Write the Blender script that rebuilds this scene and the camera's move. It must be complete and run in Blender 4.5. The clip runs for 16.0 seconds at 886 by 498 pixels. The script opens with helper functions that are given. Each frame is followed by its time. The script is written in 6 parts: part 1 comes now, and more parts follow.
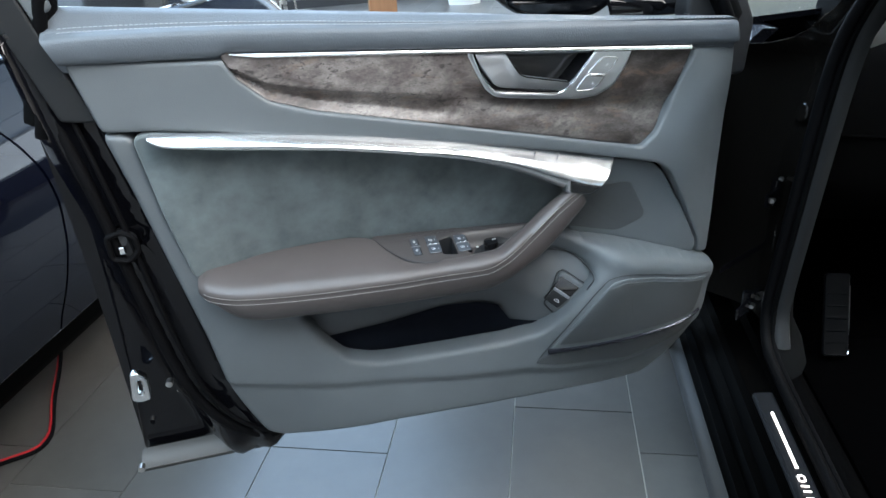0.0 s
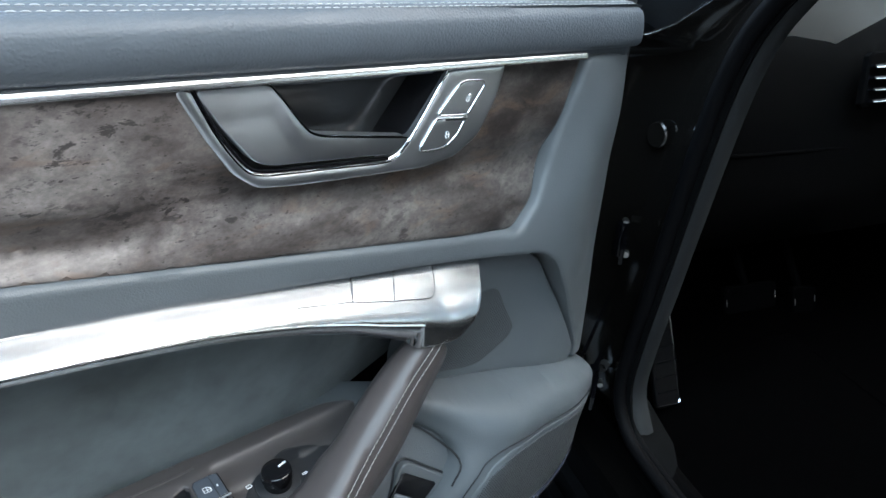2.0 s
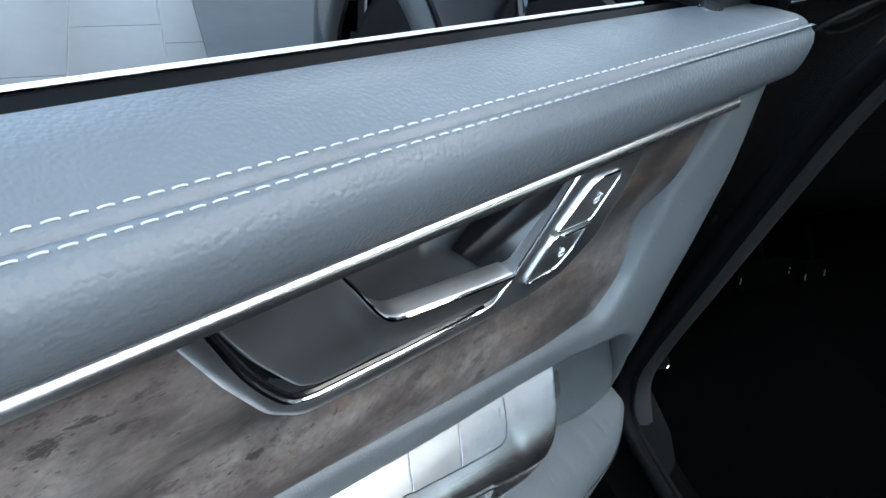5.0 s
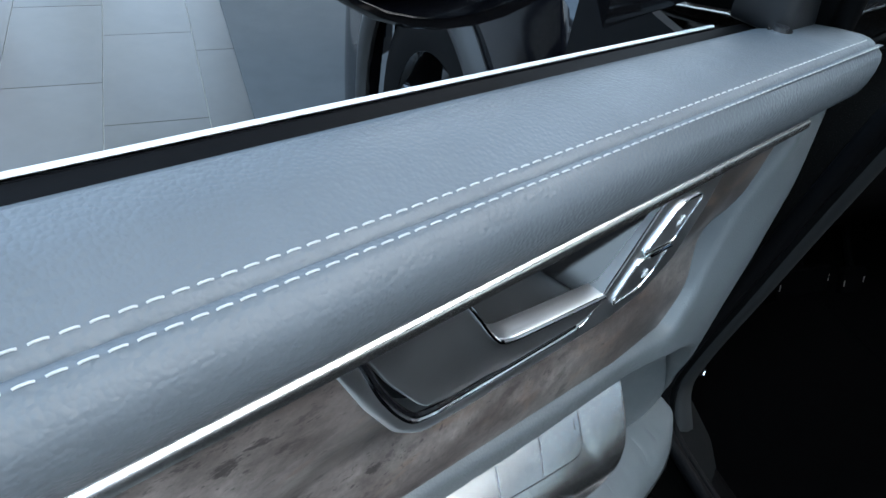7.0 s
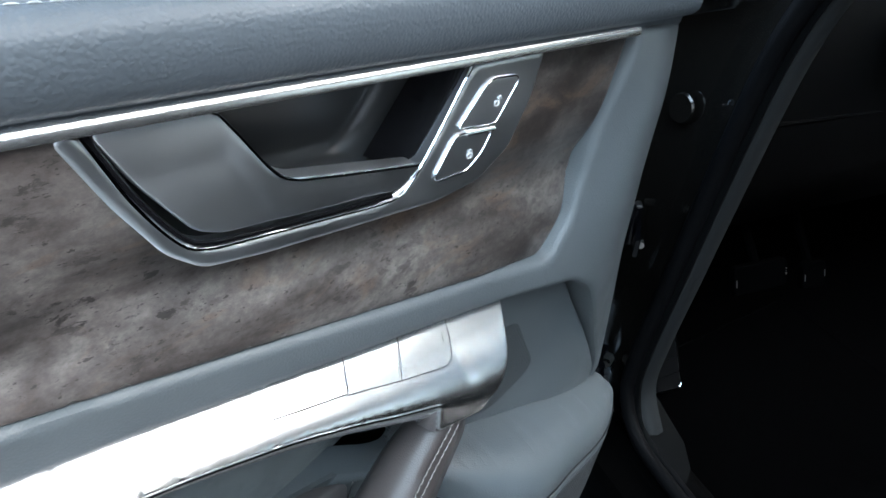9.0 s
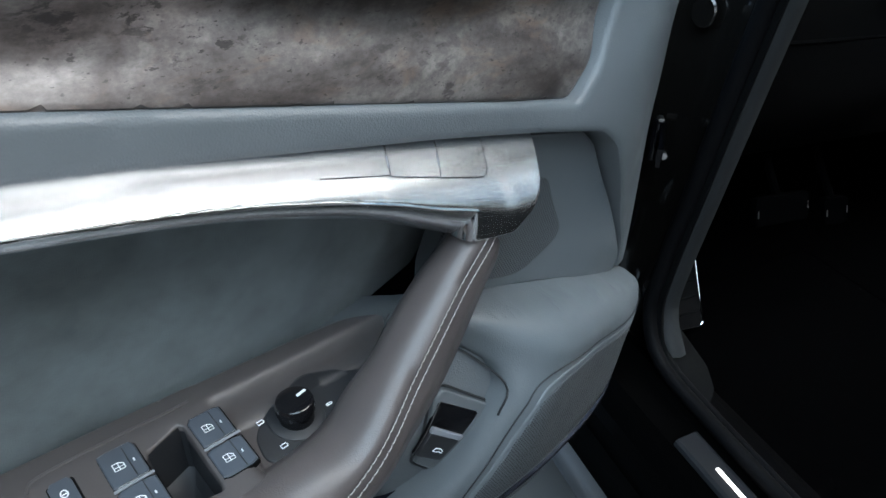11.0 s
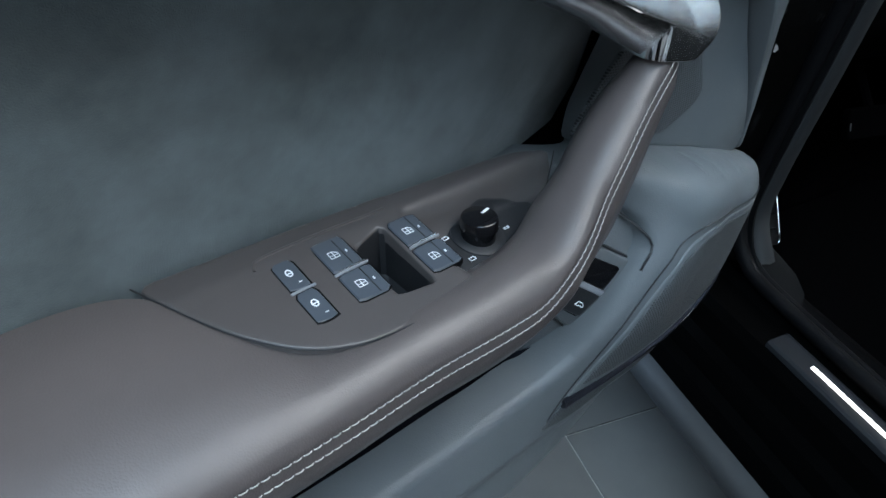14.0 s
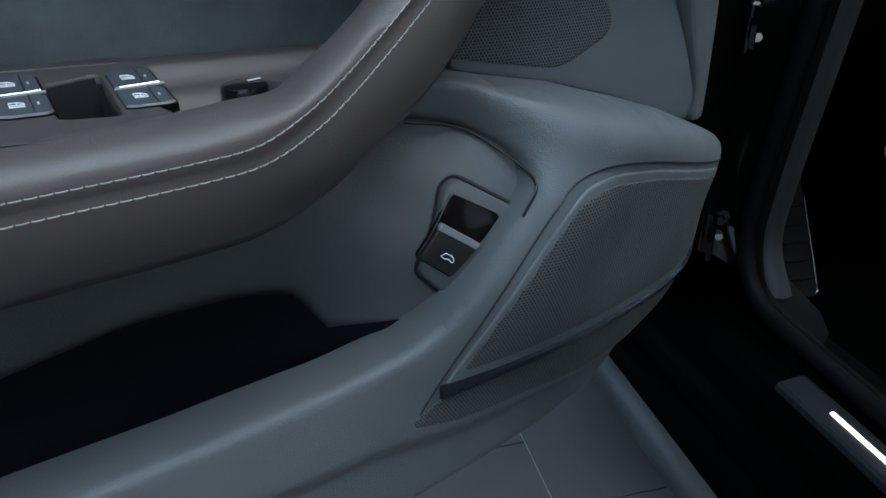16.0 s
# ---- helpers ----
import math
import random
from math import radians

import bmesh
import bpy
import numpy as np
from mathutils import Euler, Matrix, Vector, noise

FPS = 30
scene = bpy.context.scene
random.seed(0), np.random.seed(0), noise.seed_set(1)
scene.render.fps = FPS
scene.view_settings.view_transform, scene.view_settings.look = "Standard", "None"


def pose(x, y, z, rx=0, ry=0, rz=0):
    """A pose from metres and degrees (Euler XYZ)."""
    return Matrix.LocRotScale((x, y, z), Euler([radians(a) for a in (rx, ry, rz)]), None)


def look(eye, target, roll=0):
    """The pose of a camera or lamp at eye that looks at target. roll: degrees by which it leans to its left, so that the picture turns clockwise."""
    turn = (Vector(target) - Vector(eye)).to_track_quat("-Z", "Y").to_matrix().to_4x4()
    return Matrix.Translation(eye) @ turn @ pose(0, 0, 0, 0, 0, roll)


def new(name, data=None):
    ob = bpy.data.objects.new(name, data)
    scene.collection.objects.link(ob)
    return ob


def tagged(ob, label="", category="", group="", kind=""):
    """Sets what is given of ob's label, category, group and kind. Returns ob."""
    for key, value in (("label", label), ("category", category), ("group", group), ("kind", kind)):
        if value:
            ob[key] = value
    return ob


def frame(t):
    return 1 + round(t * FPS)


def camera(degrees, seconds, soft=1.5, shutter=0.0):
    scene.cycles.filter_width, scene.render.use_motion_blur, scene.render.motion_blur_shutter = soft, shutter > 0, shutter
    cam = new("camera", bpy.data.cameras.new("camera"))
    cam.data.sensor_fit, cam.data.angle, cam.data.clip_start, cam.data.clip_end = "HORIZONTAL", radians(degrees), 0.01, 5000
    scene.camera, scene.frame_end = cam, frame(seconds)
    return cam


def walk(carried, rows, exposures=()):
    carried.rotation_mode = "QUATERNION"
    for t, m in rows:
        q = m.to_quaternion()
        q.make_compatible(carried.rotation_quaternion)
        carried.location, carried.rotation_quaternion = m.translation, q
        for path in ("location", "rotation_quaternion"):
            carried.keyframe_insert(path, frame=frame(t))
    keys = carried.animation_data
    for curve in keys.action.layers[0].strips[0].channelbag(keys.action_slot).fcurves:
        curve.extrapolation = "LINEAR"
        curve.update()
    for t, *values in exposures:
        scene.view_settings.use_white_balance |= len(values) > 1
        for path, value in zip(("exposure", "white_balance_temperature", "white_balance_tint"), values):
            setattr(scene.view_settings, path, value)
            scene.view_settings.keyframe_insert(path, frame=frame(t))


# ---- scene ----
cam = camera(68.2, 16.0, soft=1.5)
PATH = [
    (0, (-0.5943, -0.9025, 1.1685), (-0.2276, 0.8350, 0.2483), -3.74),
    (0.5, (-0.5938, -0.8172, 1.1572), (-0.1628, 0.8869, 0.2031), -2.94),
    (1, (-0.5910, -0.6145, 1.1431), (0.1159, 0.9663, 0.1425), -2.00),
    (1.5, (-0.5444, -0.4544, 1.1117), (0.4614, 0.9478, 0.1005), 0.33),
    (2, (-0.4710, -0.3467, 1.0903), (0.6966, 0.9455, 0.1069), 2.03),
    (2.5, (-0.4186, -0.2928, 1.0820), (0.8228, 0.9533, 0.1300), 3.76),
    (3, (-0.4103, -0.2736, 1.0852), (0.8388, 0.9517, 0.1164), 4.69),
    (3.5, (-0.3908, -0.2781, 1.1251), (0.7521, 0.9271, 0.0110), 4.91),
    (4, (-0.3730, -0.2214, 1.1405), (0.6893, 0.8696, -0.1562), 7.31),
    (4.5, (-0.3837, -0.1618, 1.1426), (0.7321, 0.8269, -0.1905), 9.27),
    (5, (-0.3895, -0.1179, 1.1368), (0.7561, 0.8337, -0.1982), 10.60),
    (5.2, (-0.3925, -0.1089, 1.1358), (0.7611, 0.8407, -0.1932), 10.60),
    (7.5, (-0.4298, -0.0942, 1.1508), (0.6599, 0.9112, -0.1914), 8.37),
    (8, (-0.4371, -0.1484, 1.1315), (0.6775, 0.9381, -0.1243), 5.02),
    (8.5, (-0.4204, -0.1862, 1.1019), (0.7643, 0.9239, -0.0661), 3.32),
    (9, (-0.3976, -0.2142, 1.0809), (0.7940, 0.9266, -0.0498), 2.83),
    (9.5, (-0.4041, -0.2460, 1.0465), (0.7731, 0.9171, -0.0766), 1.58),
    (9.7, (-0.4207, -0.2615, 1.0483), (0.7268, 0.8988, -0.1080), 1.80),
    (11.8, (-0.4673, -0.2534, 0.9456), (0.7153, 0.9255, -0.1551), 1.99),
    (12, (-0.4738, -0.2457, 0.9391), (0.7018, 0.9204, -0.1825), 2.61),
    (12.5, (-0.5032, -0.2300, 0.9291), (0.6617, 0.9169, -0.2231), 3.38),
    (13, (-0.5243, -0.2237, 0.9225), (0.6051, 0.9172, -0.2703), 3.39),
    (13.5, (-0.5435, -0.2269, 0.9217), (0.5572, 0.9219, -0.2903), 2.75),
    (14, (-0.5619, -0.2268, 0.9182), (0.5185, 0.9290, -0.3052), 1.98),
    (14.5, (-0.5631, -0.2662, 0.8912), (0.4961, 0.9235, -0.3182), 0.67),
    (15, (-0.5217, -0.3149, 0.8337), (0.4909, 1.0361, -0.2383), -1.39),
    (15.5, (-0.4657, -0.3355, 0.7836), (0.5207, 1.1155, -0.1763), -2.18),
    (16, (-0.4289, -0.3255, 0.7705), (0.5662, 1.1371, -0.1626), -1.48),
]
EXPOSURES = [(0.0, 0.2, 7200, 17), (1.0, 0.0, 7100, 16), (3.0, 0.28, 7000, 16), (5.0, 0.12, 6900, 16), (7.5, -0.15, 6800, 15), (9.5, 0.25, 7000, 16), (12.0, -0.05, 7000, 16), (12.5, -0.08, 7000, 16), (13.0, -0.05, 6800, 15), (14.0, -0.1, 6700, 15), (14.5, -0.3, 6600, 15), (15.5, -0.55, 6700, 15), (16.0, -0.55, 6700, 15)]
walk(cam, [(t, look(eye, target, roll)) for t, eye, target, roll in PATH], EXPOSURES)

# ---- world and light ----
PANEL, SKY_FILL, SKY_FILL_EAST, SKY_FILL_NORTH = (4.2, -3.9), (-3.0, -2.4), (6.4, 5.4), (-3.4, 5.8)
world = bpy.data.worlds.new("showroom_daylight")
scene.world = world
world.use_nodes = True
wn = world.node_tree.nodes
sky = wn.new("ShaderNodeTexSky")
sky.sky_type, sky.sun_disc = "NISHITA", False
sky.sun_elevation, sky.sun_rotation = radians(38), radians(300)
wn["Background"].inputs[1].default_value = 0.12
world.node_tree.links.new(sky.outputs[0], wn["Background"].inputs[0])


def area_lamp(name, eye, target, sx, sy, watts, colour):
    d = bpy.data.lights.new(name, "AREA")
    d.shape, d.size, d.size_y, d.energy, d.color = "RECTANGLE", sx, sy, watts, colour
    ob = new(name, d)
    ob.matrix_world = look(eye, target)
    return ob


# daylight through the glass fronts, and the ceiling panels
area_lamp("window_light_front", (-2.5, 9.3, 3.3), (-2.5, 0, 2.6), 13.0, 5.0, 620, (0.50, 0.75, 1.0))
area_lamp("window_light_side", (-9.3, 4.2, 3.3), (0, 4.2, 1.8), 9.0, 4.8, 640, (0.50, 0.76, 1.0))
area_lamp("window_light_back", (-1.0, -7.3, 3.0), (-1.0, 0, 3.0), 16.0, 5.2, 330, (0.72, 0.87, 1.0))
# next three: unseen overhead lamps added for blue on floor and rail tops
area_lamp("sky_fill", (*SKY_FILL, 5.86), (*SKY_FILL, 0), 6.0, 5.0, 720, (0.54, 0.79, 1.0))
area_lamp("sky_fill_east", (*SKY_FILL_EAST, 5.86), (*SKY_FILL_EAST, 0), 6.0, 4.4, 110, (0.40, 0.68, 1.0))
area_lamp("sky_fill_north", (*SKY_FILL_NORTH, 5.86), (*SKY_FILL_NORTH, 0), 8.0, 6.0, 900, (0.36, 0.64, 1.0))
area_lamp("window_light_east", (9.3, 4.0, 4.3), (0, 4.0, 3.6), 10.0, 2.6, 380, (0.62, 0.82, 1.0))
area_lamp("ceiling_light", (*PANEL, 5.86), (*PANEL, 0), 7.2, 6.0, 1250, (0.90, 0.97, 1.0))

# ---- materials ----


def links_of(mat):
    return mat.node_tree.nodes, mat.node_tree.links


def material(name, colour, rough=0.5, metal=0.0, grain=0.0, grain_scale=300.0, mottle=0.0, mottle_scale=12.0, cells=False,
             coat=0.0, stretch=(1, 1, 1), sheen=0.0, rough_var=0.0, tint=None, spec=0.5, random_tone=0.0):
    m = bpy.data.materials.new(name)
    m.use_nodes = True
    n, l = links_of(m)
    b = n["Principled BSDF"]
    b.inputs["Base Color"].default_value = (*colour, 1)
    b.inputs["Roughness"].default_value = rough
    b.inputs["Metallic"].default_value = metal
    b.inputs["Coat Weight"].default_value = coat
    b.inputs["Coat Roughness"].default_value = 0.03
    b.inputs["Sheen Weight"].default_value = sheen
    b.inputs["Specular IOR Level"].default_value = spec
    tc = n.new("ShaderNodeTexCoord")
    mp = n.new("ShaderNodeMapping")
    mp.inputs["Scale"].default_value = stretch
    l.new(tc.outputs["Object"], mp.inputs[0])
    if mottle or random_tone:
        no = n.new("ShaderNodeTexNoise")
        no.inputs["Scale"].default_value, no.inputs["Detail"].default_value = mottle_scale, 6
        no.inputs["Roughness"].default_value = 0.62
        l.new(mp.outputs[0], no.inputs[0])
        mr = n.new("ShaderNodeMapRange")
        mr.inputs[1].default_value, mr.inputs[2].default_value = 0.3, 0.7
        mr.inputs[3].default_value, mr.inputs[4].default_value = 1 - mottle, 1 + mottle
        l.new(no.outputs[0], mr.inputs[0])
        value = mr.outputs[0]
        if random_tone:
            oi = n.new("ShaderNodeObjectInfo")
            mr2 = n.new("ShaderNodeMapRange")
            mr2.inputs[3].default_value, mr2.inputs[4].default_value = 1 - random_tone, 1 + random_tone
            l.new(oi.outputs["Random"], mr2.inputs[0])
            mu = n.new("ShaderNodeMath")
            mu.operation = "MULTIPLY"
            l.new(value, mu.inputs[0]), l.new(mr2.outputs[0], mu.inputs[1])
            value = mu.outputs[0]
        mx = n.new("ShaderNodeMix")
        mx.data_type, mx.blend_type = "RGBA", "MULTIPLY"
        mx.inputs[0].default_value = 1
        mx.inputs[6].default_value = (*colour, 1)
        if tint:
            tn = n.new("ShaderNodeMix")
            tn.data_type = "RGBA"
            tn.inputs[6].default_value, tn.inputs[7].default_value = (*colour, 1), (*tint, 1)
            n3 = n.new("ShaderNodeTexNoise")
            n3.inputs["Scale"].default_value, n3.inputs["Detail"].default_value = mottle_scale * 0.6, 4
            l.new(mp.outputs[0], n3.inputs[0])
            cr = n.new("ShaderNodeMapRange")
            cr.inputs[1].default_value, cr.inputs[2].default_value = 0.4, 0.62
            l.new(n3.outputs[0], cr.inputs[0]), l.new(cr.outputs[0], tn.inputs[0])
            l.new(tn.outputs[2], mx.inputs[6])
        l.new(value, mx.inputs[7])
        l.new(mx.outputs[2], b.inputs["Base Color"])
    if rough_var:
        nr = n.new("ShaderNodeTexNoise")
        nr.inputs["Scale"].default_value, nr.inputs["Detail"].default_value = 30, 5
        l.new(mp.outputs[0], nr.inputs[0])
        rr = n.new("ShaderNodeMapRange")
        rr.inputs[1].default_value, rr.inputs[2].default_value = 0.3, 0.7
        rr.inputs[3].default_value, rr.inputs[4].default_value = max(rough - rough_var, 0.02), rough + rough_var
        l.new(nr.outputs[0], rr.inputs[0]), l.new(rr.outputs[0], b.inputs["Roughness"])
    if grain:
        if cells:
            g = n.new("ShaderNodeTexVoronoi")
            g.feature = "SMOOTH_F1"
            g.inputs["Scale"].default_value, g.inputs["Smoothness"].default_value = grain_scale, 0.4
            warp = n.new("ShaderNodeTexNoise")
            warp.inputs["Scale"].default_value = grain_scale * 0.5
            l.new(mp.outputs[0], warp.inputs[0])
            vm = n.new("ShaderNodeVectorMath")
            vm.operation = "MULTIPLY_ADD"
            vm.inputs[1].default_value = (0.8 / grain_scale,) * 3
            l.new(warp.outputs["Color"], vm.inputs[0]), l.new(mp.outputs[0], vm.inputs[2])
            l.new(vm.outputs[0], g.inputs["Vector"])
            out = g.outputs["Distance"]
        else:
            g = n.new("ShaderNodeTexNoise")
            g.inputs["Scale"].default_value, g.inputs["Detail"].default_value = grain_scale, 4
            l.new(mp.outputs[0], g.inputs[0])
            out = g.outputs[0]
        bp = n.new("ShaderNodeBump")
        bp.inputs["Strength"].default_value, bp.inputs["Distance"].default_value = grain, 0.0008
        bp.invert = cells
        l.new(out, bp.inputs["Height"]), l.new(bp.outputs[0], b.inputs["Normal"])
    return m


def perforated(name, colour, hole, pitch):
    """Fine grille: a hexagonal field of holes."""
    m = material(name, colour, 0.55)
    n, l = links_of(m)
    b = n["Principled BSDF"]
    tc = n.new("ShaderNodeTexCoord")
    sx = n.new("ShaderNodeSeparateXYZ")
    l.new(tc.outputs["Object"], sx.inputs[0])

    def calc(op, a, c):
        q = n.new("ShaderNodeMath")
        q.operation = op
        for k, v in enumerate((a, c)):
            if v is None:
                continue
            if isinstance(v, (int, float)):
                q.inputs[k].default_value = v
            else:
                l.new(v, q.inputs[k])
        return q.outputs[0]

    u = calc("DIVIDE", sx.outputs[0], pitch)
    v = calc("DIVIDE", sx.outputs[2], pitch * 0.866)
    odd = calc("MODULO", calc("ABSOLUTE", calc("FLOOR", v, None), None), 2.0)
    fu = calc("SUBTRACT", calc("FRACT", calc("ADD", u, calc("MULTIPLY", odd, 0.5)), None), 0.5)
    fv = calc("MULTIPLY", calc("SUBTRACT", calc("FRACT", v, None), 0.5), 0.866)
    d = calc("SQRT", calc("ADD", calc("MULTIPLY", fu, fu), calc("MULTIPLY", fv, fv)), None)
    mr = n.new("ShaderNodeMapRange")
    mr.inputs[1].default_value, mr.inputs[2].default_value = 0.26, 0.36
    l.new(d, mr.inputs[0])
    mx = n.new("ShaderNodeMix")
    mx.data_type = "RGBA"
    mx.inputs[6].default_value, mx.inputs[7].default_value = (*hole, 1), (*colour, 1)
    l.new(mr.outputs[0], mx.inputs[0]), l.new(mx.outputs[2], b.inputs["Base Color"])
    bp = n.new("ShaderNodeBump")
    bp.inputs["Strength"].default_value, bp.inputs["Distance"].default_value = 0.8, 0.0006
    l.new(mr.outputs[0], bp.inputs["Height"]), l.new(bp.outputs[0], b.inputs["Normal"])
    return m


def glowing(name, colour, strength):
    m = material(name, colour, 0.4)
    b = m.node_tree.nodes["Principled BSDF"]
    b.inputs["Emission Color"].default_value = (*colour, 1)
    b.inputs["Emission Strength"].default_value = strength
    return m


GREY = (0.105, 0.118, 0.125)
M_RAIL = material("rail_leather", (0.105, 0.122, 0.138), 0.44, spec=0.38, grain=0.42, grain_scale=540, cells=True, mottle=0.06, mottle_scale=20, rough_var=0.05)
M_GREY = material("grey_soft_trim", GREY, 0.42, grain=0.22, grain_scale=900, cells=True, mottle=0.05, mottle_scale=15, rough_var=0.05)
M_BROWN = material("brown_leather", (0.080, 0.068, 0.066), 0.36, grain=0.12, grain_scale=1100, cells=True, mottle=0.06, mottle_scale=18, rough_var=0.05)
M_BROWN_PLASTIC = material("brown_switch_trim", (0.062, 0.055, 0.054), 0.38, grain=0.15, grain_scale=1500, mottle=0.05)
M_SUEDE = material("grey_suede", (0.112, 0.136, 0.140), 0.95, grain=0.5, grain_scale=1400, mottle=0.32, mottle_scale=16, sheen=0.25, spec=0.15)
M_CHROME = material("satin_aluminium", (0.90, 0.91, 0.92), 0.27, 1.0, mottle=0.015, mottle_scale=8)
M_BRIGHT = material("bright_chrome", (0.85, 0.86, 0.87), 0.07, 1.0)
M_BEZEL = material("handle_aluminium", (0.78, 0.81, 0.84), 0.34, 1.0, mottle=0.06, mottle_scale=14, rough_var=0.04)
M_CUP = material("handle_cup_plastic", (0.045, 0.047, 0.049), 0.28, grain=0.1, grain_scale=1500, mottle=0.04)
M_PAINT = material("black_car_paint", (0.003, 0.003, 0.004), 0.07, spec=0.4, mottle=0.1, mottle_scale=40)
M_BLUE = material("midnight_blue_paint", (0.0015, 0.002, 0.006), 0.05, spec=0.5, coat=0.0, mottle=0.1, mottle_scale=60)
M_ROCKER = material("dark_rocker_cladding", (0.050, 0.050, 0.050), 0.5, grain=0.2, grain_scale=900, mottle=0.06, spec=0.15)
M_RUBBER = material("black_rubber", (0.003, 0.003, 0.0035), 0.6, grain=0.1, grain_scale=500, mottle=0.15, mottle_scale=30, spec=0.08)
M_SILL = material("black_sill_paint", (0.0012, 0.0012, 0.0012), 0.38, mottle=0.15, mottle_scale=40, spec=0.012)
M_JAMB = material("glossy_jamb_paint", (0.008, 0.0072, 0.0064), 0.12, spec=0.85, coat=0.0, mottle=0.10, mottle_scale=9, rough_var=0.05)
M_BLACK = material("black_plastic", (0.016, 0.017, 0.019), 0.45, grain=0.15, grain_scale=1200, mottle=0.1, mottle_scale=40)
M_GLOSS = material("gloss_black", (0.006, 0.006, 0.007), 0.08, mottle=0.1)
M_SWITCH = material("switch_black", (0.055, 0.066, 0.080), 0.28, mottle=0.05, mottle_scale=80)
M_POCKET = material("pocket_plastic", (0.098, 0.107, 0.112), 0.42, cells=True, grain=0.25, grain_scale=800, mottle=0.05, mottle_scale=15)
M_BLADE = material("dark_blue_gloss", (0.045, 0.048, 0.062), 0.20, 0.7, mottle=0.05)
M_TIP = material("grey_switch_tip", (0.20, 0.21, 0.23), 0.3, mottle=0.05)
M_PLATE = material("dark_sill_metal", (0.012, 0.013, 0.015), 0.35, mottle=0.05, spec=0.25)
# navy liner, with the deep pocket's shade put into its colour
M_LINER_SHADE = material("shaded_pocket_liner", (0.0045, 0.006, 0.010), 0.9, spec=0.1, grain=0.2, grain_scale=1200, mottle=0.12, mottle_scale=25)
# carpet, dash and kick trim: the cabin's deep shade is in these near-zero bases
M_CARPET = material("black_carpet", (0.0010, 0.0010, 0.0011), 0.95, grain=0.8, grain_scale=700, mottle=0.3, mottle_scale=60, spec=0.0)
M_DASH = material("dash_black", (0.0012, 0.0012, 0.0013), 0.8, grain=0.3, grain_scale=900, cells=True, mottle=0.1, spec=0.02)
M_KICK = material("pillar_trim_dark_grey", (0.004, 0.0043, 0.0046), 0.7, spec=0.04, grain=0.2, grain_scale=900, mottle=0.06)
M_POST = material("post_cover_dark_grey", (0.020, 0.021, 0.022), 0.55, spec=0.2, grain=0.2, grain_scale=900, mottle=0.06)
M_HEADLINER = material("light_grey_pillar_trim", (0.70, 0.69, 0.65), 0.75, grain=0.2, grain_scale=1200, mottle=0.04)
M_THREAD = material("pale_thread", (0.46, 0.475, 0.48), 0.7, grain=0.4, grain_scale=3000, mottle=0.08, mottle_scale=400)
M_THREAD_ARM = material("grey_thread", (0.36, 0.35, 0.33), 0.7, grain=0.4, grain_scale=3000, mottle=0.08, mottle_scale=400)
M_ICON = material("white_print", (0.72, 0.74, 0.76), 0.5, mottle=0.03)
M_GLASSEDGE = material("glass_edge", (0.75, 0.82, 0.82), 0.12, mottle=0.05, mottle_scale=30)
M_TILE = material("slate_floor_tile", (0.100, 0.092, 0.082), 0.28, spec=0.6, mottle=0.16, mottle_scale=5, random_tone=0.07, tint=(0.088, 0.082, 0.075))
M_GROUT = material("pale_grout", (0.36, 0.34, 0.30), 0.8, grain=0.3, grain_scale=400, mottle=0.15, mottle_scale=30)
M_SILLGREY = material("grey_sill_cladding", (0.045, 0.042, 0.039), 0.5, grain=0.2, grain_scale=900, mottle=0.06)
M_RED = material("red_cable", (0.45, 0.015, 0.02), 0.4, mottle=0.1)
M_WALL = material("white_wall_paint", (0.72, 0.72, 0.70), 0.7, grain=0.1, grain_scale=200, mottle=0.04, mottle_scale=2)
M_WHITE = material("white_lacquer", (0.78, 0.78, 0.77), 0.25, mottle=0.03)
M_CEIL = material("ceiling_grey", (0.30, 0.31, 0.32), 0.85, grain=0.1, grain_scale=150, mottle=0.05, mottle_scale=3)
M_WOODPOST = material("orange_brown_wood", (0.32, 0.15, 0.07), 0.5, grain=0.2, grain_scale=90, mottle=0.25, mottle_scale=10, stretch=(1, 1, 0.1))
M_DARKFURN = material("dark_furniture", (0.03, 0.03, 0.032), 0.5, mottle=0.15, mottle_scale=20)
M_STEEL = material("bare_steel", (0.55, 0.54, 0.52), 0.3, 1.0, grain=0.2, grain_scale=300, mottle=0.2, mottle_scale=90, rough_var=0.1)
M_LIT = glowing("lit_strip", (1.0, 1.0, 1.0), 3.0)
M_GREY_AREA = material("grey_area_finish", (0.055, 0.06, 0.063), 0.7, grain=0.5, grain_scale=300, mottle=0.1, mottle_scale=8)
M_TWEETER = perforated("tweeter_grille", (0.092, 0.102, 0.107), (0.016, 0.017, 0.018), 0.0024)
M_WOOFER = perforated("woofer_grille", (0.085, 0.093, 0.097), (0.012, 0.013, 0.014), 0.0026)

M_GLASS = bpy.data.materials.new("clear_glass")
M_GLASS.use_nodes = True
gb = M_GLASS.node_tree.nodes["Principled BSDF"]
gb.inputs["Base Color"].default_value = (0.9, 0.95, 0.94, 1)
gb.inputs["Roughness"].default_value, gb.inputs["Transmission Weight"].default_value, gb.inputs["IOR"].default_value = 0.0, 1.0, 1.45
M_TINT = material("tinted_glass", (0.01, 0.011, 0.013), 0.03, mottle=0.05, coat=1.0)
M_MIRROR = material("mirror_glass", (0.85, 0.88, 0.90), 0.02, 1.0)


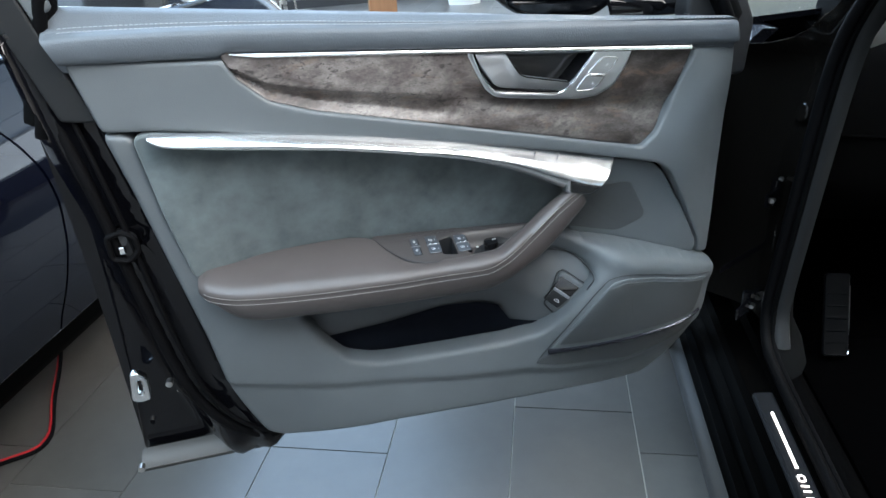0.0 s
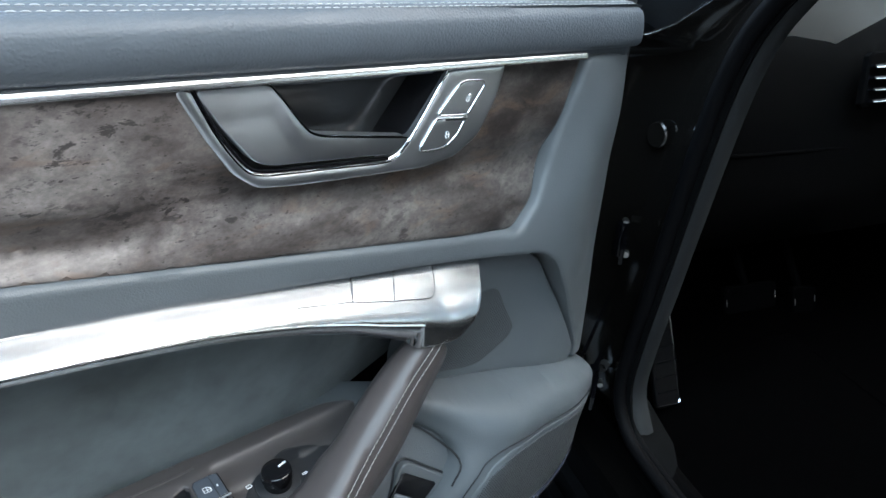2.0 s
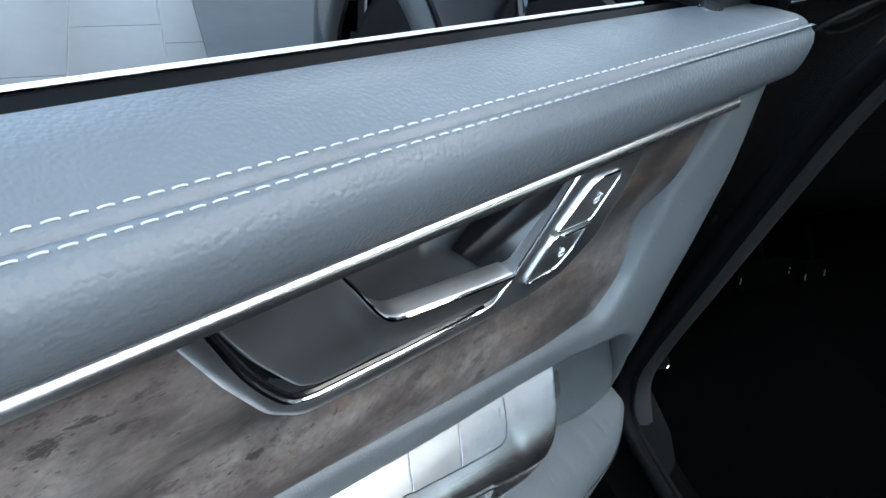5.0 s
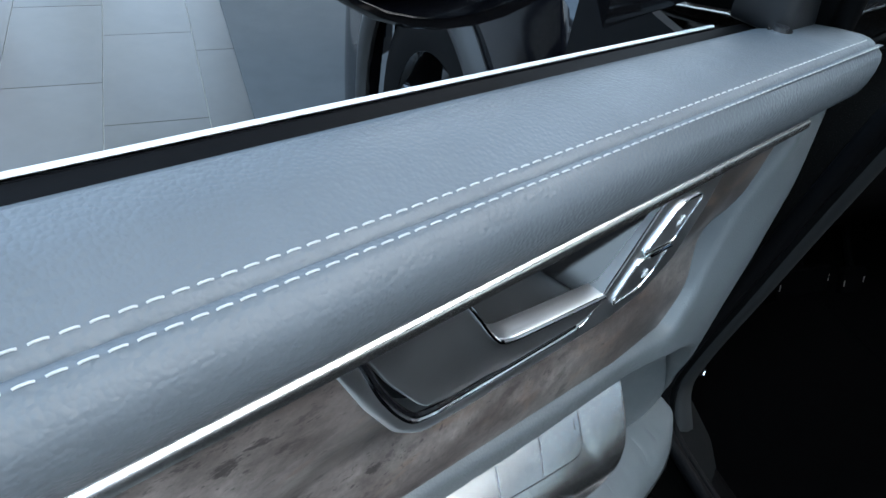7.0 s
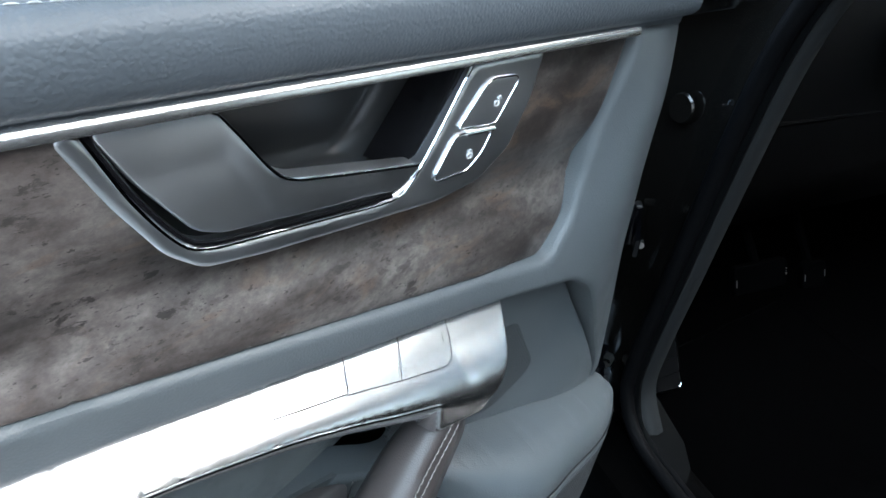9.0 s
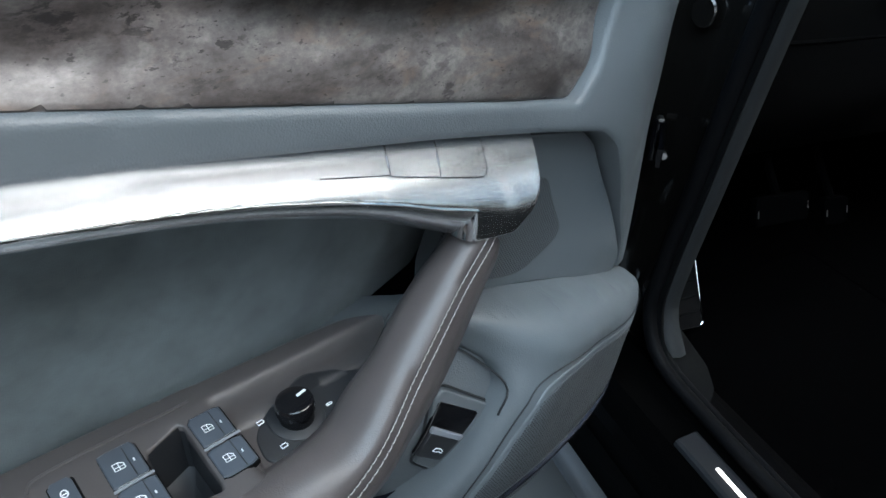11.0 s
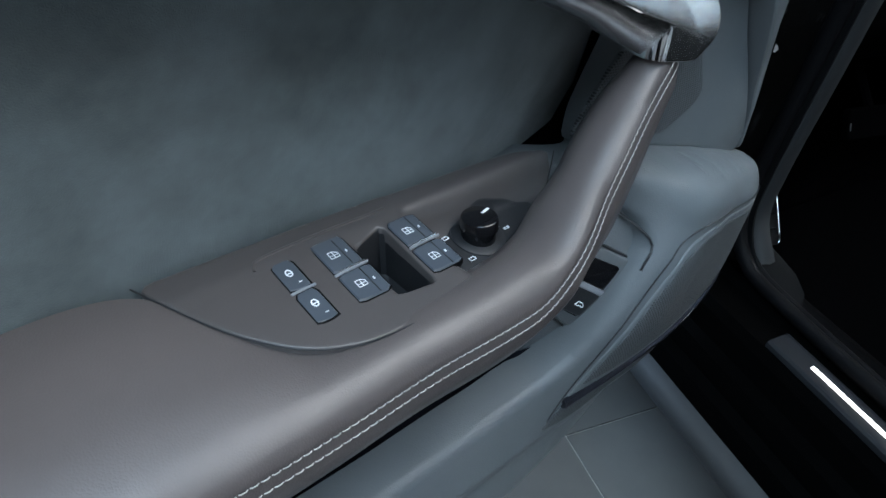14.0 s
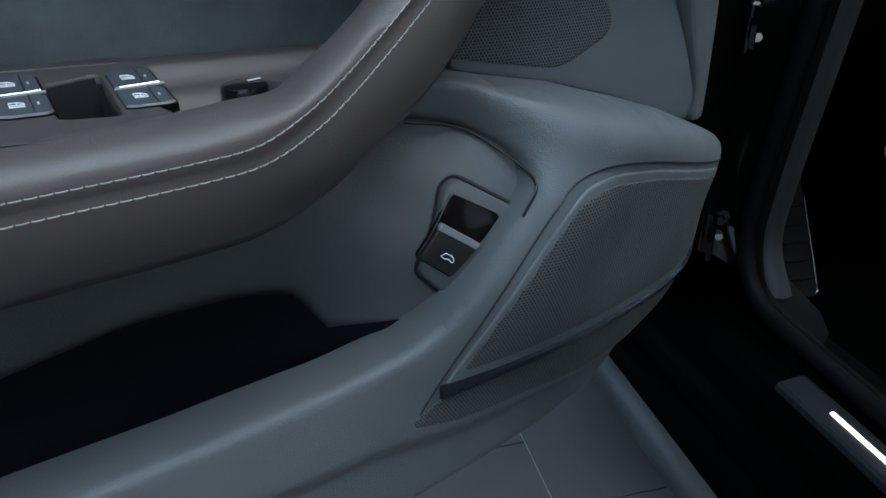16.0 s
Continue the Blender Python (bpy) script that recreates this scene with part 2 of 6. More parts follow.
def wood_decor():
    """Grey-brown burl: cloudy figure, fine pores and small dark flecks."""
    m = material("grey_brown_wood", (0.10, 0.085, 0.078), 0.36)
    n, l = links_of(m)
    b = n["Principled BSDF"]
    tc = n.new("ShaderNodeTexCoord")

    def noise(scale, detail, rough, stretch, turn=0.0, warp=0.0):
        mp = n.new("ShaderNodeMapping")
        mp.inputs["Scale"].default_value = stretch
        mp.inputs["Rotation"].default_value = (0, radians(turn), 0)
        l.new(tc.outputs["Object"], mp.inputs[0])
        q = n.new("ShaderNodeTexNoise")
        q.inputs["Scale"].default_value, q.inputs["Detail"].default_value, q.inputs["Roughness"].default_value = scale, detail, rough
        q.inputs["Distortion"].default_value = warp
        l.new(mp.outputs[0], q.inputs[0])
        return q.outputs[0]

    def span(value, a, c, lo, hi):
        q = n.new("ShaderNodeMapRange")
        for k, v in enumerate((a, c, lo, hi)):
            q.inputs[k + 1].default_value = v
        l.new(value, q.inputs[0])
        return q.outputs[0]

    def mix(mode, fac, a, c):
        q = n.new("ShaderNodeMix")
        q.data_type, q.blend_type = "RGBA", mode
        for k, v in ((0, fac), (6, a), (7, c)):
            if isinstance(v, (int, float)):
                q.inputs[k].default_value = v
            elif isinstance(v, tuple):
                q.inputs[k].default_value = v
            else:
                l.new(v, q.inputs[k])
        return q.outputs[2]

    ramp = n.new("ShaderNodeValToRGB")
    e = ramp.color_ramp.elements
    e[0].position, e[0].color = 0.28, (0.040, 0.032, 0.030, 1)
    e[1].position, e[1].color = 0.74, (0.26, 0.232, 0.214, 1)
    for pos, c in ((0.42, (0.080, 0.065, 0.060, 1)), (0.52, (0.145, 0.125, 0.117, 1)), (0.62, (0.22, 0.198, 0.184, 1))):
        e.new(pos).color = c
    l.new(noise(11, 5, 0.6, (1, 1, 1.9), 9, 0.5), ramp.inputs[0])
    cloud = span(noise(46, 6, 0.7, (1, 1, 1.5), 20, 0.3), 0.34, 0.66, 0.72, 1.25)
    fine = noise(210, 5, 0.75, (1, 1, 1.6), -15)
    col = mix("MULTIPLY", 1, ramp.outputs[0], cloud)
    col = mix("MULTIPLY", 1, col, span(fine, 0.36, 0.64, 0.78, 1.16))
    # fall of light towards the door's front end is put into the colour
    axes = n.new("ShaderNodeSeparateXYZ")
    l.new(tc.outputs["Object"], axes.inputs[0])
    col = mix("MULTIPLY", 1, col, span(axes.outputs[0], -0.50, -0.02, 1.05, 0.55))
    rust = span(noise(19, 4, 0.65, (1, 1, 2.6), 12, 0.6), 0.56, 0.66, 0.0, 0.42)
    col = mix("MIX", rust, col, (0.165, 0.108, 0.076, 1))
    where = span(noise(13, 2, 0.5, (1, 1, 1.6)), 0.44, 0.60, 0.12, 1.0)
    fleck = span(noise(62, 6, 0.72, (1, 1, 2.3), 14, 0.25), 0.55, 0.60, 0.0, 0.85)
    col = mix("MIX", mix("MULTIPLY", 1, fleck, where), col, (0.024, 0.020, 0.019, 1))
    speck = span(noise(190, 3, 0.6, (1, 1, 2.4), 8), 0.64, 0.68, 0.0, 0.7)
    col = mix("MIX", speck, col, (0.022, 0.018, 0.017, 1))
    l.new(col, b.inputs["Base Color"])
    bp = n.new("ShaderNodeBump")
    bp.inputs["Strength"].default_value, bp.inputs["Distance"].default_value = 0.15, 0.0004
    l.new(fine, bp.inputs["Height"]), l.new(bp.outputs[0], b.inputs["Normal"])
    return m


M_DECOR = wood_decor()

# ---- mesh helpers ----
from mathutils import geometry


def crom(pts, n):
    """Catmull-Rom through pts, n points evenly by length."""
    p = np.array(pts, float)
    ext = np.vstack([2 * p[0] - p[1], p, 2 * p[-1] - p[-2]])
    fine = []
    for i in range(len(p) - 1):
        a, b, c, d = ext[i:i + 4]
        for t in np.linspace(0, 1, 24, endpoint=False):
            fine.append(0.5 * (2 * b + (c - a) * t + (2 * a - 5 * b + 4 * c - d) * t * t + (3 * b - a - 3 * c + d) * t ** 3))
    fine.append(p[-1])
    return even(fine, n)


def even(pts, n):
    p = np.array(pts, float)
    s = np.r_[0, np.cumsum(np.linalg.norm(np.diff(p, axis=0), axis=1))]
    u = np.linspace(0, s[-1], n)
    return np.stack([np.interp(u, s, p[:, k]) for k in range(p.shape[1])], 1)


def mesh_of(name, verts, faces, smooth=35):
    me = bpy.data.meshes.new(name)
    me.from_pydata([tuple(map(float, v)) for v in verts], [], faces)
    bm = bmesh.new()
    bm.from_mesh(me)
    bmesh.ops.recalc_face_normals(bm, faces=bm.faces)
    for f in bm.faces:
        f.smooth = True
    for e in bm.edges:
        if len(e.link_faces) == 2 and e.calc_face_angle(0) > radians(smooth):
            e.smooth = False
    bm.to_mesh(me)
    bm.free()
    return me


def part(name, me, mat, parent, label="", bevel=0.0):
    """One mesh object under a thing or a part."""
    ob = new(name, me)
    if not me.materials:
        me.materials.append(mat)
    ob.parent = parent
    if parent is not None and parent.type == "EMPTY" and parent.name in BASES:
        ob.matrix_parent_inverse = BASES[parent.name].inverted()
    if bevel:
        m = ob.modifiers.new("bevel", "BEVEL")
        m.width, m.segments, m.limit_method, m.angle_limit = bevel, 2, "ANGLE", radians(40)
    return tagged(ob, label=label)


BASES = {}


def thing(name, place, label, category, group="", kind="", local=False):
    """An Empty at the thing's base. Parts are in world metres, unless local."""
    ob = new(name)
    ob.empty_display_size = 0.1
    m = place if isinstance(place, Matrix) else Matrix.Translation(place)
    ob.matrix_basis = m
    if not local:
        BASES[ob.name] = m
    return tagged(ob, label=label, category=category, group=group, kind=kind)


def grid(rows, closed_u=False, closed_v=False, cap=False):
    """Faces over rows of equal length. closed_v: each row is a ring."""
    rows = [np.array(r, float) for r in rows]
    m, k = len(rows), len(rows[0])
    verts = np.concatenate(rows)
    faces = []
    for i in range(m if closed_u else m - 1):
        for j in range(k if closed_v else k - 1):
            a, b = i * k + j, i * k + (j + 1) % k
            c, d = ((i + 1) % m) * k + (j + 1) % k, ((i + 1) % m) * k + j
            faces.append((a, b, c, d))
    if cap:
        faces.append(tuple(range(k)))
        faces.append(tuple(range((m - 1) * k, m * k))[::-1])
    return verts, faces


def slab(rows, back):
    """A lofted skin with a back: rows of points, and the shift of the back."""
    rows = [np.array(r, float) for r in rows]
    ring = [np.vstack([r, (r + np.array(back))[::-1]]) for r in rows]
    return grid(ring, closed_v=True, cap=True)


def inside(poly, pts):
    poly, pts = np.array(poly), np.array(pts)
    x, z = pts[:, 0], pts[:, 1]
    res = np.zeros(len(pts), bool)
    for (x1, z1), (x2, z2) in zip(poly, np.roll(poly, -1, 0)):
        hit = (z1 > z) != (z2 > z)
        res ^= hit & (x < (x2 - x1) * (z - z1) / np.where(z2 == z1, 1e-12, z2 - z1) + x1)
    return res


def gap_to(poly, pts):
    """Distance of points from a closed outline."""
    poly, pts = np.array(poly, float), np.array(pts, float)
    best = np.full(len(pts), 9.0)
    for a, b in zip(poly, np.roll(poly, -1, 0)):
        d = b - a
        t = np.clip(((pts - a) @ d) / max(d @ d, 1e-12), 0, 1)
        best = np.minimum(best, np.linalg.norm(pts - a - t[:, None] * d, axis=1))
    return best


def smooth_loop(poly, step, corner=0.0):
    """Resample a closed outline; corner rounds it."""
    p = [np.array(q, float) for q in poly]
    out = []
    for i, b in enumerate(p):
        a, c = p[i - 1], p[(i + 1) % len(p)]
        r = min(corner, 0.45 * np.linalg.norm(a - b), 0.45 * np.linalg.norm(c - b))
        if r <= 1e-6:
            out.append(b)
            continue
        s, e = b + (a - b) / np.linalg.norm(a - b) * r, b + (c - b) / np.linalg.norm(c - b) * r
        for t in np.linspace(0, 1, 6):
            out.append((1 - t) ** 2 * s + 2 * t * (1 - t) * b + t * t * e)
    out.append(out[0])
    length = np.linalg.norm(np.diff(np.array(out), axis=0), axis=1).sum()
    return even(out, max(8, int(length / step)))[:-1]


def sheet(outer, holes, depth, step, thick, roll=0.004, lip=0.004, lift=None):
    """A panel over an outline in x and z with holes. depth(x, z) gives y; its rim rolls back by lip over roll. thick: how deep its sides go."""
    loops = [np.array(outer)] + [np.array(h) for h in holes]
    pts, edges = [], []
    for lp in loops:
        s = len(pts)
        pts += [tuple(q) for q in lp]
        edges += [(s + i, s + (i + 1) % len(lp)) for i in range(len(lp))]
    rim = len(pts)
    lo, hi = loops[0].min(0), loops[0].max(0)
    gx, gz = np.meshgrid(np.arange(lo[0], hi[0], step), np.arange(lo[1], hi[1], step))
    gx = gx + (np.arange(gx.shape[0])[:, None] % 2) * step / 2
    cand = np.stack([gx.ravel(), gz.ravel()], 1)
    keep = inside(loops[0], cand)
    for h in loops[1:]:
        keep &= ~inside(h, cand)
    cand = cand[keep]
    near = np.min([gap_to(lp, cand) for lp in loops], axis=0)
    cand = cand[near > step * 0.55]
    if roll > 0:
        for k in (0.3, 0.65, 1.0):
            for n, lp in enumerate(loops):
                tang = np.roll(lp, -1, 0) - np.roll(lp, 1, 0)
                nrm = np.stack([-tang[:, 1], tang[:, 0]], 1) / np.maximum(np.linalg.norm(tang, axis=1), 1e-9)[:, None]
                q = lp + nrm * roll * k
                if not (inside(loops[0], q).mean() > 0.5 and (n == 0 or inside(lp, q).mean() < 0.5)):
                    q = lp - nrm * roll * k
                ok = inside(loops[0], q)
                for h in loops[1:]:
                    ok &= ~inside(h, q)
                ok &= np.min([gap_to(x, q) for x in loops], axis=0) > roll * k * 0.8
                cand = np.vstack([cand, q[ok]])
    allp = pts + [tuple(q) for q in cand]
    r = geometry.delaunay_2d_cdt([Vector(q) for q in allp], edges, [], 0, 1e-7)
    v2 = np.array([tuple(v) for v in r[0]])
    tri = [f for f in r[2]]
    cent = np.array([v2[list(f)].mean(0) for f in tri])
    ok = inside(loops[0], cent)
    for h in loops[1:]:
        ok &= ~inside(h, cent)
    tri = [f for f, k in zip(tri, ok) if k]
    d = np.min([gap_to(lp, v2) for lp in loops], axis=0)
    y = np.array(depth(v2[:, 0], v2[:, 1]), float) * np.ones(len(v2))
    if roll > 0:
        t = np.clip(1 - d / roll, 0, 1)
        y = y + lip * (1 - np.sqrt(np.clip(1 - t * t, 0, 1)))
    verts = [(a, c, b) for (a, b), c in zip(v2, y)]
    faces = [tuple(f) for f in tri]
    count = {}
    for f in faces:
        for a, b in zip(f, f[1:] + f[:1]):
            count[(a, b)] = 1
    back = {}
    for a, b in list(count):
        if (b, a) not in count:
            for q in (a, b):
                if q not in back:
                    back[q] = len(verts)
                    verts.append((v2[q][0], y[q] + thick, v2[q][1]))
            faces.append((b, a, back[a], back[b]))
    if lift is not None:
        verts = [lift(v) for v in verts]
    return verts, faces


def rbf(points):
    """Thin-plate surface y(x, z) through a few control places (x, z, y)."""
    p = np.array(points, float)

    def kern(r2):
        return np.where(r2 > 1e-12, r2 * np.log(np.maximum(r2, 1e-12)), 0)

    n = len(p)
    a = np.zeros((n + 3, n + 3))
    a[:n, :n] = kern(((p[:, None, :2] - p[None, :, :2]) ** 2).sum(-1)) + 1e-5 * np.eye(n)
    a[:n, n:], a[n:, :n] = np.c_[np.ones(n), p[:, :2]], np.c_[np.ones(n), p[:, :2]].T
    w = np.linalg.solve(a, np.r_[p[:, 2], 0, 0, 0])

    def f(x, z):
        q = np.stack([np.atleast_1d(x), np.atleast_1d(z)], 1)
        return kern(((q[:, None] - p[None, :, :2]) ** 2).sum(-1)) @ w[:n] + w[n] + q @ w[n + 1:]

    return f


def tube(path, radius, sides=8, closed=False, flat=1.0, up=(0, 0, 1)):
    """A round or flattened bar along a path."""
    p = np.array(path, float)
    t = np.gradient(p, axis=0)
    if closed:
        t = np.roll(p, -1, 0) - np.roll(p, 1, 0)
    rows = []
    r = np.ones(len(p)) * radius
    for i in range(len(p)):
        d = t[i] / np.linalg.norm(t[i])
        s = np.cross(d, up)
        s = s / max(np.linalg.norm(s), 1e-6)
        u = np.cross(s, d)
        rows.append([p[i] + r[i] * (np.cos(a) * s + np.sin(a) * u * flat) for a in np.linspace(0, 2 * np.pi, sides, endpoint=False)])
    return grid(rows, closed_u=closed, closed_v=True, cap=not closed)


def prism(outline, base, du, dv, dn, height, inset=0.0008):
    """A bevelled plate: outline in (u, v) about base, raised along dn."""
    o = np.array(outline, float)
    c = o.mean(0)
    base, du, dv, dn = (np.array(q, float) for q in (base, du, dv, dn))

    def put(q, h):
        return base + q[:, :1] * du + q[:, 1:] * dv + h * dn

    span = np.abs(o - c).max(0)
    small = c + (o - c) * (1 - inset / np.maximum(span, 1e-6))
    return grid([put(o, 0), put(o, height - inset), put(small, height)], closed_v=True, cap=True)


def box_mesh(name, lo, hi, bevel=0.0):
    bm = bmesh.new()
    bmesh.ops.create_cube(bm, size=1)
    for v in bm.verts:
        v.co = [lo[k] + (v.co[k] + 0.5) * (hi[k] - lo[k]) for k in range(3)]
    if bevel:
        bmesh.ops.bevel(bm, geom=bm.edges[:], offset=bevel, segments=2, affect="EDGES", profile=0.5)
    me = bpy.data.meshes.new(name)
    bm.to_mesh(me)
    bm.free()
    return me


def joined(name, pieces, smooth=35):
    verts, faces = [], []
    for v, f in pieces:
        s = len(verts)
        verts += [tuple(q) for q in v]
        faces += [tuple(s + i for i in g) for g in f]
    return mesh_of(name, verts, faces, smooth)


def make(name, vf, mat, parent, label="", smooth=35, bevel=0.0):
    return part(name, mesh_of(name, *vf, smooth), mat, parent, label, bevel)


# ---- the open front door ----
door = thing("car_door", (-0.4, 0.05, 0.3), "open black front car door with grey, brown and wood-trimmed inner panel", "car door")


def z_back(x):
    return 0.998 - 0.1035 * x


def z_stitch(x):
    return 1.0045 - 0.0691 * x + np.interp(x, [-0.885, -0.85, -0.80, -0.733, -0.665, -0.58, -0.48, -0.36], [-0.0035, -0.0005, 0.0014, 0.0030, 0.0038, 0.0034, 0.0014, 0.0])


def stitch_slope(x):
    """Fall of the rail's top across the double seam: steeper to the rear end."""
    return float(np.interp(x, [-0.85, -0.58, -0.30], [0.46, 0.34, 0.07]))


def z_rail_low(x):
    """Lower edge of the rail; it steps down behind the end of the decor."""
    f = float(np.clip((-0.668 - x) / 0.016, 0, 1))
    return z_strip(x) + (1.0155 - 0.0405 * (x + 0.68) - z_strip(x)) * f * f * (3 - 2 * f)


def y_stitch(x):
    return 0.0022 - 0.0256 * x


def y_strip(x):
    return -0.001 - 0.010 * x


def z_strip(x):
    return 0.9665 - 0.0805 * x


# upper rail, padded leather
rail_rows = []
for x in np.r_[-0.885, -0.882, -0.874, np.linspace(-0.86, -0.69, 12), np.linspace(-0.685, -0.665, 9), np.linspace(-0.65, 0.03, 46), 0.045, 0.053, 0.060, 0.065, 0.0685, 0.0708, 0.0718]:
    zb, zs, zt, ys, k = z_back(x), z_stitch(x), z_rail_low(x), y_stitch(x), stitch_slope(x) - 0.07
    e = max(0.0, (x - 0.059) / 0.0128, 0.45 * (-0.868 - x) / 0.017)
    lean = 0.38 * float(np.clip((-0.80 - x) / 0.07, 0, 1)) + 0.26 * float(np.clip((x - 0.01) / 0.06, 0, 1))
    sh = 1 - math.sqrt(max(0.0, 1 - min(e, 1.0) ** 2))
    yf = y_strip(x) - 0.0055
    sec = [(0.064, zb - 0.012), (0.060, zb - 0.002), (0.052, zb + 0.002), (0.5 * (0.052 + ys), 0.5 * (zb + zs) + 0.0035),
           (ys + 0.010, zs + 0.0012 + 0.008 * k), (ys + 0.0045, zs + 0.0008 + 0.0045 * k), (ys + 0.0012, zs - 0.0006), (ys, zs - 0.0022), (ys - 0.0012, zs - 0.0008),
           (ys - 0.0045, zs - 0.0002 - 0.0045 * k), (yf + 0.0062, zs - 0.0022 - 0.008 * k), (yf + 0.0018, zs - 0.0058 - 0.006 * k), (yf + 0.0002, zs - 0.0105 - 0.004 * k), (yf, zs - 0.019), (yf + 0.0012, zt + 0.010), (yf + 0.003, zt + 0.0035),
           (yf + 0.006, zt + 0.0006), (yf + 0.012, zt)]
    cy, cz = 0.02, 0.5 * (zb + zt) + 0.002
    rail_rows.append([(x + lean * (zs - z), cy + (y - cy) * (1 - 0.22 * sh), cz + (z - cz) * (1 - 0.20 * sh)) for y, z in sec])
rail = make("upper_rail", slab(rail_rows, (0, 0.012, -0.012)), M_RAIL, door, "grained blue-grey leather rail", 60)


def stitches(name, path, pitch, length, radius, mat, parent, up, proud):
    """Short thread bars along a path."""
    p = np.array(path, float)
    s = np.r_[0, np.cumsum(np.linalg.norm(np.diff(p, axis=0), axis=1))]
    pieces = []
    for k in range(int(s[-1] / pitch)):
        u = np.array([k * pitch, k * pitch + length * 0.25, k * pitch + length * 0.75, k * pitch + length])
        q = np.stack([np.interp(u, s, p[:, c]) for c in range(3)], 1)
        q[1:3] += np.array(up) * proud
        pieces.append(tube(q, radius, 5, up=(0, 1, 0.3)))
    ob = part(name, joined(name, pieces, 80), mat, parent)
    return tagged(ob, kind="stuff")


for side in (-1, 1):
    xs = np.linspace(-0.865, 0.06, 60)
    stitches("stitching", [(x, y_stitch(x) + side * 0.0042, z_stitch(x) + (0.0006 if side > 0 else -0.0002) + side * 0.0042 * (stitch_slope(x) - 0.07)) for x in xs], 0.0060, 0.0040, 0.00038, M_THREAD, rail, (0, 0, 1), 0.0003)

# lock pin ring on the rail's front end
px, py = 0.012, 0.043
pin = make("lock_pin", tube([(px, py, z_back(px) + 0.0005), (px, py, z_back(px) + 0.0055)], 0.0075, 20, up=(0, 1, 0)), M_BRIGHT, rail, "chrome lock pin ring")
make("pin_top", tube([(px, py, z_back(px) + 0.005), (px, py, z_back(px) + 0.0075)], 0.0045, 16, up=(0, 1, 0)), M_BLACK, rail)

# bright strip under the rail
strip_rows = []
for x in np.linspace(-0.668, -0.002, 60):
    zt = z_strip(x) - 0.0004
    w = 0.0062 * min(1.0, 0.35 + (x + 0.668) / 0.05)
    v = y_strip(x)
    strip_rows.append([(x, v + 0.006, zt + 0.0002), (x, v + 0.0005, zt), (x, v - 0.0016, zt - 0.20 * w), (x, v - 0.0024, zt - 0.42 * w), (x, v - 0.0026, zt - 0.90 * w), (x, v + 0.004, zt - w)])
make("bright_strip", slab(strip_rows, (0, 0.008, 0)), M_CHROME, door, "thin bright aluminium strip", 30)

# decor panel with the opening of the handle
HOLE = [(-0.347, 0.996), (-0.336, 0.957), (-0.322, 0.936), (-0.308, 0.930), (-0.217, 0.918), (-0.199, 0.928), (-0.156, 0.978), (-0.2, 0.9815)]
DECOR = [(-0.682, 1.0205), (-0.665, 0.988), (-0.628, 0.954), (-0.568, 0.9335), (-0.46, 0.909), (-0.292, 0.8695), (-0.202, 0.848), (-0.0745, 0.8178),
         (-0.0475, 0.838), (-0.0300, 0.868), (-0.0165, 0.900), (0.0085, 0.9610)]
decor_loop = smooth_loop(DECOR, 0.006, 0.006)


def decor_y(x, z):
    top, low = z_strip(x) - 0.004, np.interp(x, [q[0] for q in DECOR[1:8]], [q[1] for q in DECOR[1:8]])
    t = np.clip((top - z) / np.maximum(top - low, 0.01), 0, 1)
    soft = 0.011 * np.exp(-((t - 0.62) / 0.16) ** 2)
    u = np.clip((t - 0.60) / 0.24, 0, 1)
    crease = 0.011 * np.where(t < 0.84, u * (2 - u), np.clip((1 - t) / 0.16, 0, 1))
    left = np.clip((-0.30 - x) / 0.12, 0, 1)
    return 0.003 + soft * (1 - left) + crease * left - 0.006 * t + 0.007 * np.clip((x + 0.14) / 0.10, 0, 1) + 0.012 * np.clip((-0.45 - x) / 0.25, 0, 1) * 0.3


HANDLE_AT = Vector((0.004, 0.008, -0.003))
hole_loop = smooth_loop(HOLE, 0.005, 0.010) + np.array([HANDLE_AT.x, HANDLE_AT.z])
clip_top = hole_loop.copy()
clip_top[:, 1] = np.minimum(clip_top[:, 1], z_strip(clip_top[:, 0]) - 0.0015)
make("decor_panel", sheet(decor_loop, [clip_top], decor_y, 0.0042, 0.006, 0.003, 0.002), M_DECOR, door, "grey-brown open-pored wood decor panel")

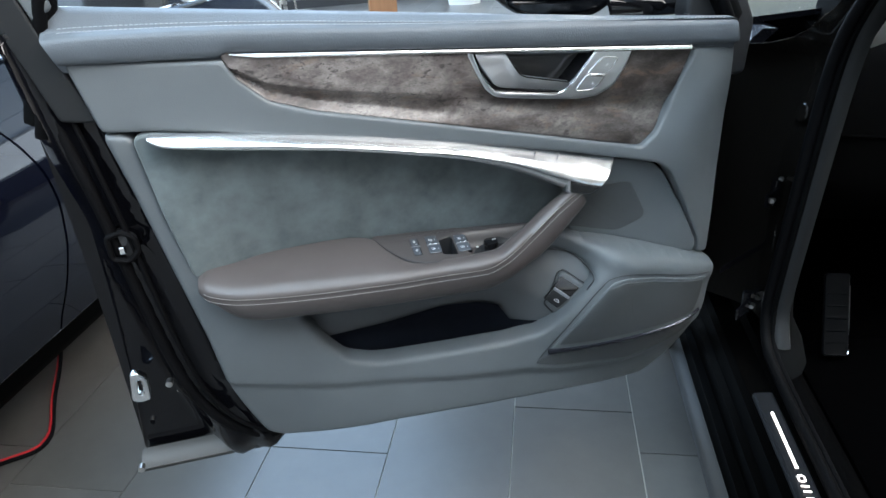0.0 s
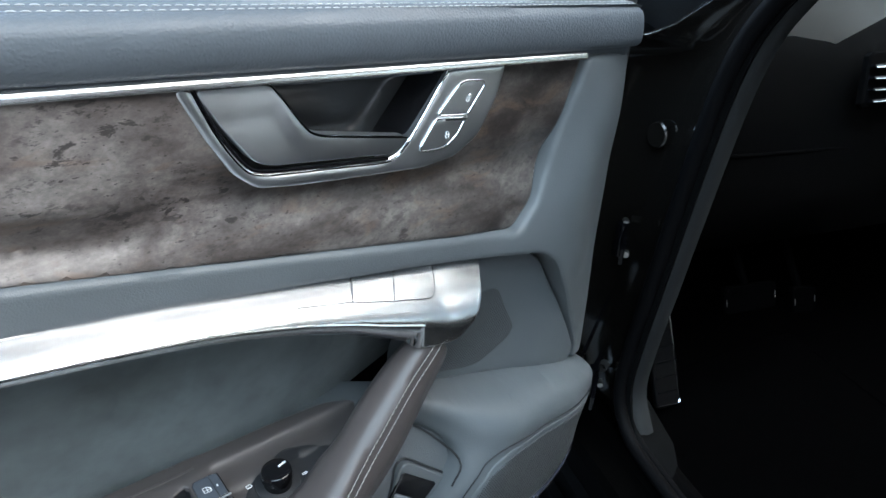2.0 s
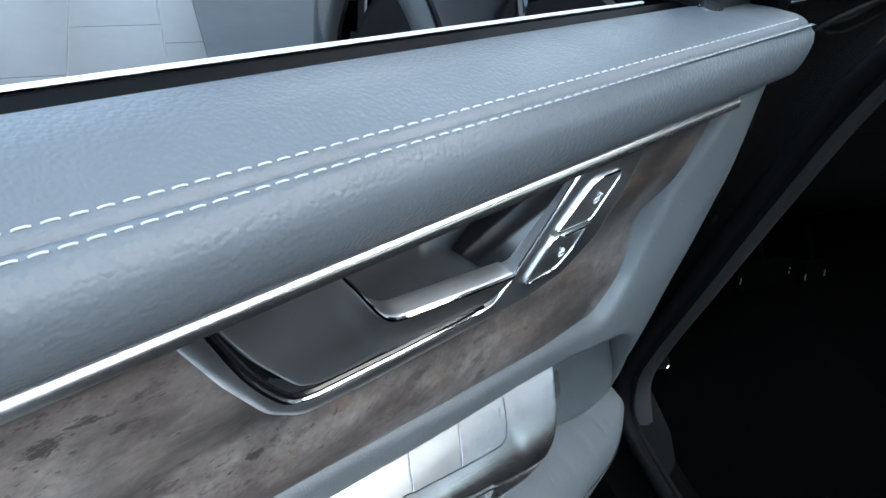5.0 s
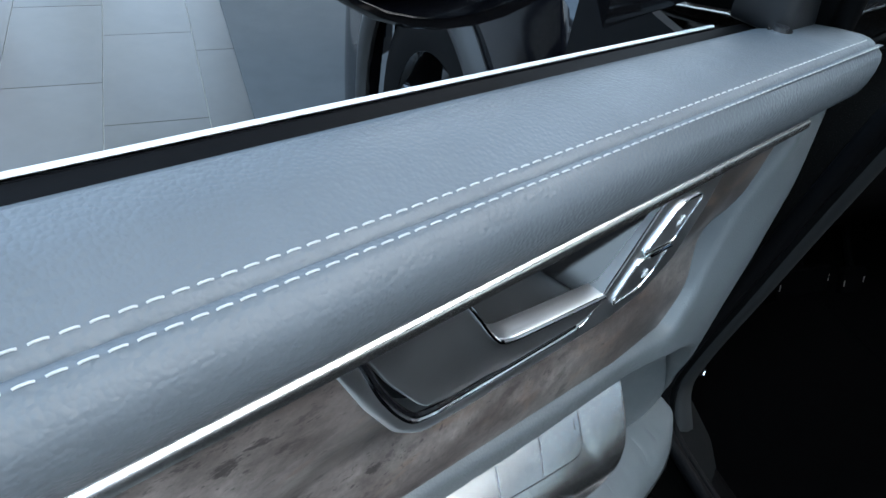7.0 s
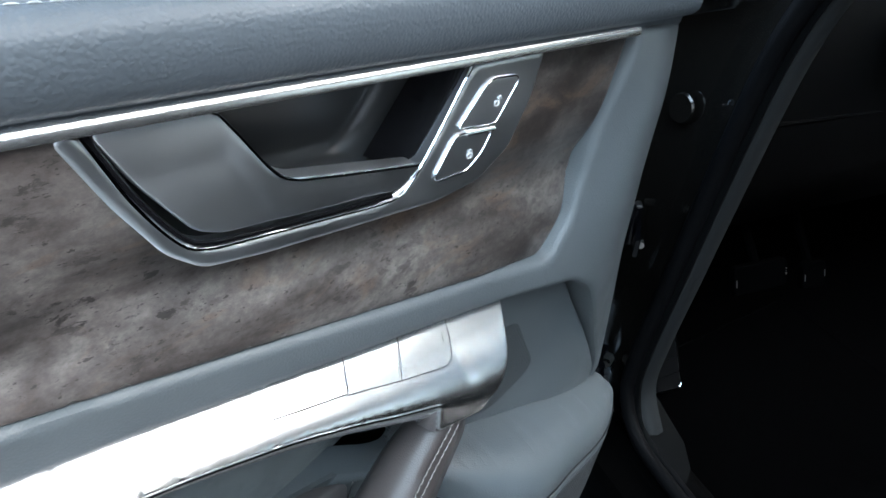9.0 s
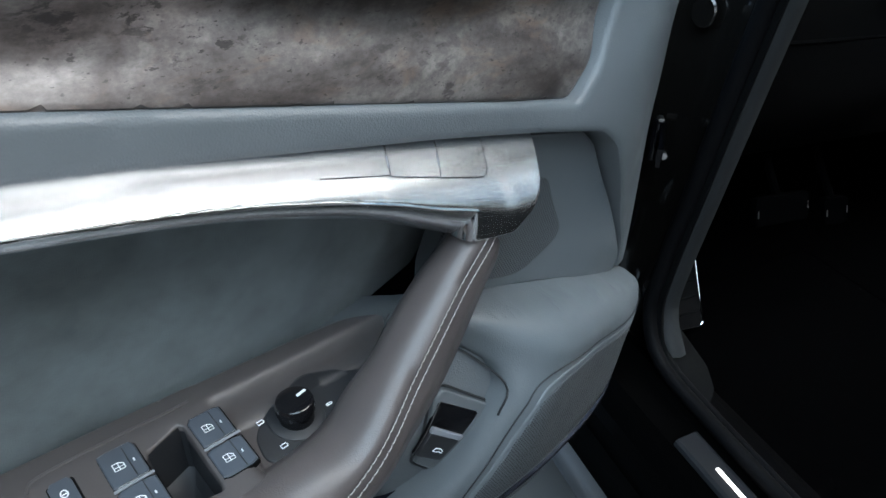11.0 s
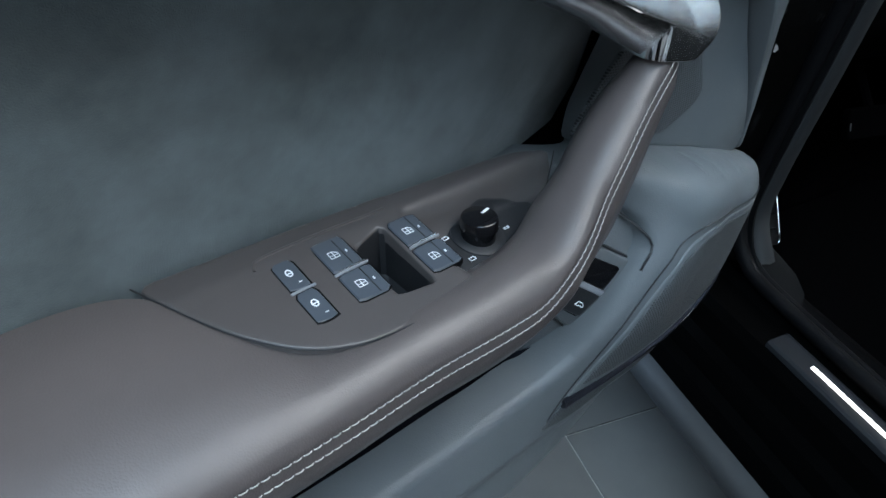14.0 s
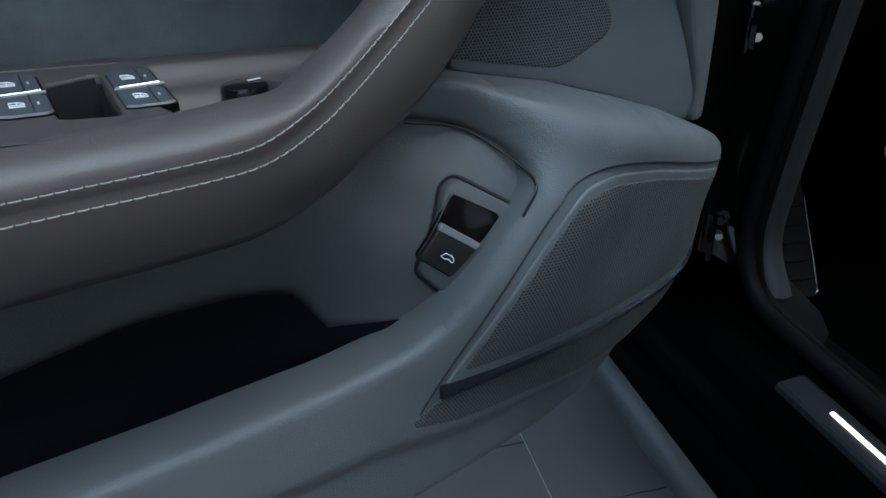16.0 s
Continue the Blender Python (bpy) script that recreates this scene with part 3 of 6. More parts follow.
# grey panel round the decor
GREY_OUT = [(-0.868, 1.026), (-0.862, 1.000), (-0.846, 0.934), (-0.79, 0.9305), (-0.69, 0.9165), (-0.545, 0.895), (-0.385, 0.865), (-0.30, 0.847), (-0.21, 0.828), (-0.12, 0.806), (-0.045, 0.788),
            (-0.022, 0.770), (0.017, 0.70), (0.057, 0.622), (0.056, 0.600), (0.084, 0.594), (0.086, 0.66), (0.085, 0.75), (0.084, 0.85), (0.084, 0.955)]
grey_y = rbf([(-0.868, 1.02, 0.014), (-0.84, 0.95, 0.008), (-0.7, 0.93, 0.0), (-0.55, 0.91, -0.005), (-0.385, 0.88, -0.006), (-0.21, 0.84, -0.008), (-0.1, 0.81, -0.009),
              (-0.7, 1.01, 0.004), (-0.6, 0.938, -0.003), (-0.3, 0.865, -0.006), (-0.07, 0.815, -0.010), (0.0, 0.95, 0.001), (-0.015, 0.90, 0.004), (-0.032, 0.86, 0.001), (0.03, 0.90, -0.006), (0.062, 0.93, 0.004), (0.07, 0.85, 0.007),
              (0.0, 0.85, -0.010), (0.03, 0.75, -0.006), (0.06, 0.65, 0.003), (0.066, 0.605, 0.006), (0.066, 0.75, 0.009), (0.086, 0.95, 0.013), (0.086, 0.85, 0.015), (0.087, 0.75, 0.016), (0.087, 0.65, 0.014), (-0.4, 0.95, -0.006), (-0.2, 0.95, -0.006), (0.03, 0.66, -0.004)])
grey_loop = smooth_loop(GREY_OUT, 0.008, 0.008)
make("panel_frame", sheet(grey_loop, [decor_loop], grey_y, 0.009, 0.03, 0.006, 0.005), M_GREY, door, "grey soft-touch panel frame")

# door handle
BEZEL = [(-0.357, 0.992), (-0.347, 0.992), (-0.335, 0.962), (-0.324, 0.943), (-0.315, 0.935), (-0.303, 0.932), (-0.259, 0.926), (-0.224, 0.9215), (-0.209, 0.925), (-0.193, 0.938), (-0.160, 0.9755), (-0.1015, 0.9715),
         (-0.1130, 0.9465), (-0.1315, 0.9225), (-0.157, 0.9105), (-0.188, 0.909), (-0.239, 0.915), (-0.29, 0.9215), (-0.317, 0.9265), (-0.330, 0.938), (-0.344, 0.964)]
bezel = make("handle_bezel", sheet(smooth_loop(BEZEL, 0.003, 0.005), [], lambda x, z: -0.0100 + 0.09 * (z - 0.94), 0.003, 0.010, 0.0034, 0.0014), M_BEZEL, door, "satin aluminium handle surround")
bezel.location = HANDLE_AT
CUP = [(-0.345, 0.9925), (-0.333, 0.957), (-0.3205, 0.937), (-0.307, 0.931), (-0.2175, 0.919), (-0.2, 0.929), (-0.158, 0.975)]
cup_loop = smooth_loop(CUP, 0.004, 0.008)


def cup_y(x, z):
    d = gap_to(cup_loop, np.stack([x, z], 1))
    t = np.clip(d / 0.017, 0, 1)
    return -0.003 + 0.036 * np.sqrt(t * (2 - t)) + 0.004 * np.sin((x + 0.3) * 18)


cup = make("handle_cup", sheet(cup_loop, [], cup_y, 0.003, 0.004, 0), M_CUP, door, "dark grey recessed handle cup", 50)
cup.location = HANDLE_AT
wall_rows = [[(a - q * 0.0075, -0.003 + q * 0.024, b + q * 0.003) for q in (0, 0.25, 0.6, 1)] for a, b in np.linspace((-0.2035, 0.9275), (-0.161, 0.974), 12)]
make("cup_side", slab(wall_rows, (0.003, 0, -0.002)), M_GLOSS, cup, "gloss black side of the handle cup", 50)
LEVER = [(-0.344, 0.990), (-0.299, 0.986), (-0.294, 0.979), (-0.282, 0.959), (-0.273, 0.9515), (-0.203, 0.936), (-0.2005, 0.9335), (-0.216, 0.9250), (-0.238, 0.9290), (-0.306, 0.9382), (-0.317, 0.943), (-0.333, 0.967)]


def lever_y(x, z):
    edge = np.interp(x, [-0.34, -0.2985, -0.284, -0.2705, -0.2], [0.9895, 0.9875, 0.9575, 0.9475, 0.9365])
    t = np.clip((edge - z) / 0.02, 0, 1)
    return -0.0105 + 0.0016 * t * t + 2.6 * (z - 0.951) ** 2 + 0.15 * (z - 0.951)


pull = make("door_pull", sheet(smooth_loop(LEVER, 0.002, 0.005), [], lever_y, 0.003, 0.009, 0.0014, 0.0014), M_BEZEL, door, "satin aluminium pull lever", 50)
pull.location = HANDLE_AT
lip = crom([(-0.3425, 0.9895), (-0.320, 0.9878), (-0.3005, 0.9860), (-0.294, 0.979), (-0.282, 0.959), (-0.2735, 0.9520), (-0.255, 0.9472), (-0.203, 0.9360)], 60)
make("bright_edge", tube([(a, float(lever_y(np.array([a]), np.array([b]))[0]) - 0.0002, b - 0.0004) for a, b in lip], 0.0010, 6, up=(0, 1, 0)), M_BRIGHT, pull, "bright polished edge")
gap = crom([(-0.345, 0.9905), (-0.334, 0.9625), (-0.3215, 0.9415), (-0.3125, 0.9362), (-0.303, 0.9342), (-0.259, 0.9278), (-0.2185, 0.9228)], 50)
make("shadow_gap", tube([(a, -0.0085 + 0.09 * (b - 0.94), b) for a, b in gap], 0.0013, 6, up=(0, 1, 0)), M_GLOSS, bezel, "black gap round the lever")
make("bright_edge", tube([(a, -0.0092 + 0.09 * (b - 0.94), b) for a, b in crom([(-0.3465, 0.9905), (-0.336, 0.9615), (-0.3235, 0.9400), (-0.314, 0.9345), (-0.303, 0.9322), (-0.259, 0.9260), (-0.2185, 0.9208), (-0.2055, 0.9265), (-0.190, 0.9415), (-0.1605, 0.9752)], 80)], 0.0009, 6, up=(0, 1, 0)), M_BRIGHT, bezel, "bright polished edge")
LOCK_A = [(-0.1740, 0.9450), (-0.1530, 0.9630), (-0.1465, 0.9655), (-0.1275, 0.9632), (-0.1260, 0.9602), (-0.1450, 0.9405)]
LOCK_B = [(-0.1750, 0.9425), (-0.1465, 0.9385), (-0.1555, 0.9275), (-0.1675, 0.9205), (-0.1900, 0.9215), (-0.1915, 0.9245)]


def rim_wire(loop, y, r, closed=True):
    q = [(a, bezel_y(b, y), b) for a, b in loop]
    return tube(q, r, 6, closed=closed, up=(0, 1, 0))


def bezel_y(z, proud=0.0):
    return -0.0100 + 0.09 * (z - 0.94) - proud


for nm, lp in (("unlock_button", LOCK_A), ("lock_button", LOCK_B)):
    loop = smooth_loop(lp, 0.0015, 0.0035)
    btn = make(nm, sheet(loop, [], lambda x, z: -0.0109 + 0.09 * (z - 0.94), 0.004, 0.002, 0.001, 0.0006), M_BEZEL, door)
    btn.location = HANDLE_AT
    make("button_rim", rim_wire(loop, 0.0009, 0.00055), M_BRIGHT, btn, "bright chrome rim")
make("button_bridge", tube([(-0.168, -0.0113, 0.9415), (-0.146, -0.0113, 0.9385)], 0.0013, 8, up=(0, 1, 0)), M_BRIGHT, bezel)


def padlock(x, z, s, y, shut, parent):
    body = sheet(smooth_loop([(x - s, z - s * 1.1), (x + s, z - s * 1.1), (x + s, z + s * 0.4), (x - s, z + s * 0.4)], s / 2, s * 0.3),
                 [smooth_loop([(x - s * 0.6, z - s * 0.7), (x + s * 0.6, z - s * 0.7), (x + s * 0.6, z), (x - s * 0.6, z)], s / 2, s * 0.2)], lambda a, b: y + 0 * a, s, 0.0003, 0)
    off = 0 if shut else s * 0.9
    arc = [(x + off + s * 0.65 * math.cos(a), y, z + s * 0.4 + s * 0.9 * math.sin(a)) for a in np.linspace(0, np.pi * (1 if shut else 0.9), 9)]
    part("printed_symbol", joined("printed_symbol", [body, tube(arc, s * 0.14, 5, up=(0, 1, 0))]), M_ICON, parent)


padlock(-0.1437, 0.9525, 0.0022, bezel_y(0.9525, 0.0012), False, bezel)
padlock(-0.1650, 0.9290, 0.0022, bezel_y(0.929, 0.0012), True, bezel)

# suede insert
SUEDE = [(-0.810, 0.926), (-0.79, 0.930), (-0.69, 0.915), (-0.545, 0.892), (-0.385, 0.860), (-0.30, 0.835), (-0.20, 0.795), (-0.132, 0.78), (-0.132, 0.67), (-0.30, 0.665), (-0.40, 0.668), (-0.50, 0.672), (-0.62, 0.684), (-0.70, 0.692), (-0.776, 0.708), (-0.796, 0.815)]
suede_y = rbf([(-0.81, 0.92, -0.004), (-0.774, 0.72, -0.006), (-0.7, 0.91, 0.0), (-0.7, 0.725, 0.024), (-0.62, 0.715, 0.038), (-0.5, 0.712, 0.041), (-0.55, 0.89, 0.006), (-0.55, 0.72, 0.038), (-0.6, 0.81, 0.020), (-0.4, 0.85, 0.018),
               (-0.4, 0.71, 0.041), (-0.4, 0.79, 0.034), (-0.28, 0.82, 0.026), (-0.28, 0.70, 0.048), (-0.2, 0.79, 0.044), (-0.2, 0.70, 0.064), (-0.14, 0.78, 0.060), (-0.14, 0.70, 0.078)])
make("suede_insert", sheet(smooth_loop(SUEDE, 0.008, 0.012), [], suede_y, 0.012, 0.02, 0.004, 0.003), M_SUEDE, door, "mottled grey-green suede insert")

# spear of satin aluminium with the seat memory buttons: upper edge, front edge, under edge
SPEAR = [((-0.787, -0.023, 0.9310), (-0.787, -0.026, 0.9285), (-0.787, -0.016, 0.926)),
         ((-0.765, -0.019, 0.9290), (-0.765, -0.031, 0.9185), (-0.765, -0.019, 0.9125)),
         ((-0.690, -0.014, 0.9190), (-0.690, -0.029, 0.9075), (-0.690, -0.018, 0.8990)),
         ((-0.545, -0.008, 0.8975), (-0.545, -0.027, 0.8870), (-0.545, -0.016, 0.8770)),
         ((-0.385, -0.004, 0.8680), (-0.387, -0.026, 0.8545), (-0.387, -0.015, 0.8435)),
         ((-0.300, -0.001, 0.8485), (-0.314, -0.028, 0.8345), (-0.314, -0.017, 0.8210)),
         ((-0.2485, 0.000, 0.8365), (-0.271, -0.031, 0.8195), (-0.271, -0.019, 0.8035)),
         ((-0.210, 0.000, 0.8270), (-0.239, -0.0335, 0.8055), (-0.239, -0.020, 0.7860)),
         ((-0.178, 0.000, 0.8187), (-0.207, -0.0365, 0.7930), (-0.2125, -0.022, 0.7720))]
FOOT_TOPS = [(-0.169, 0.0, 0.8165), (-0.1475, 0.0, 0.8113), (-0.129, 0.0, 0.8068), (-0.1165, 0.0, 0.8040)]
tops = np.array([q[0] for q in SPEAR] + FOOT_TOPS)
fronts = np.array([q[1] for q in SPEAR])
low_edge = crom([q[2] for q in SPEAR], 60)
front_edge = crom(fronts, 60)


def spear_y(x, z):
    """Rounded face: nearly level at its upper edge, upright at the front edge."""
    zt, yt = np.interp(x, tops[:, 0], tops[:, 2]), np.interp(x, tops[:, 0], tops[:, 1])
    reach = np.interp(x, front_edge[:, 0], zt_of(front_edge[:, 0]) - front_edge[:, 2])
    reach = np.where(x > -0.24, np.interp(x, [-0.24, -0.18], [reach_end, 0.041]), reach)
    out = np.where(x > -0.24, np.interp(x, [-0.24, -0.207, -0.17], [-0.0335, -0.0365, -0.039]), np.interp(x, front_edge[:, 0], front_edge[:, 1]))
    s = np.clip((zt - z) / np.maximum(reach, 0.002), 0, 1)
    return yt + (out - yt) * (1 - (1 - s) ** np.interp(x, [-0.60, -0.35, -0.24, -0.15], [1.30, 1.40, 1.60, 1.75]))


def zt_of(x):
    return np.interp(x, tops[:, 0], tops[:, 2])


reach_end = float(zt_of(-0.24) - np.interp(-0.24, front_edge[:, 0], front_edge[:, 2]))
face_loop = even([tuple(q[[0, 2]]) for q in crom(tops, 80)] + [(-0.1290, 0.7950), (-0.1415, 0.7840), (-0.1560, 0.7735), (-0.1735, 0.7640), (-0.190, 0.7667), (-0.208, 0.7705), (-0.2072, 0.782), (-0.2075, 0.7905), (-0.2115, 0.7948)]
                 + [tuple(q[[0, 2]]) for q in front_edge[::-1][2:]] + [tuple(tops[0][[0, 2]])], 420)[:-1]
spear = make("door_spear", sheet(face_loop, [], spear_y, 0.0032, 0.012, 0.0010, 0.0008), M_CHROME, door, "satin aluminium spear above the armrest", 45)
under = [[f + np.array([0, 0.0006, 0.0003]), f + 0.15 * (w - f) + np.array([0, -0.0012, -0.0008]), f + 0.55 * (w - f) + np.array([0, -0.0022, -0.001]), w, w + np.array([0, 0.014, 0.001])] for f, w in zip(front_edge, low_edge)]
make("spear_underside", slab(under, (0, 0.004, 0.003)), M_CHROME, spear, "rounded lower flank of the spear", 50)
# highlight of the rounded front edge, added as a polished bar
make("spear_edge_highlight", tube(front_edge[3:] + np.array([0, -0.0003, -0.0001]), 0.0008, 6), M_BRIGHT, spear, "added bright bar for the highlight along the spear edge")
corner = [np.array(q) for q in ((-0.2085, -0.036, 0.7915), (-0.2095, -0.0355, 0.7840), (-0.2095, -0.0355, 0.7710))]
make("inner_corner", slab([[q, q + np.array([-0.0022, 0.004, 0.0]), q + np.array([-0.0035, 0.012, -0.0005]), q + np.array([-0.001, 0.026, 0])] for q in crom(corner, 12)], (0.004, 0.002, 0)), M_BRIGHT, spear, "polished inner corner above the grip", 50)


def on_spear(x, u, off):
    k = np.array([np.interp(x, tops[:len(fronts), 0], (fronts - tops[:len(fronts)])[:, c]) for c in (0, 2)])
    a, b = x + u * k[0], float(zt_of(x)) + u * k[1]
    return np.array([a, float(spear_y(np.array([a]), np.array([b]))[0]) - off * 0.7, b + off * 0.7])


SEAMS = (-0.2952, -0.2485, -0.2100, -0.1700)
for xa, xb in zip(SEAMS, SEAMS[1:]):
    low_u = 0.52 if xa > -0.29 else 0.50
    rows_ = [[on_spear(xa + 0.0006 + (xb - xa - 0.0012) * k, u, 0.0004) for k in np.linspace(0, 1, 8)] for u in np.linspace(0.03, low_u, 6)]
    btn = make("seat_memory_button", slab(rows_, (0, 0.0012, -0.0012)), M_CHROME, door, "", 40)
    if xb == SEAMS[-1]:
        turn_ = [(xb, 0.03), (xb, 0.2), (xb, low_u - 0.12), (xb - 0.0012, low_u - 0.04), (xb - 0.005, low_u + 0.008), (xb - 0.012, low_u + 0.012), (xa, low_u + 0.012)]
        make("button_seam", tube([on_spear(a, u, 0.0002) for a, u in turn_], 0.00035, 5), M_BLACK, btn)
        make("printed_mark", tube([on_spear(xb - 0.0055, u, 0.0003) for u in (0.16, 0.26)], 0.00035, 5), M_BLACK, btn)
    else:
        make("button_seam", tube([on_spear(xb, u, 0.0002) for u in np.linspace(0.03, low_u, 6)], 0.00035, 5), M_BLACK, btn)
        make("seam_catch", tube([on_spear(xb - 0.0007, u, 0.0001) for u in (0.20, 0.30, 0.40)], 0.0007, 5), M_TIP, btn)
        make("button_seam", tube([on_spear(xa + (xb - xa) * k, low_u + 0.012, 0.0002) for k in np.linspace(0.0, 1, 6)], 0.0003, 5), M_BLACK, btn)

# armrest and grip of brown leather
ARM = [  # stitch places along the armrest
    (-0.772, -0.030, 0.700), (-0.755, -0.045, 0.694), (-0.71, -0.060, 0.689), (-0.62, -0.068, 0.684), (-0.52, -0.072, 0.681), (-0.47, -0.073, 0.680), (-0.44, -0.073, 0.680), (-0.414, -0.0735, 0.680), (-0.375, -0.077, 0.681),
    (-0.347, -0.078, 0.683), (-0.322, -0.075, 0.692), (-0.303, -0.070, 0.7015), (-0.278, -0.060, 0.7145), (-0.255, -0.053, 0.729), (-0.225, -0.044, 0.748), (-0.194, -0.036, 0.7646), (-0.186, -0.032, 0.769)]
SEAM = [(0.0035, 0.0008), (0.0, 0.0022), (-0.0035, 0.0008)]
LOWER = [(-0.018, 0.002), (-0.036, 0.011), (-0.047, 0.028), (-0.050, 0.052), (-0.046, 0.085)]
HIGH = [(0.036, 0.100), (0.0325, 0.080), (0.0275, 0.050), (0.0205, 0.020), (0.0115, 0.005)] + SEAM + LOWER
SLOPE = [(0.027, 0.085), (0.0265, 0.068), (0.024, 0.045), (0.019, 0.020), (0.011, 0.005)] + SEAM + LOWER
FULL = [(0.0345, 0.103), (0.031, 0.080), (0.026, 0.050), (0.0195, 0.020), (0.0108, 0.005)] + SEAM + LOWER
MERGE = [(0.016, 0.046), (0.0185, 0.036), (0.0183, 0.027), (0.017, 0.016), (0.011, 0.005)] + SEAM + LOWER
END = [(0.026, 0.050), (0.025, 0.040), (0.022, 0.026), (0.017, 0.013), (0.010, 0.005)] + SEAM + [(-0.010, 0.004), (-0.016, 0.013), (-0.019, 0.025), (-0.020, 0.04), (-0.018, 0.055)]
TRAY = [(0.005, 0.046), (0.0135, 0.036), (0.0172, 0.027), (0.0168, 0.016), (0.011, 0.005)] + SEAM + [(-0.018, 0.002), (-0.036, 0.011), (-0.047, 0.026), (-0.048, 0.046), (-0.030, 0.06)]
BEND = [(-0.001, 0.046), (0.006, 0.037), (0.010, 0.026), (0.0105, 0.014), (0.008, 0.004)] + SEAM + [(-0.018, 0.001), (-0.034, 0.007), (-0.043, 0.020), (-0.040, 0.040), (-0.018, 0.054)]
GRIP = [(-0.006, 0.043), (0.004, 0.035), (0.0100, 0.025), (0.0105, 0.014), (0.0085, 0.005)] + SEAM + [(-0.018, 0.000), (-0.034, 0.003), (-0.042, 0.012), (-0.038, 0.030), (-0.018, 0.045)]
CAPR = [(-0.004, 0.030), (0.005, 0.025), (0.0105, 0.017), (0.011, 0.010), (0.0085, 0.004)] + SEAM + [(-0.012, 0.000), (-0.023, 0.002), (-0.030, 0.009), (-0.026, 0.020), (-0.014, 0.028)]
KINDS = [END, END, SLOPE, HIGH, FULL, MERGE, TRAY, TRAY, TRAY, TRAY, BEND, BEND, GRIP, GRIP, GRIP, CAPR, CAPR]
SCALE = [0.5, 0.95, 1, 1, 1, 1, 1, 1, 1, 1, 1, 1, 1.0, 1.0, 0.9, 1.0, 0.9]
arm_nodes = np.array([np.r_[p, (np.array(k) * s).ravel()] for p, k, s in zip(ARM, KINDS, SCALE)])
arm_fine = crom(arm_nodes, 110)
arm_path = arm_fine[:, :3]
arm_rows, arm_dirs = [], []
for i, q in enumerate(arm_fine):
    a, b = arm_path[max(i - 3, 0)], arm_path[min(i + 3, len(arm_path) - 1)]
    t = (b - a) * np.array([1, 0, 1])
    t = t / np.linalg.norm(t)
    up_ = np.array([-t[2], 0, t[0]])
    if q[0] < -0.33:
        f = np.clip((q[0] + 0.42) / 0.09, 0, 1)
        up_ = up_ * f + np.array([0, 0, 1.0]) * (1 - f)
        up_ /= np.linalg.norm(up_)
    arm_dirs.append(up_)
    arm_rows.append([q[:3] + s * up_ + np.array([0, w, 0]) for s, w in q[3:].reshape(-1, 2)])
armrest = make("armrest", grid(arm_rows, closed_v=True, cap=True), M_BROWN, door, "brown leather armrest and grip with double seam", 60)
for side in (-1, 1):
    stitches("stitching", [p + u * side * 0.0042 + np.array([0, -0.0003, 0]) for p, u in zip(arm_path[4:], arm_dirs[4:])], 0.0048, 0.0039, 0.00036, M_THREAD_ARM, armrest, (0, -1, 0), 0.0005)

# switch tray let into the armrest
TRAY_OUT = [(-0.514, 0.034), (-0.494, -0.005), (-0.480, -0.025), (-0.464, -0.040), (-0.442, -0.0495), (-0.410, -0.0525), (-0.383, -0.053), (-0.339, -0.0457), (-0.302, -0.030), (-0.262, -0.004), (-0.236, 0.014), (-0.262, 0.028), (-0.30, 0.031), (-0.36, 0.033), (-0.43, 0.034)]
WELL = [(-0.4105, 0.004), (-0.3865, 0.0125), (-0.3875, -0.0365), (-0.4105, -0.0335)]


def tray_level(x, y):
    """The gently tilted top of the tray."""
    return 0.7043 + 0.165 * y - 0.05 * (x + 0.40)


TRAY_LOOP = smooth_loop(TRAY_OUT, 0.004, 0.010)


def tray_depth(x, y):
    s = np.clip((x + 0.372) / 0.014, 0, 1)
    s = s * s * (3 - 2 * s)
    near = np.clip((-0.030 - y) / 0.014, 0, 1)
    base = tray_level(x, y) - 0.021 * s * (1 - near)
    wall = np.clip((y - 0.010 + 0.004 * s) / 0.011, 0, 1)
    top = np.maximum(tray_level(x, 0.026), base)
    return -(base + (top - base) * wall * wall * (3 - 2 * wall))


def lay(v):
    return (v[0], v[2], -v[1])


tray = make("switch_tray", sheet(TRAY_LOOP, [smooth_loop(WELL, 0.004, 0.003)], tray_depth, 0.004, 0.02, 0.0015, 0.0010, lay), M_BROWN_PLASTIC, door, "dark brown switch tray", 50)
well_loop = smooth_loop([(x + 0.0002, y) for x, y in WELL], 0.004, 0.003)
well_rows = [[(a, b, float(tray_level(a, b)) - 0.0015) for a, b in well_loop]]
cw = np.mean(well_loop, 0)
for k, zz in ((0.96, 0.688), (0.90, 0.674), (0.5, 0.670), (0.02, 0.670)):
    well_rows.append([(*(cw + (np.array(q) - cw) * k), zz) for q in well_loop])
# black instead of the tray's brown: the well's shade is in its colour
make("finger_well", grid(well_rows, closed_v=True), M_BLACK, tray, "", 40)

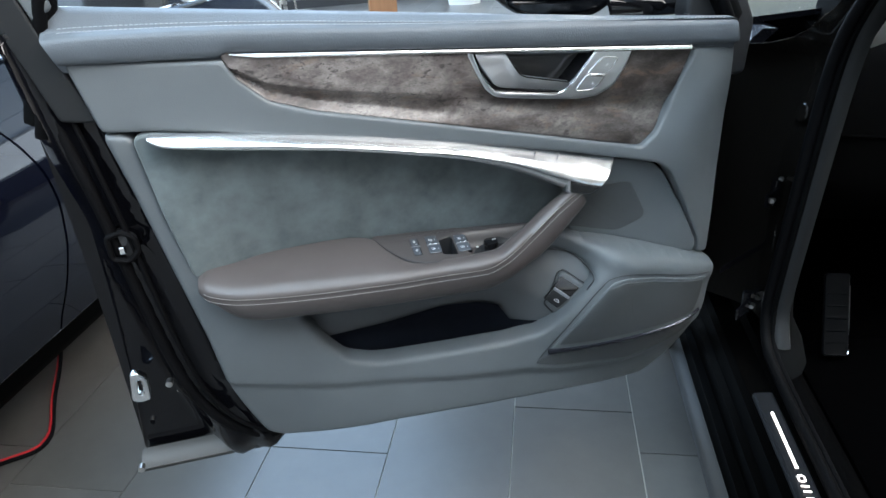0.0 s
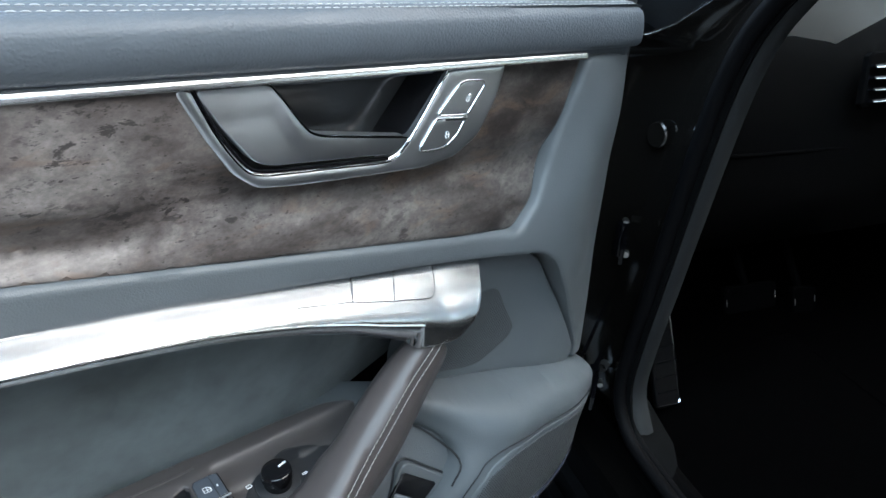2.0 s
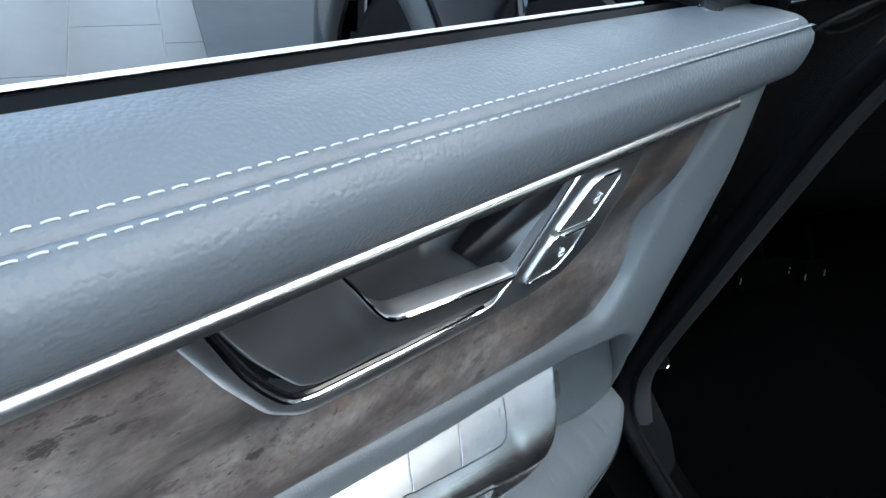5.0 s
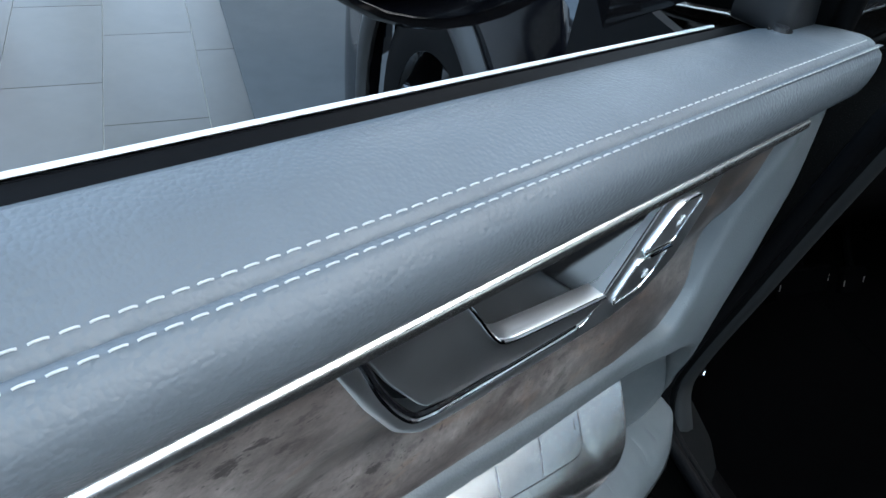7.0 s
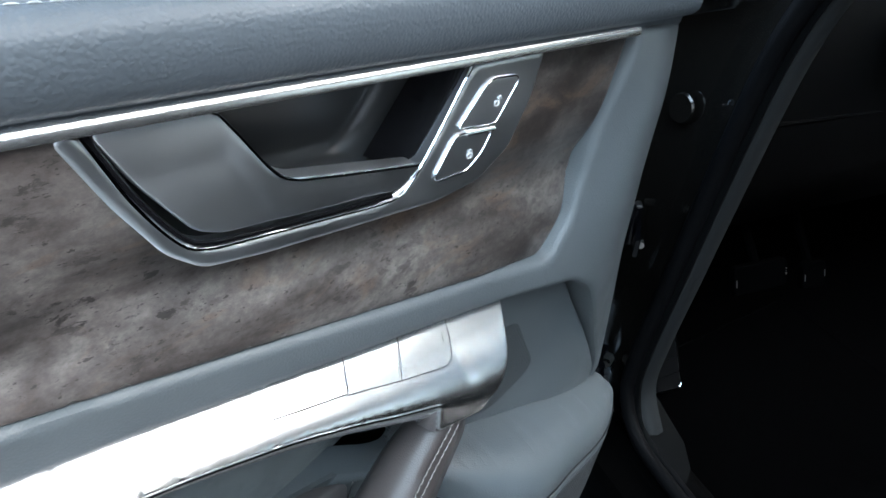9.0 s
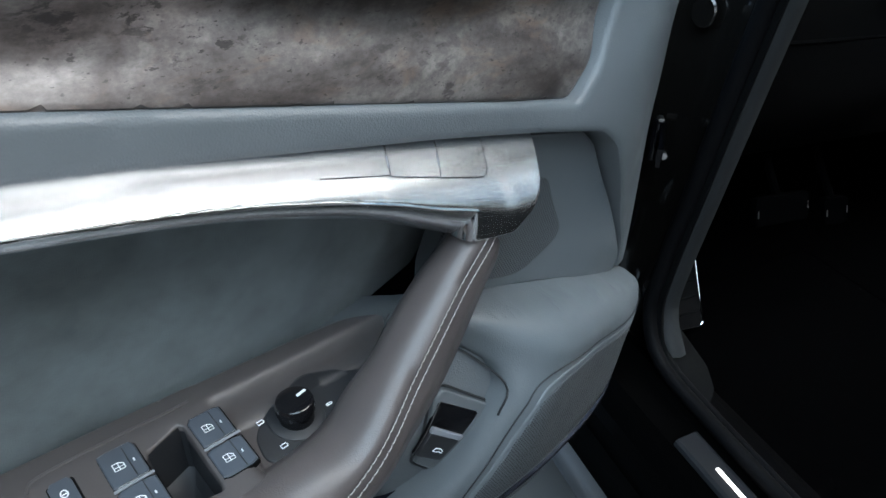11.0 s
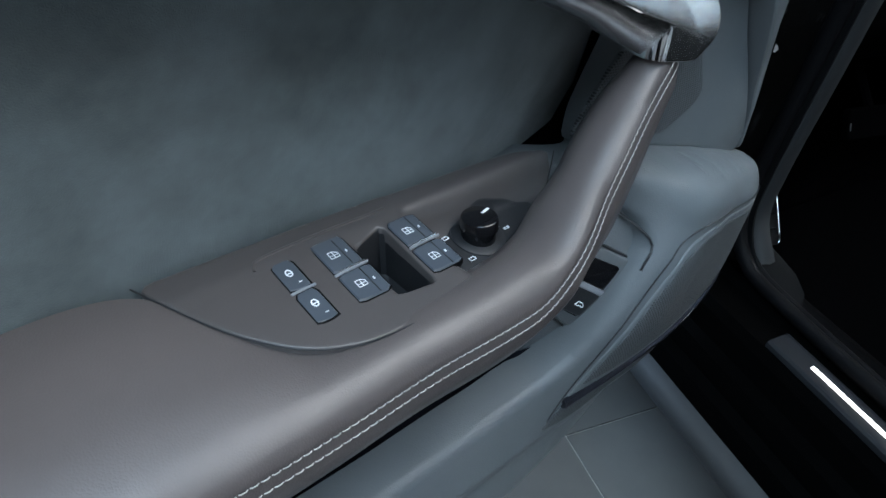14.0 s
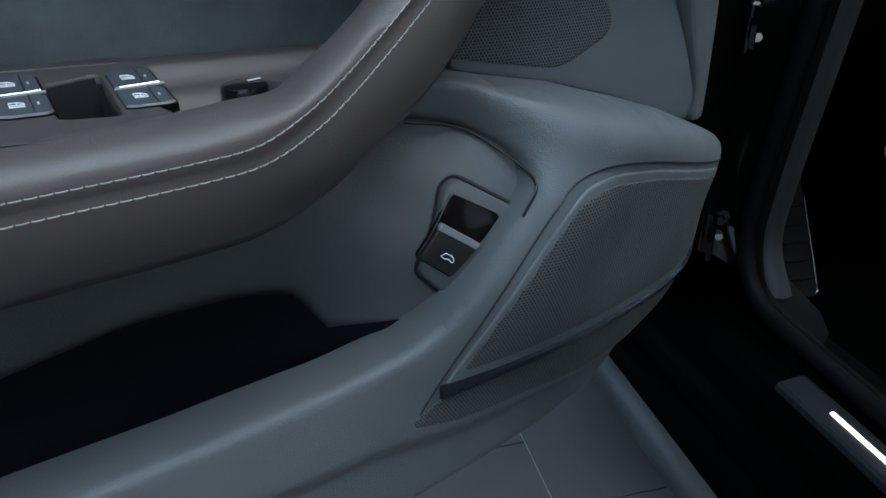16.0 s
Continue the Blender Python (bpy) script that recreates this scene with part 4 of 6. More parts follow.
SWITCHES = [("central_lock_switch", -0.4545, 0.0165, -0.4425, -0.0070), ("central_lock_switch", -0.4545, -0.0085, -0.4425, -0.0325),
            ("window_switch", -0.4300, 0.0180, -0.4115, -0.0080), ("window_switch", -0.4300, -0.0095, -0.4105, -0.0320),
            ("window_switch", -0.3845, 0.0120, -0.3655, -0.0120), ("window_switch", -0.3850, -0.0140, -0.3650, -0.0360)]
for k, (nm, xa, ya, xb, yb) in enumerate(SWITCHES):
    ya, yb = 0.9 * ya, 0.9 * yb
    out = smooth_loop([(xa, yb), (xb, yb), (xb, ya), (xa, ya)], 0.004, 0.0012)
    hgt = 0.0039 if k < 2 else 0.0046
    sw = make(nm, prism([(a - 0.5 * (xa + xb), b - 0.5 * (ya + yb)) for a, b in out], (0.5 * (xa + xb), 0.5 * (ya + yb), float(tray_level(0.5 * (xa + xb), 0.5 * (ya + yb))) - 0.0032), (1, 0, -0.05), (0, 1, 0.165), (0, 0, 1), hgt, 0.0007), M_SWITCH, door, "", 25)
    zt = float(tray_level(0.5 * (xa + xb), 0.5 * (ya + yb))) - 0.0032 + hgt
    make("switch_recess", prism([((a - 0.5 * (xa + xb)) * (1 + 0.0009 / (xb - xa)), (b - 0.5 * (ya + yb)) * (1 + 0.0009 / (ya - yb))) for a, b in out], (0.5 * (xa + xb) + 0.0003, 0.5 * (ya + yb), float(tray_level(0.5 * (xa + xb), 0.5 * (ya + yb))) - 0.0032), (1, 0, -0.05), (0, 1, 0.165), (0, 0, 1), 0.0036 + (0.0 if k < 2 else 0.0002), 0.0002), M_RUBBER, sw, "black gap round the switch", 25)
    cx, cy = 0.5 * (xa + xb), 0.5 * (ya + yb)
    if k in (2, 4):
        make("chrome_lip", tube([(xa + 0.002, yb + 0.0006, zt + 0.0003 + 0.0825 * (yb - ya)), (xb - 0.0003, yb + 0.0006, zt + 0.0003 + 0.0825 * (yb - ya))], 0.0005, 6), M_CHROME, sw, "bright chrome lip")
    if k in (0, 2, 4):
        make("divider", tube([(xa - 0.0005, yb - 0.0006, zt - 0.0002 + 0.0825 * (yb - ya)), (xb + 0.0012, yb - 0.0006, zt - 0.0004 + 0.0825 * (yb - ya))], 0.0008, 6), M_TIP, sw, "grey bar between the switches")

    def tip(a, b, up=0.0002):
        return (cx + a, cy + b, zt + 0.165 * b - 0.05 * a + up)

    if k >= 2:
        make("switch_step", tube([tip(0.0032, -0.0105 * 0.9, 0.0001), tip(0.0032, 0.0105 * 0.9, 0.0001)], 0.00035, 5, up=(1, 0, 0)), M_BLACK, sw)
        w, d = 0.0026, 0.0022
        glyph = [tube([tip(-0.002 + a, b) for a, b in ((-w, -d), (w, -d), (w, d * 0.3), (w * 0.2, d), (-w, d))], 0.0003, 4, closed=True),
                 tube([tip(-0.002, -d), tip(-0.002, d)], 0.00025, 4, up=(1, 0, 0)),
                 tube([tip(-0.002 - w, -0.0004), tip(-0.002 + w, -0.0004)], 0.00025, 4),
                 tube([tip(0.0055, -0.0012), tip(0.0055, 0.0004)], 0.0005, 5, up=(1, 0, 0))]
    else:
        glyph = [tube([tip(0.0016 * math.cos(a), 0.0012 + 0.0022 * math.sin(a)) for a in np.linspace(0, 2 * np.pi, 10, endpoint=False)], 0.0004, 4, closed=True),
                 tube([tip(-0.001, 0.001), tip(0.001, 0.001)], 0.0004, 4),
                 tube([tip(0.001, -0.0062), tip(0.0028, -0.0062)], 0.0003, 4)]
    part("printed_symbol", joined("printed_symbol", glyph), M_ICON, sw)

# mirror adjuster
RIM = [(-0.4620, 0.0150), (-0.4560, 0.0210), (-0.4230, 0.0225), (-0.3900, 0.0220), (-0.3770, 0.0225)]
KX, KY = -0.3265, -0.0060
knob_prof = [(0.0110, 0.676), (0.0108, 0.6825), (0.0106, 0.6860), (0.0112, 0.6866), (0.0118, 0.6872), (0.0118, 0.6890), (0.0119, 0.6896), (0.0118, 0.6925), (0.0112, 0.6946), (0.0100, 0.6954), (0.0015, 0.6956)]
ring = np.linspace(0, 2 * np.pi, 72, endpoint=False)
knob_rows = []
for r, z in knob_prof:
    rib = 0.00030 if 0.687 < z < 0.6892 else 0
    knob_rows.append([(KX + (r + rib * (i % 2)) * math.cos(a), KY + (r + rib * (i % 2)) * math.sin(a), z) for i, a in enumerate(ring)])
bowl = [[(KX + r * math.cos(q), KY + r * math.sin(q), float(tray_level(KX + r * math.cos(q), KY + r * math.sin(q))) - 0.021 + z) for q in ring] for r, z in ((0.0172, 0.0005), (0.0170, 0.0020), (0.0160, 0.0024), (0.002, 0.0024))]
make("knob_surround", grid(bowl, closed_v=True), M_BLACK, tray, "", 50)
BAY = [(-0.3575, -0.022), (-0.354, -0.004), (-0.340, 0.0075), (-0.312, 0.0115), (-0.285, 0.009), (-0.268, 0.001), (-0.300, -0.0255), (-0.325, -0.0300), (-0.346, -0.0300)]
make("knob_bay", sheet(smooth_loop(BAY, 0.003, 0.006), [], lambda x, y: tray_depth(x, y) - 0.0012, 0.004, 0.004, 0.0012, 0.0010, lay), M_BLACK, tray, "black bay round the knob", 50)
make("tray_seam", tube([(x, y, float(tray_level(x, y)) + 0.0001) for x, y in crom(TRAY_OUT[:11], 70)], 0.00045, 6), M_BLACK, tray)
make("tray_rim", tube([(x, y, float(tray_level(x, y)) + 0.0002) for x, y in crom(RIM, 30)], 0.0013, 8), M_BROWN_PLASTIC, tray)
knob = make("mirror_knob", grid(knob_rows, closed_v=True, cap=True), M_GLOSS, door, "gloss black knurled rotary knob", 40)
make("pointer_mark", prism([(-0.0009, 0), (0.0009, 0), (0.0009, 0.0068), (-0.0009, 0.0068)], (KX + 0.0022, KY + 0.0004, 0.6960), (0.18, -0.98, 0), (0.98, 0.18, 0), (0, 0, 1), 0.0003, 0.0001), M_ICON, knob, "white pointer mark")
for n_, ang in enumerate((157, 217, 292, 350)):
    cx, cy = KX + 0.0215 * math.cos(radians(ang)), KY + 0.0215 * math.sin(radians(ang))
    dzz = -float(tray_depth(np.array([cx]), np.array([cy]))[0]) + 0.0018
    sy = 0.0013 if n_ != 3 else 0.0007
    loop = [(cx + a, cy + b, dzz) for a, b in ((-0.0018, -sy), (0.0018, -sy), (0.0022, 0), (0.0018, sy), (-0.0018, sy))]
    part("printed_symbol", joined("printed_symbol", [tube(loop, 0.00045, 4, closed=True)]), M_ICON, tray)

# tweeter panel
TWEET = [(-0.165, 0.8140), (-0.12, 0.8025), (-0.047, 0.785), (-0.026, 0.768), (0.014, 0.70), (0.053, 0.622), (0.050, 0.602), (0.0, 0.619), (-0.045, 0.638), (-0.11, 0.658), (-0.178, 0.6720), (-0.178, 0.70), (-0.162, 0.76)]
tweet_y = rbf([(-0.215, 0.82, 0.02), (-0.12, 0.80, 0.003), (-0.04, 0.78, 0.002), (0.03, 0.63, 0.001), (0.05, 0.602, 0.004), (-0.045, 0.69, 0.009), (-0.11, 0.66, 0.014), (-0.10, 0.73, 0.012), (0.0, 0.63, 0.001), (-0.2, 0.68, 0.035), (-0.28, 0.69, 0.05), (-0.18, 0.76, 0.022)])
tweeter = make("tweeter_panel", sheet(smooth_loop(TWEET, 0.006, 0.008), [], tweet_y, 0.008, 0.02, 0.003, 0.003), M_GREY, door)
TW_HOLES = [(-0.165, 0.753), (-0.080, 0.757), (-0.0475, 0.693), (-0.054, 0.683), (-0.096, 0.6655), (-0.195, 0.684)]
make("tweeter_grille", sheet(smooth_loop(TW_HOLES, 0.005, 0.012), [], lambda x, z: tweet_y(x, z) - 0.0006, 0.008, 0.002, 0.002, 0.001), M_TWEETER, tweeter, "perforated tweeter grille")

# lower panel with pocket and loudspeaker console
CARRIER = [(-0.848, 0.934), (-0.830, 0.85), (-0.801, 0.689), (-0.784, 0.597), (-0.771, 0.488), (-0.751, 0.425), (-0.733, 0.376), (-0.705, 0.362), (-0.61, 0.376), (-0.50, 0.384), (-0.40, 0.385), (-0.30, 0.381), (-0.20, 0.367), (-0.15, 0.358), (-0.066, 0.336), (-0.01, 0.326), (0.055, 0.357), (0.086, 0.435),
           (0.096, 0.49), (0.094, 0.575), (0.083, 0.588), (0.040, 0.606), (0.0, 0.6235), (-0.045, 0.6395), (-0.11, 0.660), (-0.19, 0.676), (-0.30, 0.682), (-0.5, 0.686), (-0.70, 0.694), (-0.774, 0.712), (-0.796, 0.82), (-0.811, 0.927)]
POCKET = [(-0.61, 0.560), (-0.578, 0.522), (-0.535, 0.507), (-0.50, 0.503), (-0.40, 0.503), (-0.304, 0.504), (-0.254, 0.511), (-0.230, 0.525), (-0.205, 0.553), (-0.178, 0.587), (-0.158, 0.610), (-0.160, 0.627), (-0.185, 0.643), (-0.24, 0.655), (-0.32, 0.665), (-0.45, 0.668), (-0.58, 0.65), (-0.64, 0.62)]
carrier_y = rbf([(-0.845, 0.93, 0.006), (-0.82, 0.80, 0.004), (-0.80, 0.70, 0.002), (-0.78, 0.60, 0.0), (-0.765, 0.50, 0.002), (-0.74, 0.43, 0.006), (-0.70, 0.365, 0.012), (-0.61, 0.378, -0.018), (-0.50, 0.386, -0.033), (-0.30, 0.383, -0.038), (-0.20, 0.369, -0.026), (-0.15, 0.360, -0.016), (-0.066, 0.338, 0.009), (-0.01, 0.33, 0.024), (0.05, 0.37, 0.030),
                 (-0.70, 0.55, -0.012), (-0.65, 0.47, -0.016), (-0.5, 0.49, -0.018), (-0.4, 0.495, -0.022), (-0.3, 0.495, -0.026), (-0.5, 0.44, -0.030), (-0.35, 0.44, -0.036), (-0.24, 0.49, -0.033), (-0.62, 0.42, -0.020), (-0.1, 0.385, -0.016),
                 (-0.23, 0.45, -0.032), (-0.19, 0.55, -0.046), (-0.15, 0.60, -0.052), (-0.11, 0.625, -0.054), (-0.05, 0.612, -0.050), (0.02, 0.588, -0.040), (0.07, 0.565, -0.020), (0.0, 0.5, -0.038), (-0.1, 0.55, -0.052), (-0.1, 0.48, -0.044), (0.05, 0.5, -0.020), (0.05, 0.44, -0.004), (-0.05, 0.43, -0.026), (-0.15, 0.43, -0.028),
                 (0.085, 0.53, 0.0), (0.04, 0.610, -0.036), (0.0, 0.63, -0.046), (-0.06, 0.64, -0.056), (-0.11, 0.66, -0.056), (-0.16, 0.67, -0.03),
                 (-0.75, 0.72, -0.004), (-0.6, 0.70, 0.012), (-0.4, 0.69, 0.03), (-0.25, 0.68, 0.04), (-0.158, 0.61, -0.040), (-0.17, 0.64, -0.004)])
pocket_loop = smooth_loop(POCKET, 0.006, 0.012)


def carrier_full(x, z):
    """The smooth form with the step above the kick strip."""
    y = carrier_y(x, z)
    top = np.interp(x, [-0.19, -0.11, -0.045, 0.0, 0.04, 0.083, 0.094], [0.676, 0.660, 0.6395, 0.6235, 0.606, 0.588, 0.575])
    back = np.interp(x, [-0.19, -0.11, -0.045, 0.0, 0.04, 0.094], [0.026, 0.014, 0.004, -0.004, -0.008, 0.004])
    k = np.clip(1 - (top - z) / 0.034, 0, 1)
    f = np.clip((x + 0.20) / 0.035, 0, 1) * (1 - np.sqrt(np.clip(1 - k * k, 0, 1)))
    y = y + (back - y) * f
    edge = np.interp(x, [-0.78, -0.598, -0.407, -0.274, -0.222, -0.16, -0.087, 0.025, 0.09], [0.513, 0.485, 0.462, 0.449, 0.434, 0.424, 0.416, 0.432, 0.46])
    s = np.clip((edge - z) / 0.014, 0, 1)
    return y + 0.0075 * s * s * (3 - 2 * s)


carrier = make("lower_panel", sheet(smooth_loop(CARRIER, 0.008, 0.012), [pocket_loop], carrier_full, 0.0065, 0.03, 0.009, 0.008), M_GREY, door, "grey lower door panel with map pocket", 50)

# inside of the map pocket
INNER = [(-0.66, 0.67), (-0.62, 0.55), (-0.58, 0.47), (-0.50, 0.435), (-0.25, 0.435), (-0.205, 0.49), (-0.17, 0.56), (-0.140, 0.60), (-0.135, 0.63), (-0.16, 0.662), (-0.24, 0.68), (-0.40, 0.70)]
inner_y = rbf([(-0.66, 0.67, 0.03), (-0.6, 0.55, 0.035), (-0.5, 0.44, 0.035), (-0.4, 0.56, 0.07), (-0.33, 0.60, 0.055), (-0.32, 0.52, 0.06), (-0.30, 0.45, 0.035), (-0.27, 0.56, 0.016), (-0.27, 0.62, 0.020), (-0.245, 0.57, -0.002), (-0.213, 0.565, -0.012), (-0.183, 0.589, -0.020),
               (-0.215, 0.615, 0.006), (-0.205, 0.645, 0.026), (-0.165, 0.622, -0.010), (-0.155, 0.60, -0.026), (-0.25, 0.50, 0.01), (-0.22, 0.52, -0.004), (-0.24, 0.67, 0.036), (-0.40, 0.69, 0.045), (-0.14, 0.62, -0.015)])
pocket = make("map_pocket", sheet(smooth_loop(INNER, 0.008, 0.012), [], inner_y, 0.008, 0.004, 0), M_POCKET, carrier, "dark inside of the map pocket", 60)
# the floor's back edge is raised towards the rear to stand for armrest shade
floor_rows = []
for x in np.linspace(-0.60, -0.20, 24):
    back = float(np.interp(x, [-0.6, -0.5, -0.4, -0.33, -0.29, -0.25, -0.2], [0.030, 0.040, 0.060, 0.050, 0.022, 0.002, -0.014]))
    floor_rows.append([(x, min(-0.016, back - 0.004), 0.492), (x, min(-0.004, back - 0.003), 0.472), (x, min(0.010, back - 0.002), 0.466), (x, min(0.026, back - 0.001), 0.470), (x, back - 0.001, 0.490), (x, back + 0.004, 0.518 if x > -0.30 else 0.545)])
make("pocket_floor", slab(floor_rows, (0, 0, -0.004)), M_LINER_SHADE, carrier, "dark felt pocket floor with shade in its colour and raised back", 60)
make("bottle_rib", tube(crom([(-0.50, 0.006, 0.468), (-0.45, 0.012, 0.474), (-0.39, 0.015, 0.476), (-0.33, 0.012, 0.470)], 20), 0.0035, 8), M_LINER_SHADE, carrier)

# boot release in the pocket's end
UNIT = [(-0.2340, 0.5580), (-0.2085, 0.6085), (-0.1985, 0.6135), (-0.164, 0.590), (-0.216, 0.536)]
unit = make("boot_switch_unit", sheet(smooth_loop(UNIT, 0.003, 0.007), [], lambda x, z: inner_y(x, z) - 0.0045, 0.006, 0.005, 0.002, 0.002), M_POCKET, door, "boot switch housing", 40)
make("unit_groove", tube([(a, float(inner_y(np.array([a]), np.array([b]))[0]) - 0.0008, b) for a, b in smooth_loop([(-0.2358, 0.5578), (-0.2095, 0.6103), (-0.1982, 0.6155), (-0.162, 0.590), (-0.216, 0.5335)], 0.003, 0.007)], 0.0012, 6, closed=True, up=(0, 1, 0)), M_BLACK, unit)
make("recess", sheet(smooth_loop([(-0.236, 0.5705), (-0.2055, 0.6065), (-0.179, 0.590), (-0.213, 0.5495)], 0.003, 0.002), [], lambda x, z: inner_y(x, z) - 0.0050, 0.005, 0.002, 0.001, 0.0005), M_GLOSS, unit, "black recess of the boot switch", 40)
boot = make("boot_button", sheet(smooth_loop([(-0.2345, 0.5700), (-0.2205, 0.5865), (-0.198, 0.569), (-0.213, 0.5515)], 0.002, 0.0015), [], lambda x, z: inner_y(x, z) - 0.0072 - 0.02 * (z - 0.57), 0.004, 0.004, 0.001, 0.0008), M_BLACK, door, "black boot release button", 40)
make("grey_tip", sheet(smooth_loop([(-0.2205, 0.5865), (-0.2170, 0.5905), (-0.1945, 0.5730), (-0.198, 0.569)], 0.002, 0.0008), [], lambda x, z: inner_y(x, z) - 0.0078, 0.004, 0.004, 0.001, 0.0012), M_TIP, boot, "bright grey tip")
bx_, bz_ = -0.2165, 0.5672
car_glyph = [(-0.004, -0.001), (-0.0025, 0.0016), (0.0015, 0.0016), (0.004, 0.0002), (0.0044, -0.0014), (0.0028, -0.0014), (0.0012, -0.0007), (-0.0012, -0.0014)]
part("printed_symbol", joined("printed_symbol", [tube([(bx_ + 0.95 * a + 0.78 * b, float(inner_y(np.array([bx_ + 0.95 * a + 0.78 * b]), np.array([bz_ - 0.73 * a + 0.91 * b]))[0]) - 0.0078, bz_ - 0.73 * a + 0.91 * b) for a, b in car_glyph], 0.00045, 4, closed=True, up=(0, 1, 0))]), M_ICON, boot)
make("unit_seam", tube(crom([(-0.222, 0.018, 0.650), (-0.185, 0.010, 0.641), (-0.166, -0.012, 0.626), (-0.158, -0.036, 0.610), (-0.172, -0.040, 0.592)], 24), 0.0011, 6), M_BLACK, carrier)

# loudspeaker field on the console
WOOF = [(-0.238, 0.472), (-0.205, 0.516), (-0.186, 0.544), (-0.165, 0.572), (-0.147, 0.594), (-0.131, 0.607), (-0.104, 0.610), (-0.053, 0.599), (0.066, 0.566), (0.072, 0.52), (0.058, 0.486)]
woof_loop = smooth_loop(WOOF, 0.006, 0.010)
woofer = make("speaker_field", sheet(woof_loop, [], lambda x, z: carrier_full(x, z) - 0.0012, 0.0065, 0.004, 0.0025, 0.0022), M_GREY, door, "", 50)
make("field_seam", tube([(a, float(carrier_full(np.array([a]), np.array([b]))[0]) - 0.0006, b) for a, b in crom([(-0.252, 0.463), (-0.231, 0.490), (-0.212, 0.516), (-0.192, 0.546), (-0.171, 0.574), (-0.152, 0.598), (-0.134, 0.612), (-0.104, 0.6155), (-0.053, 0.6045), (0.072, 0.570)], 60)], 0.0007, 6, up=(0, 1, 0)), M_BLACK, carrier)
PERF = [(-0.220, 0.487), (-0.198, 0.518), (-0.166, 0.564), (-0.140, 0.596), (-0.108, 0.603), (-0.054, 0.592), (0.058, 0.561), (0.064, 0.520), (0.050, 0.493), (-0.10, 0.490)]
make("woofer_grille", sheet(smooth_loop(PERF, 0.005, 0.006), [], lambda x, z: carrier_full(x, z) - 0.0018, 0.006, 0.002, 0.0015, 0.0008), M_WOOFER, woofer, "perforated loudspeaker grille", 50)
blade_rows = []
for k in np.linspace(0, 1, 20):
    x, z = -0.236 + 0.308 * k, 0.472 + 0.010 * k
    y = float(carrier_full(np.array([x]), np.array([z]))[0])
    h = 0.0085 * (1 - 0.60 * k)
    blade_rows.append([(x, y - 0.0018, z + h), (x, y - 0.0045, z + h * 0.5), (x, y - 0.0048, z), (x, y - 0.001, z - 0.0025)])
make("speaker_blade", slab(blade_rows, (0, 0.004, 0)), M_BLADE, carrier, "dark blue glossy loudspeaker blade", 30)
rib_rows = [(-0.238, 0.468), (0.062, 0.474), (0.060, 0.455), (0.02, 0.440), (-0.087, 0.424), (-0.16, 0.431), (-0.222, 0.441), (-0.262, 0.455)]
make("ribbed_strip", sheet(smooth_loop(rib_rows, 0.006, 0.006), [], lambda x, z: carrier_full(x, z) - 0.0008, 0.006, 0.003, 0.002, 0.0015), M_WOOFER, carrier, "", 50)

# painted door shell behind the panel
SHELL = [(-0.955, 1.075), (-0.945, 0.88), (-0.925, 0.80), (-0.928, 0.676), (-0.938, 0.51), (-0.951, 0.389), (-0.962, 0.305), (-0.75, 0.318), (-0.70, 0.325), (-0.64, 0.304), (-0.4, 0.294), (0.0, 0.302), (0.07, 0.35), (0.10, 0.42), (0.125, 0.5), (0.12, 0.7), (0.12, 0.88), (0.10, 0.92), (-0.4, 0.975), (-0.86, 1.03), (-0.885, 1.065)]


def shell_y(x, z):
    left = np.interp(z, [0.3, 0.4, 0.5, 0.6, 0.7, 0.8, 0.93, 1.08], [-0.735, -0.755, -0.785, -0.80, -0.815, -0.835, -0.86, -0.88])
    d = left - x
    y = 0.034 + 0.05 * np.clip((d - 0.045) / 0.05, 0, 1) ** 1.5 + 0.006 * np.sin(np.clip(d, 0, 0.09) * 90) + 0.045 * np.clip(-d / 0.03 - 0.3, 0, 1)
    low = np.clip((0.345 - z) / 0.05, 0, 1) * np.clip((-0.70 - x) / 0.06, 0, 1)
    return y + 0.03 * low


shell = make("door_shell", sheet(smooth_loop(SHELL, 0.012, 0.02), [], shell_y, 0.014, 0.06, 0.008, 0.008), M_PAINT, door, "glossy black painted door shell", 50)
make("outer_skin", slab([[(x, 0.125 + 0.02 * math.sin(3.1 * k), 0.32 + k * (z_back(x) - 0.40)) for k in np.linspace(0, 1, 12)] for x in np.linspace(-0.965, 0.115, 20)], (0, 0.012, 0)), M_PAINT, door, "glossy black outer door skin", 60)
seal_path = crom([(-0.925, 0.052, 1.06), (-0.905, 0.040, 0.95), (-0.889, 0.032, 0.86), (-0.877, 0.030, 0.77), (-0.868, 0.030, 0.684), (-0.850, 0.030, 0.554), (-0.828, 0.030, 0.47), (-0.79, 0.034, 0.402), (-0.735, 0.050, 0.352), (-0.69, 0.085, 0.338)], 80)
make("door_seal", tube(seal_path, 0.0085, 10, up=(0, 1, 0)), M_RUBBER, door, "black rubber door seal", 60)
make("inner_seal_lip", tube(seal_path + np.array([0.022, -0.006, 0.004]), 0.004, 8, up=(0, 1, 0)), M_RUBBER, door, "", 60)
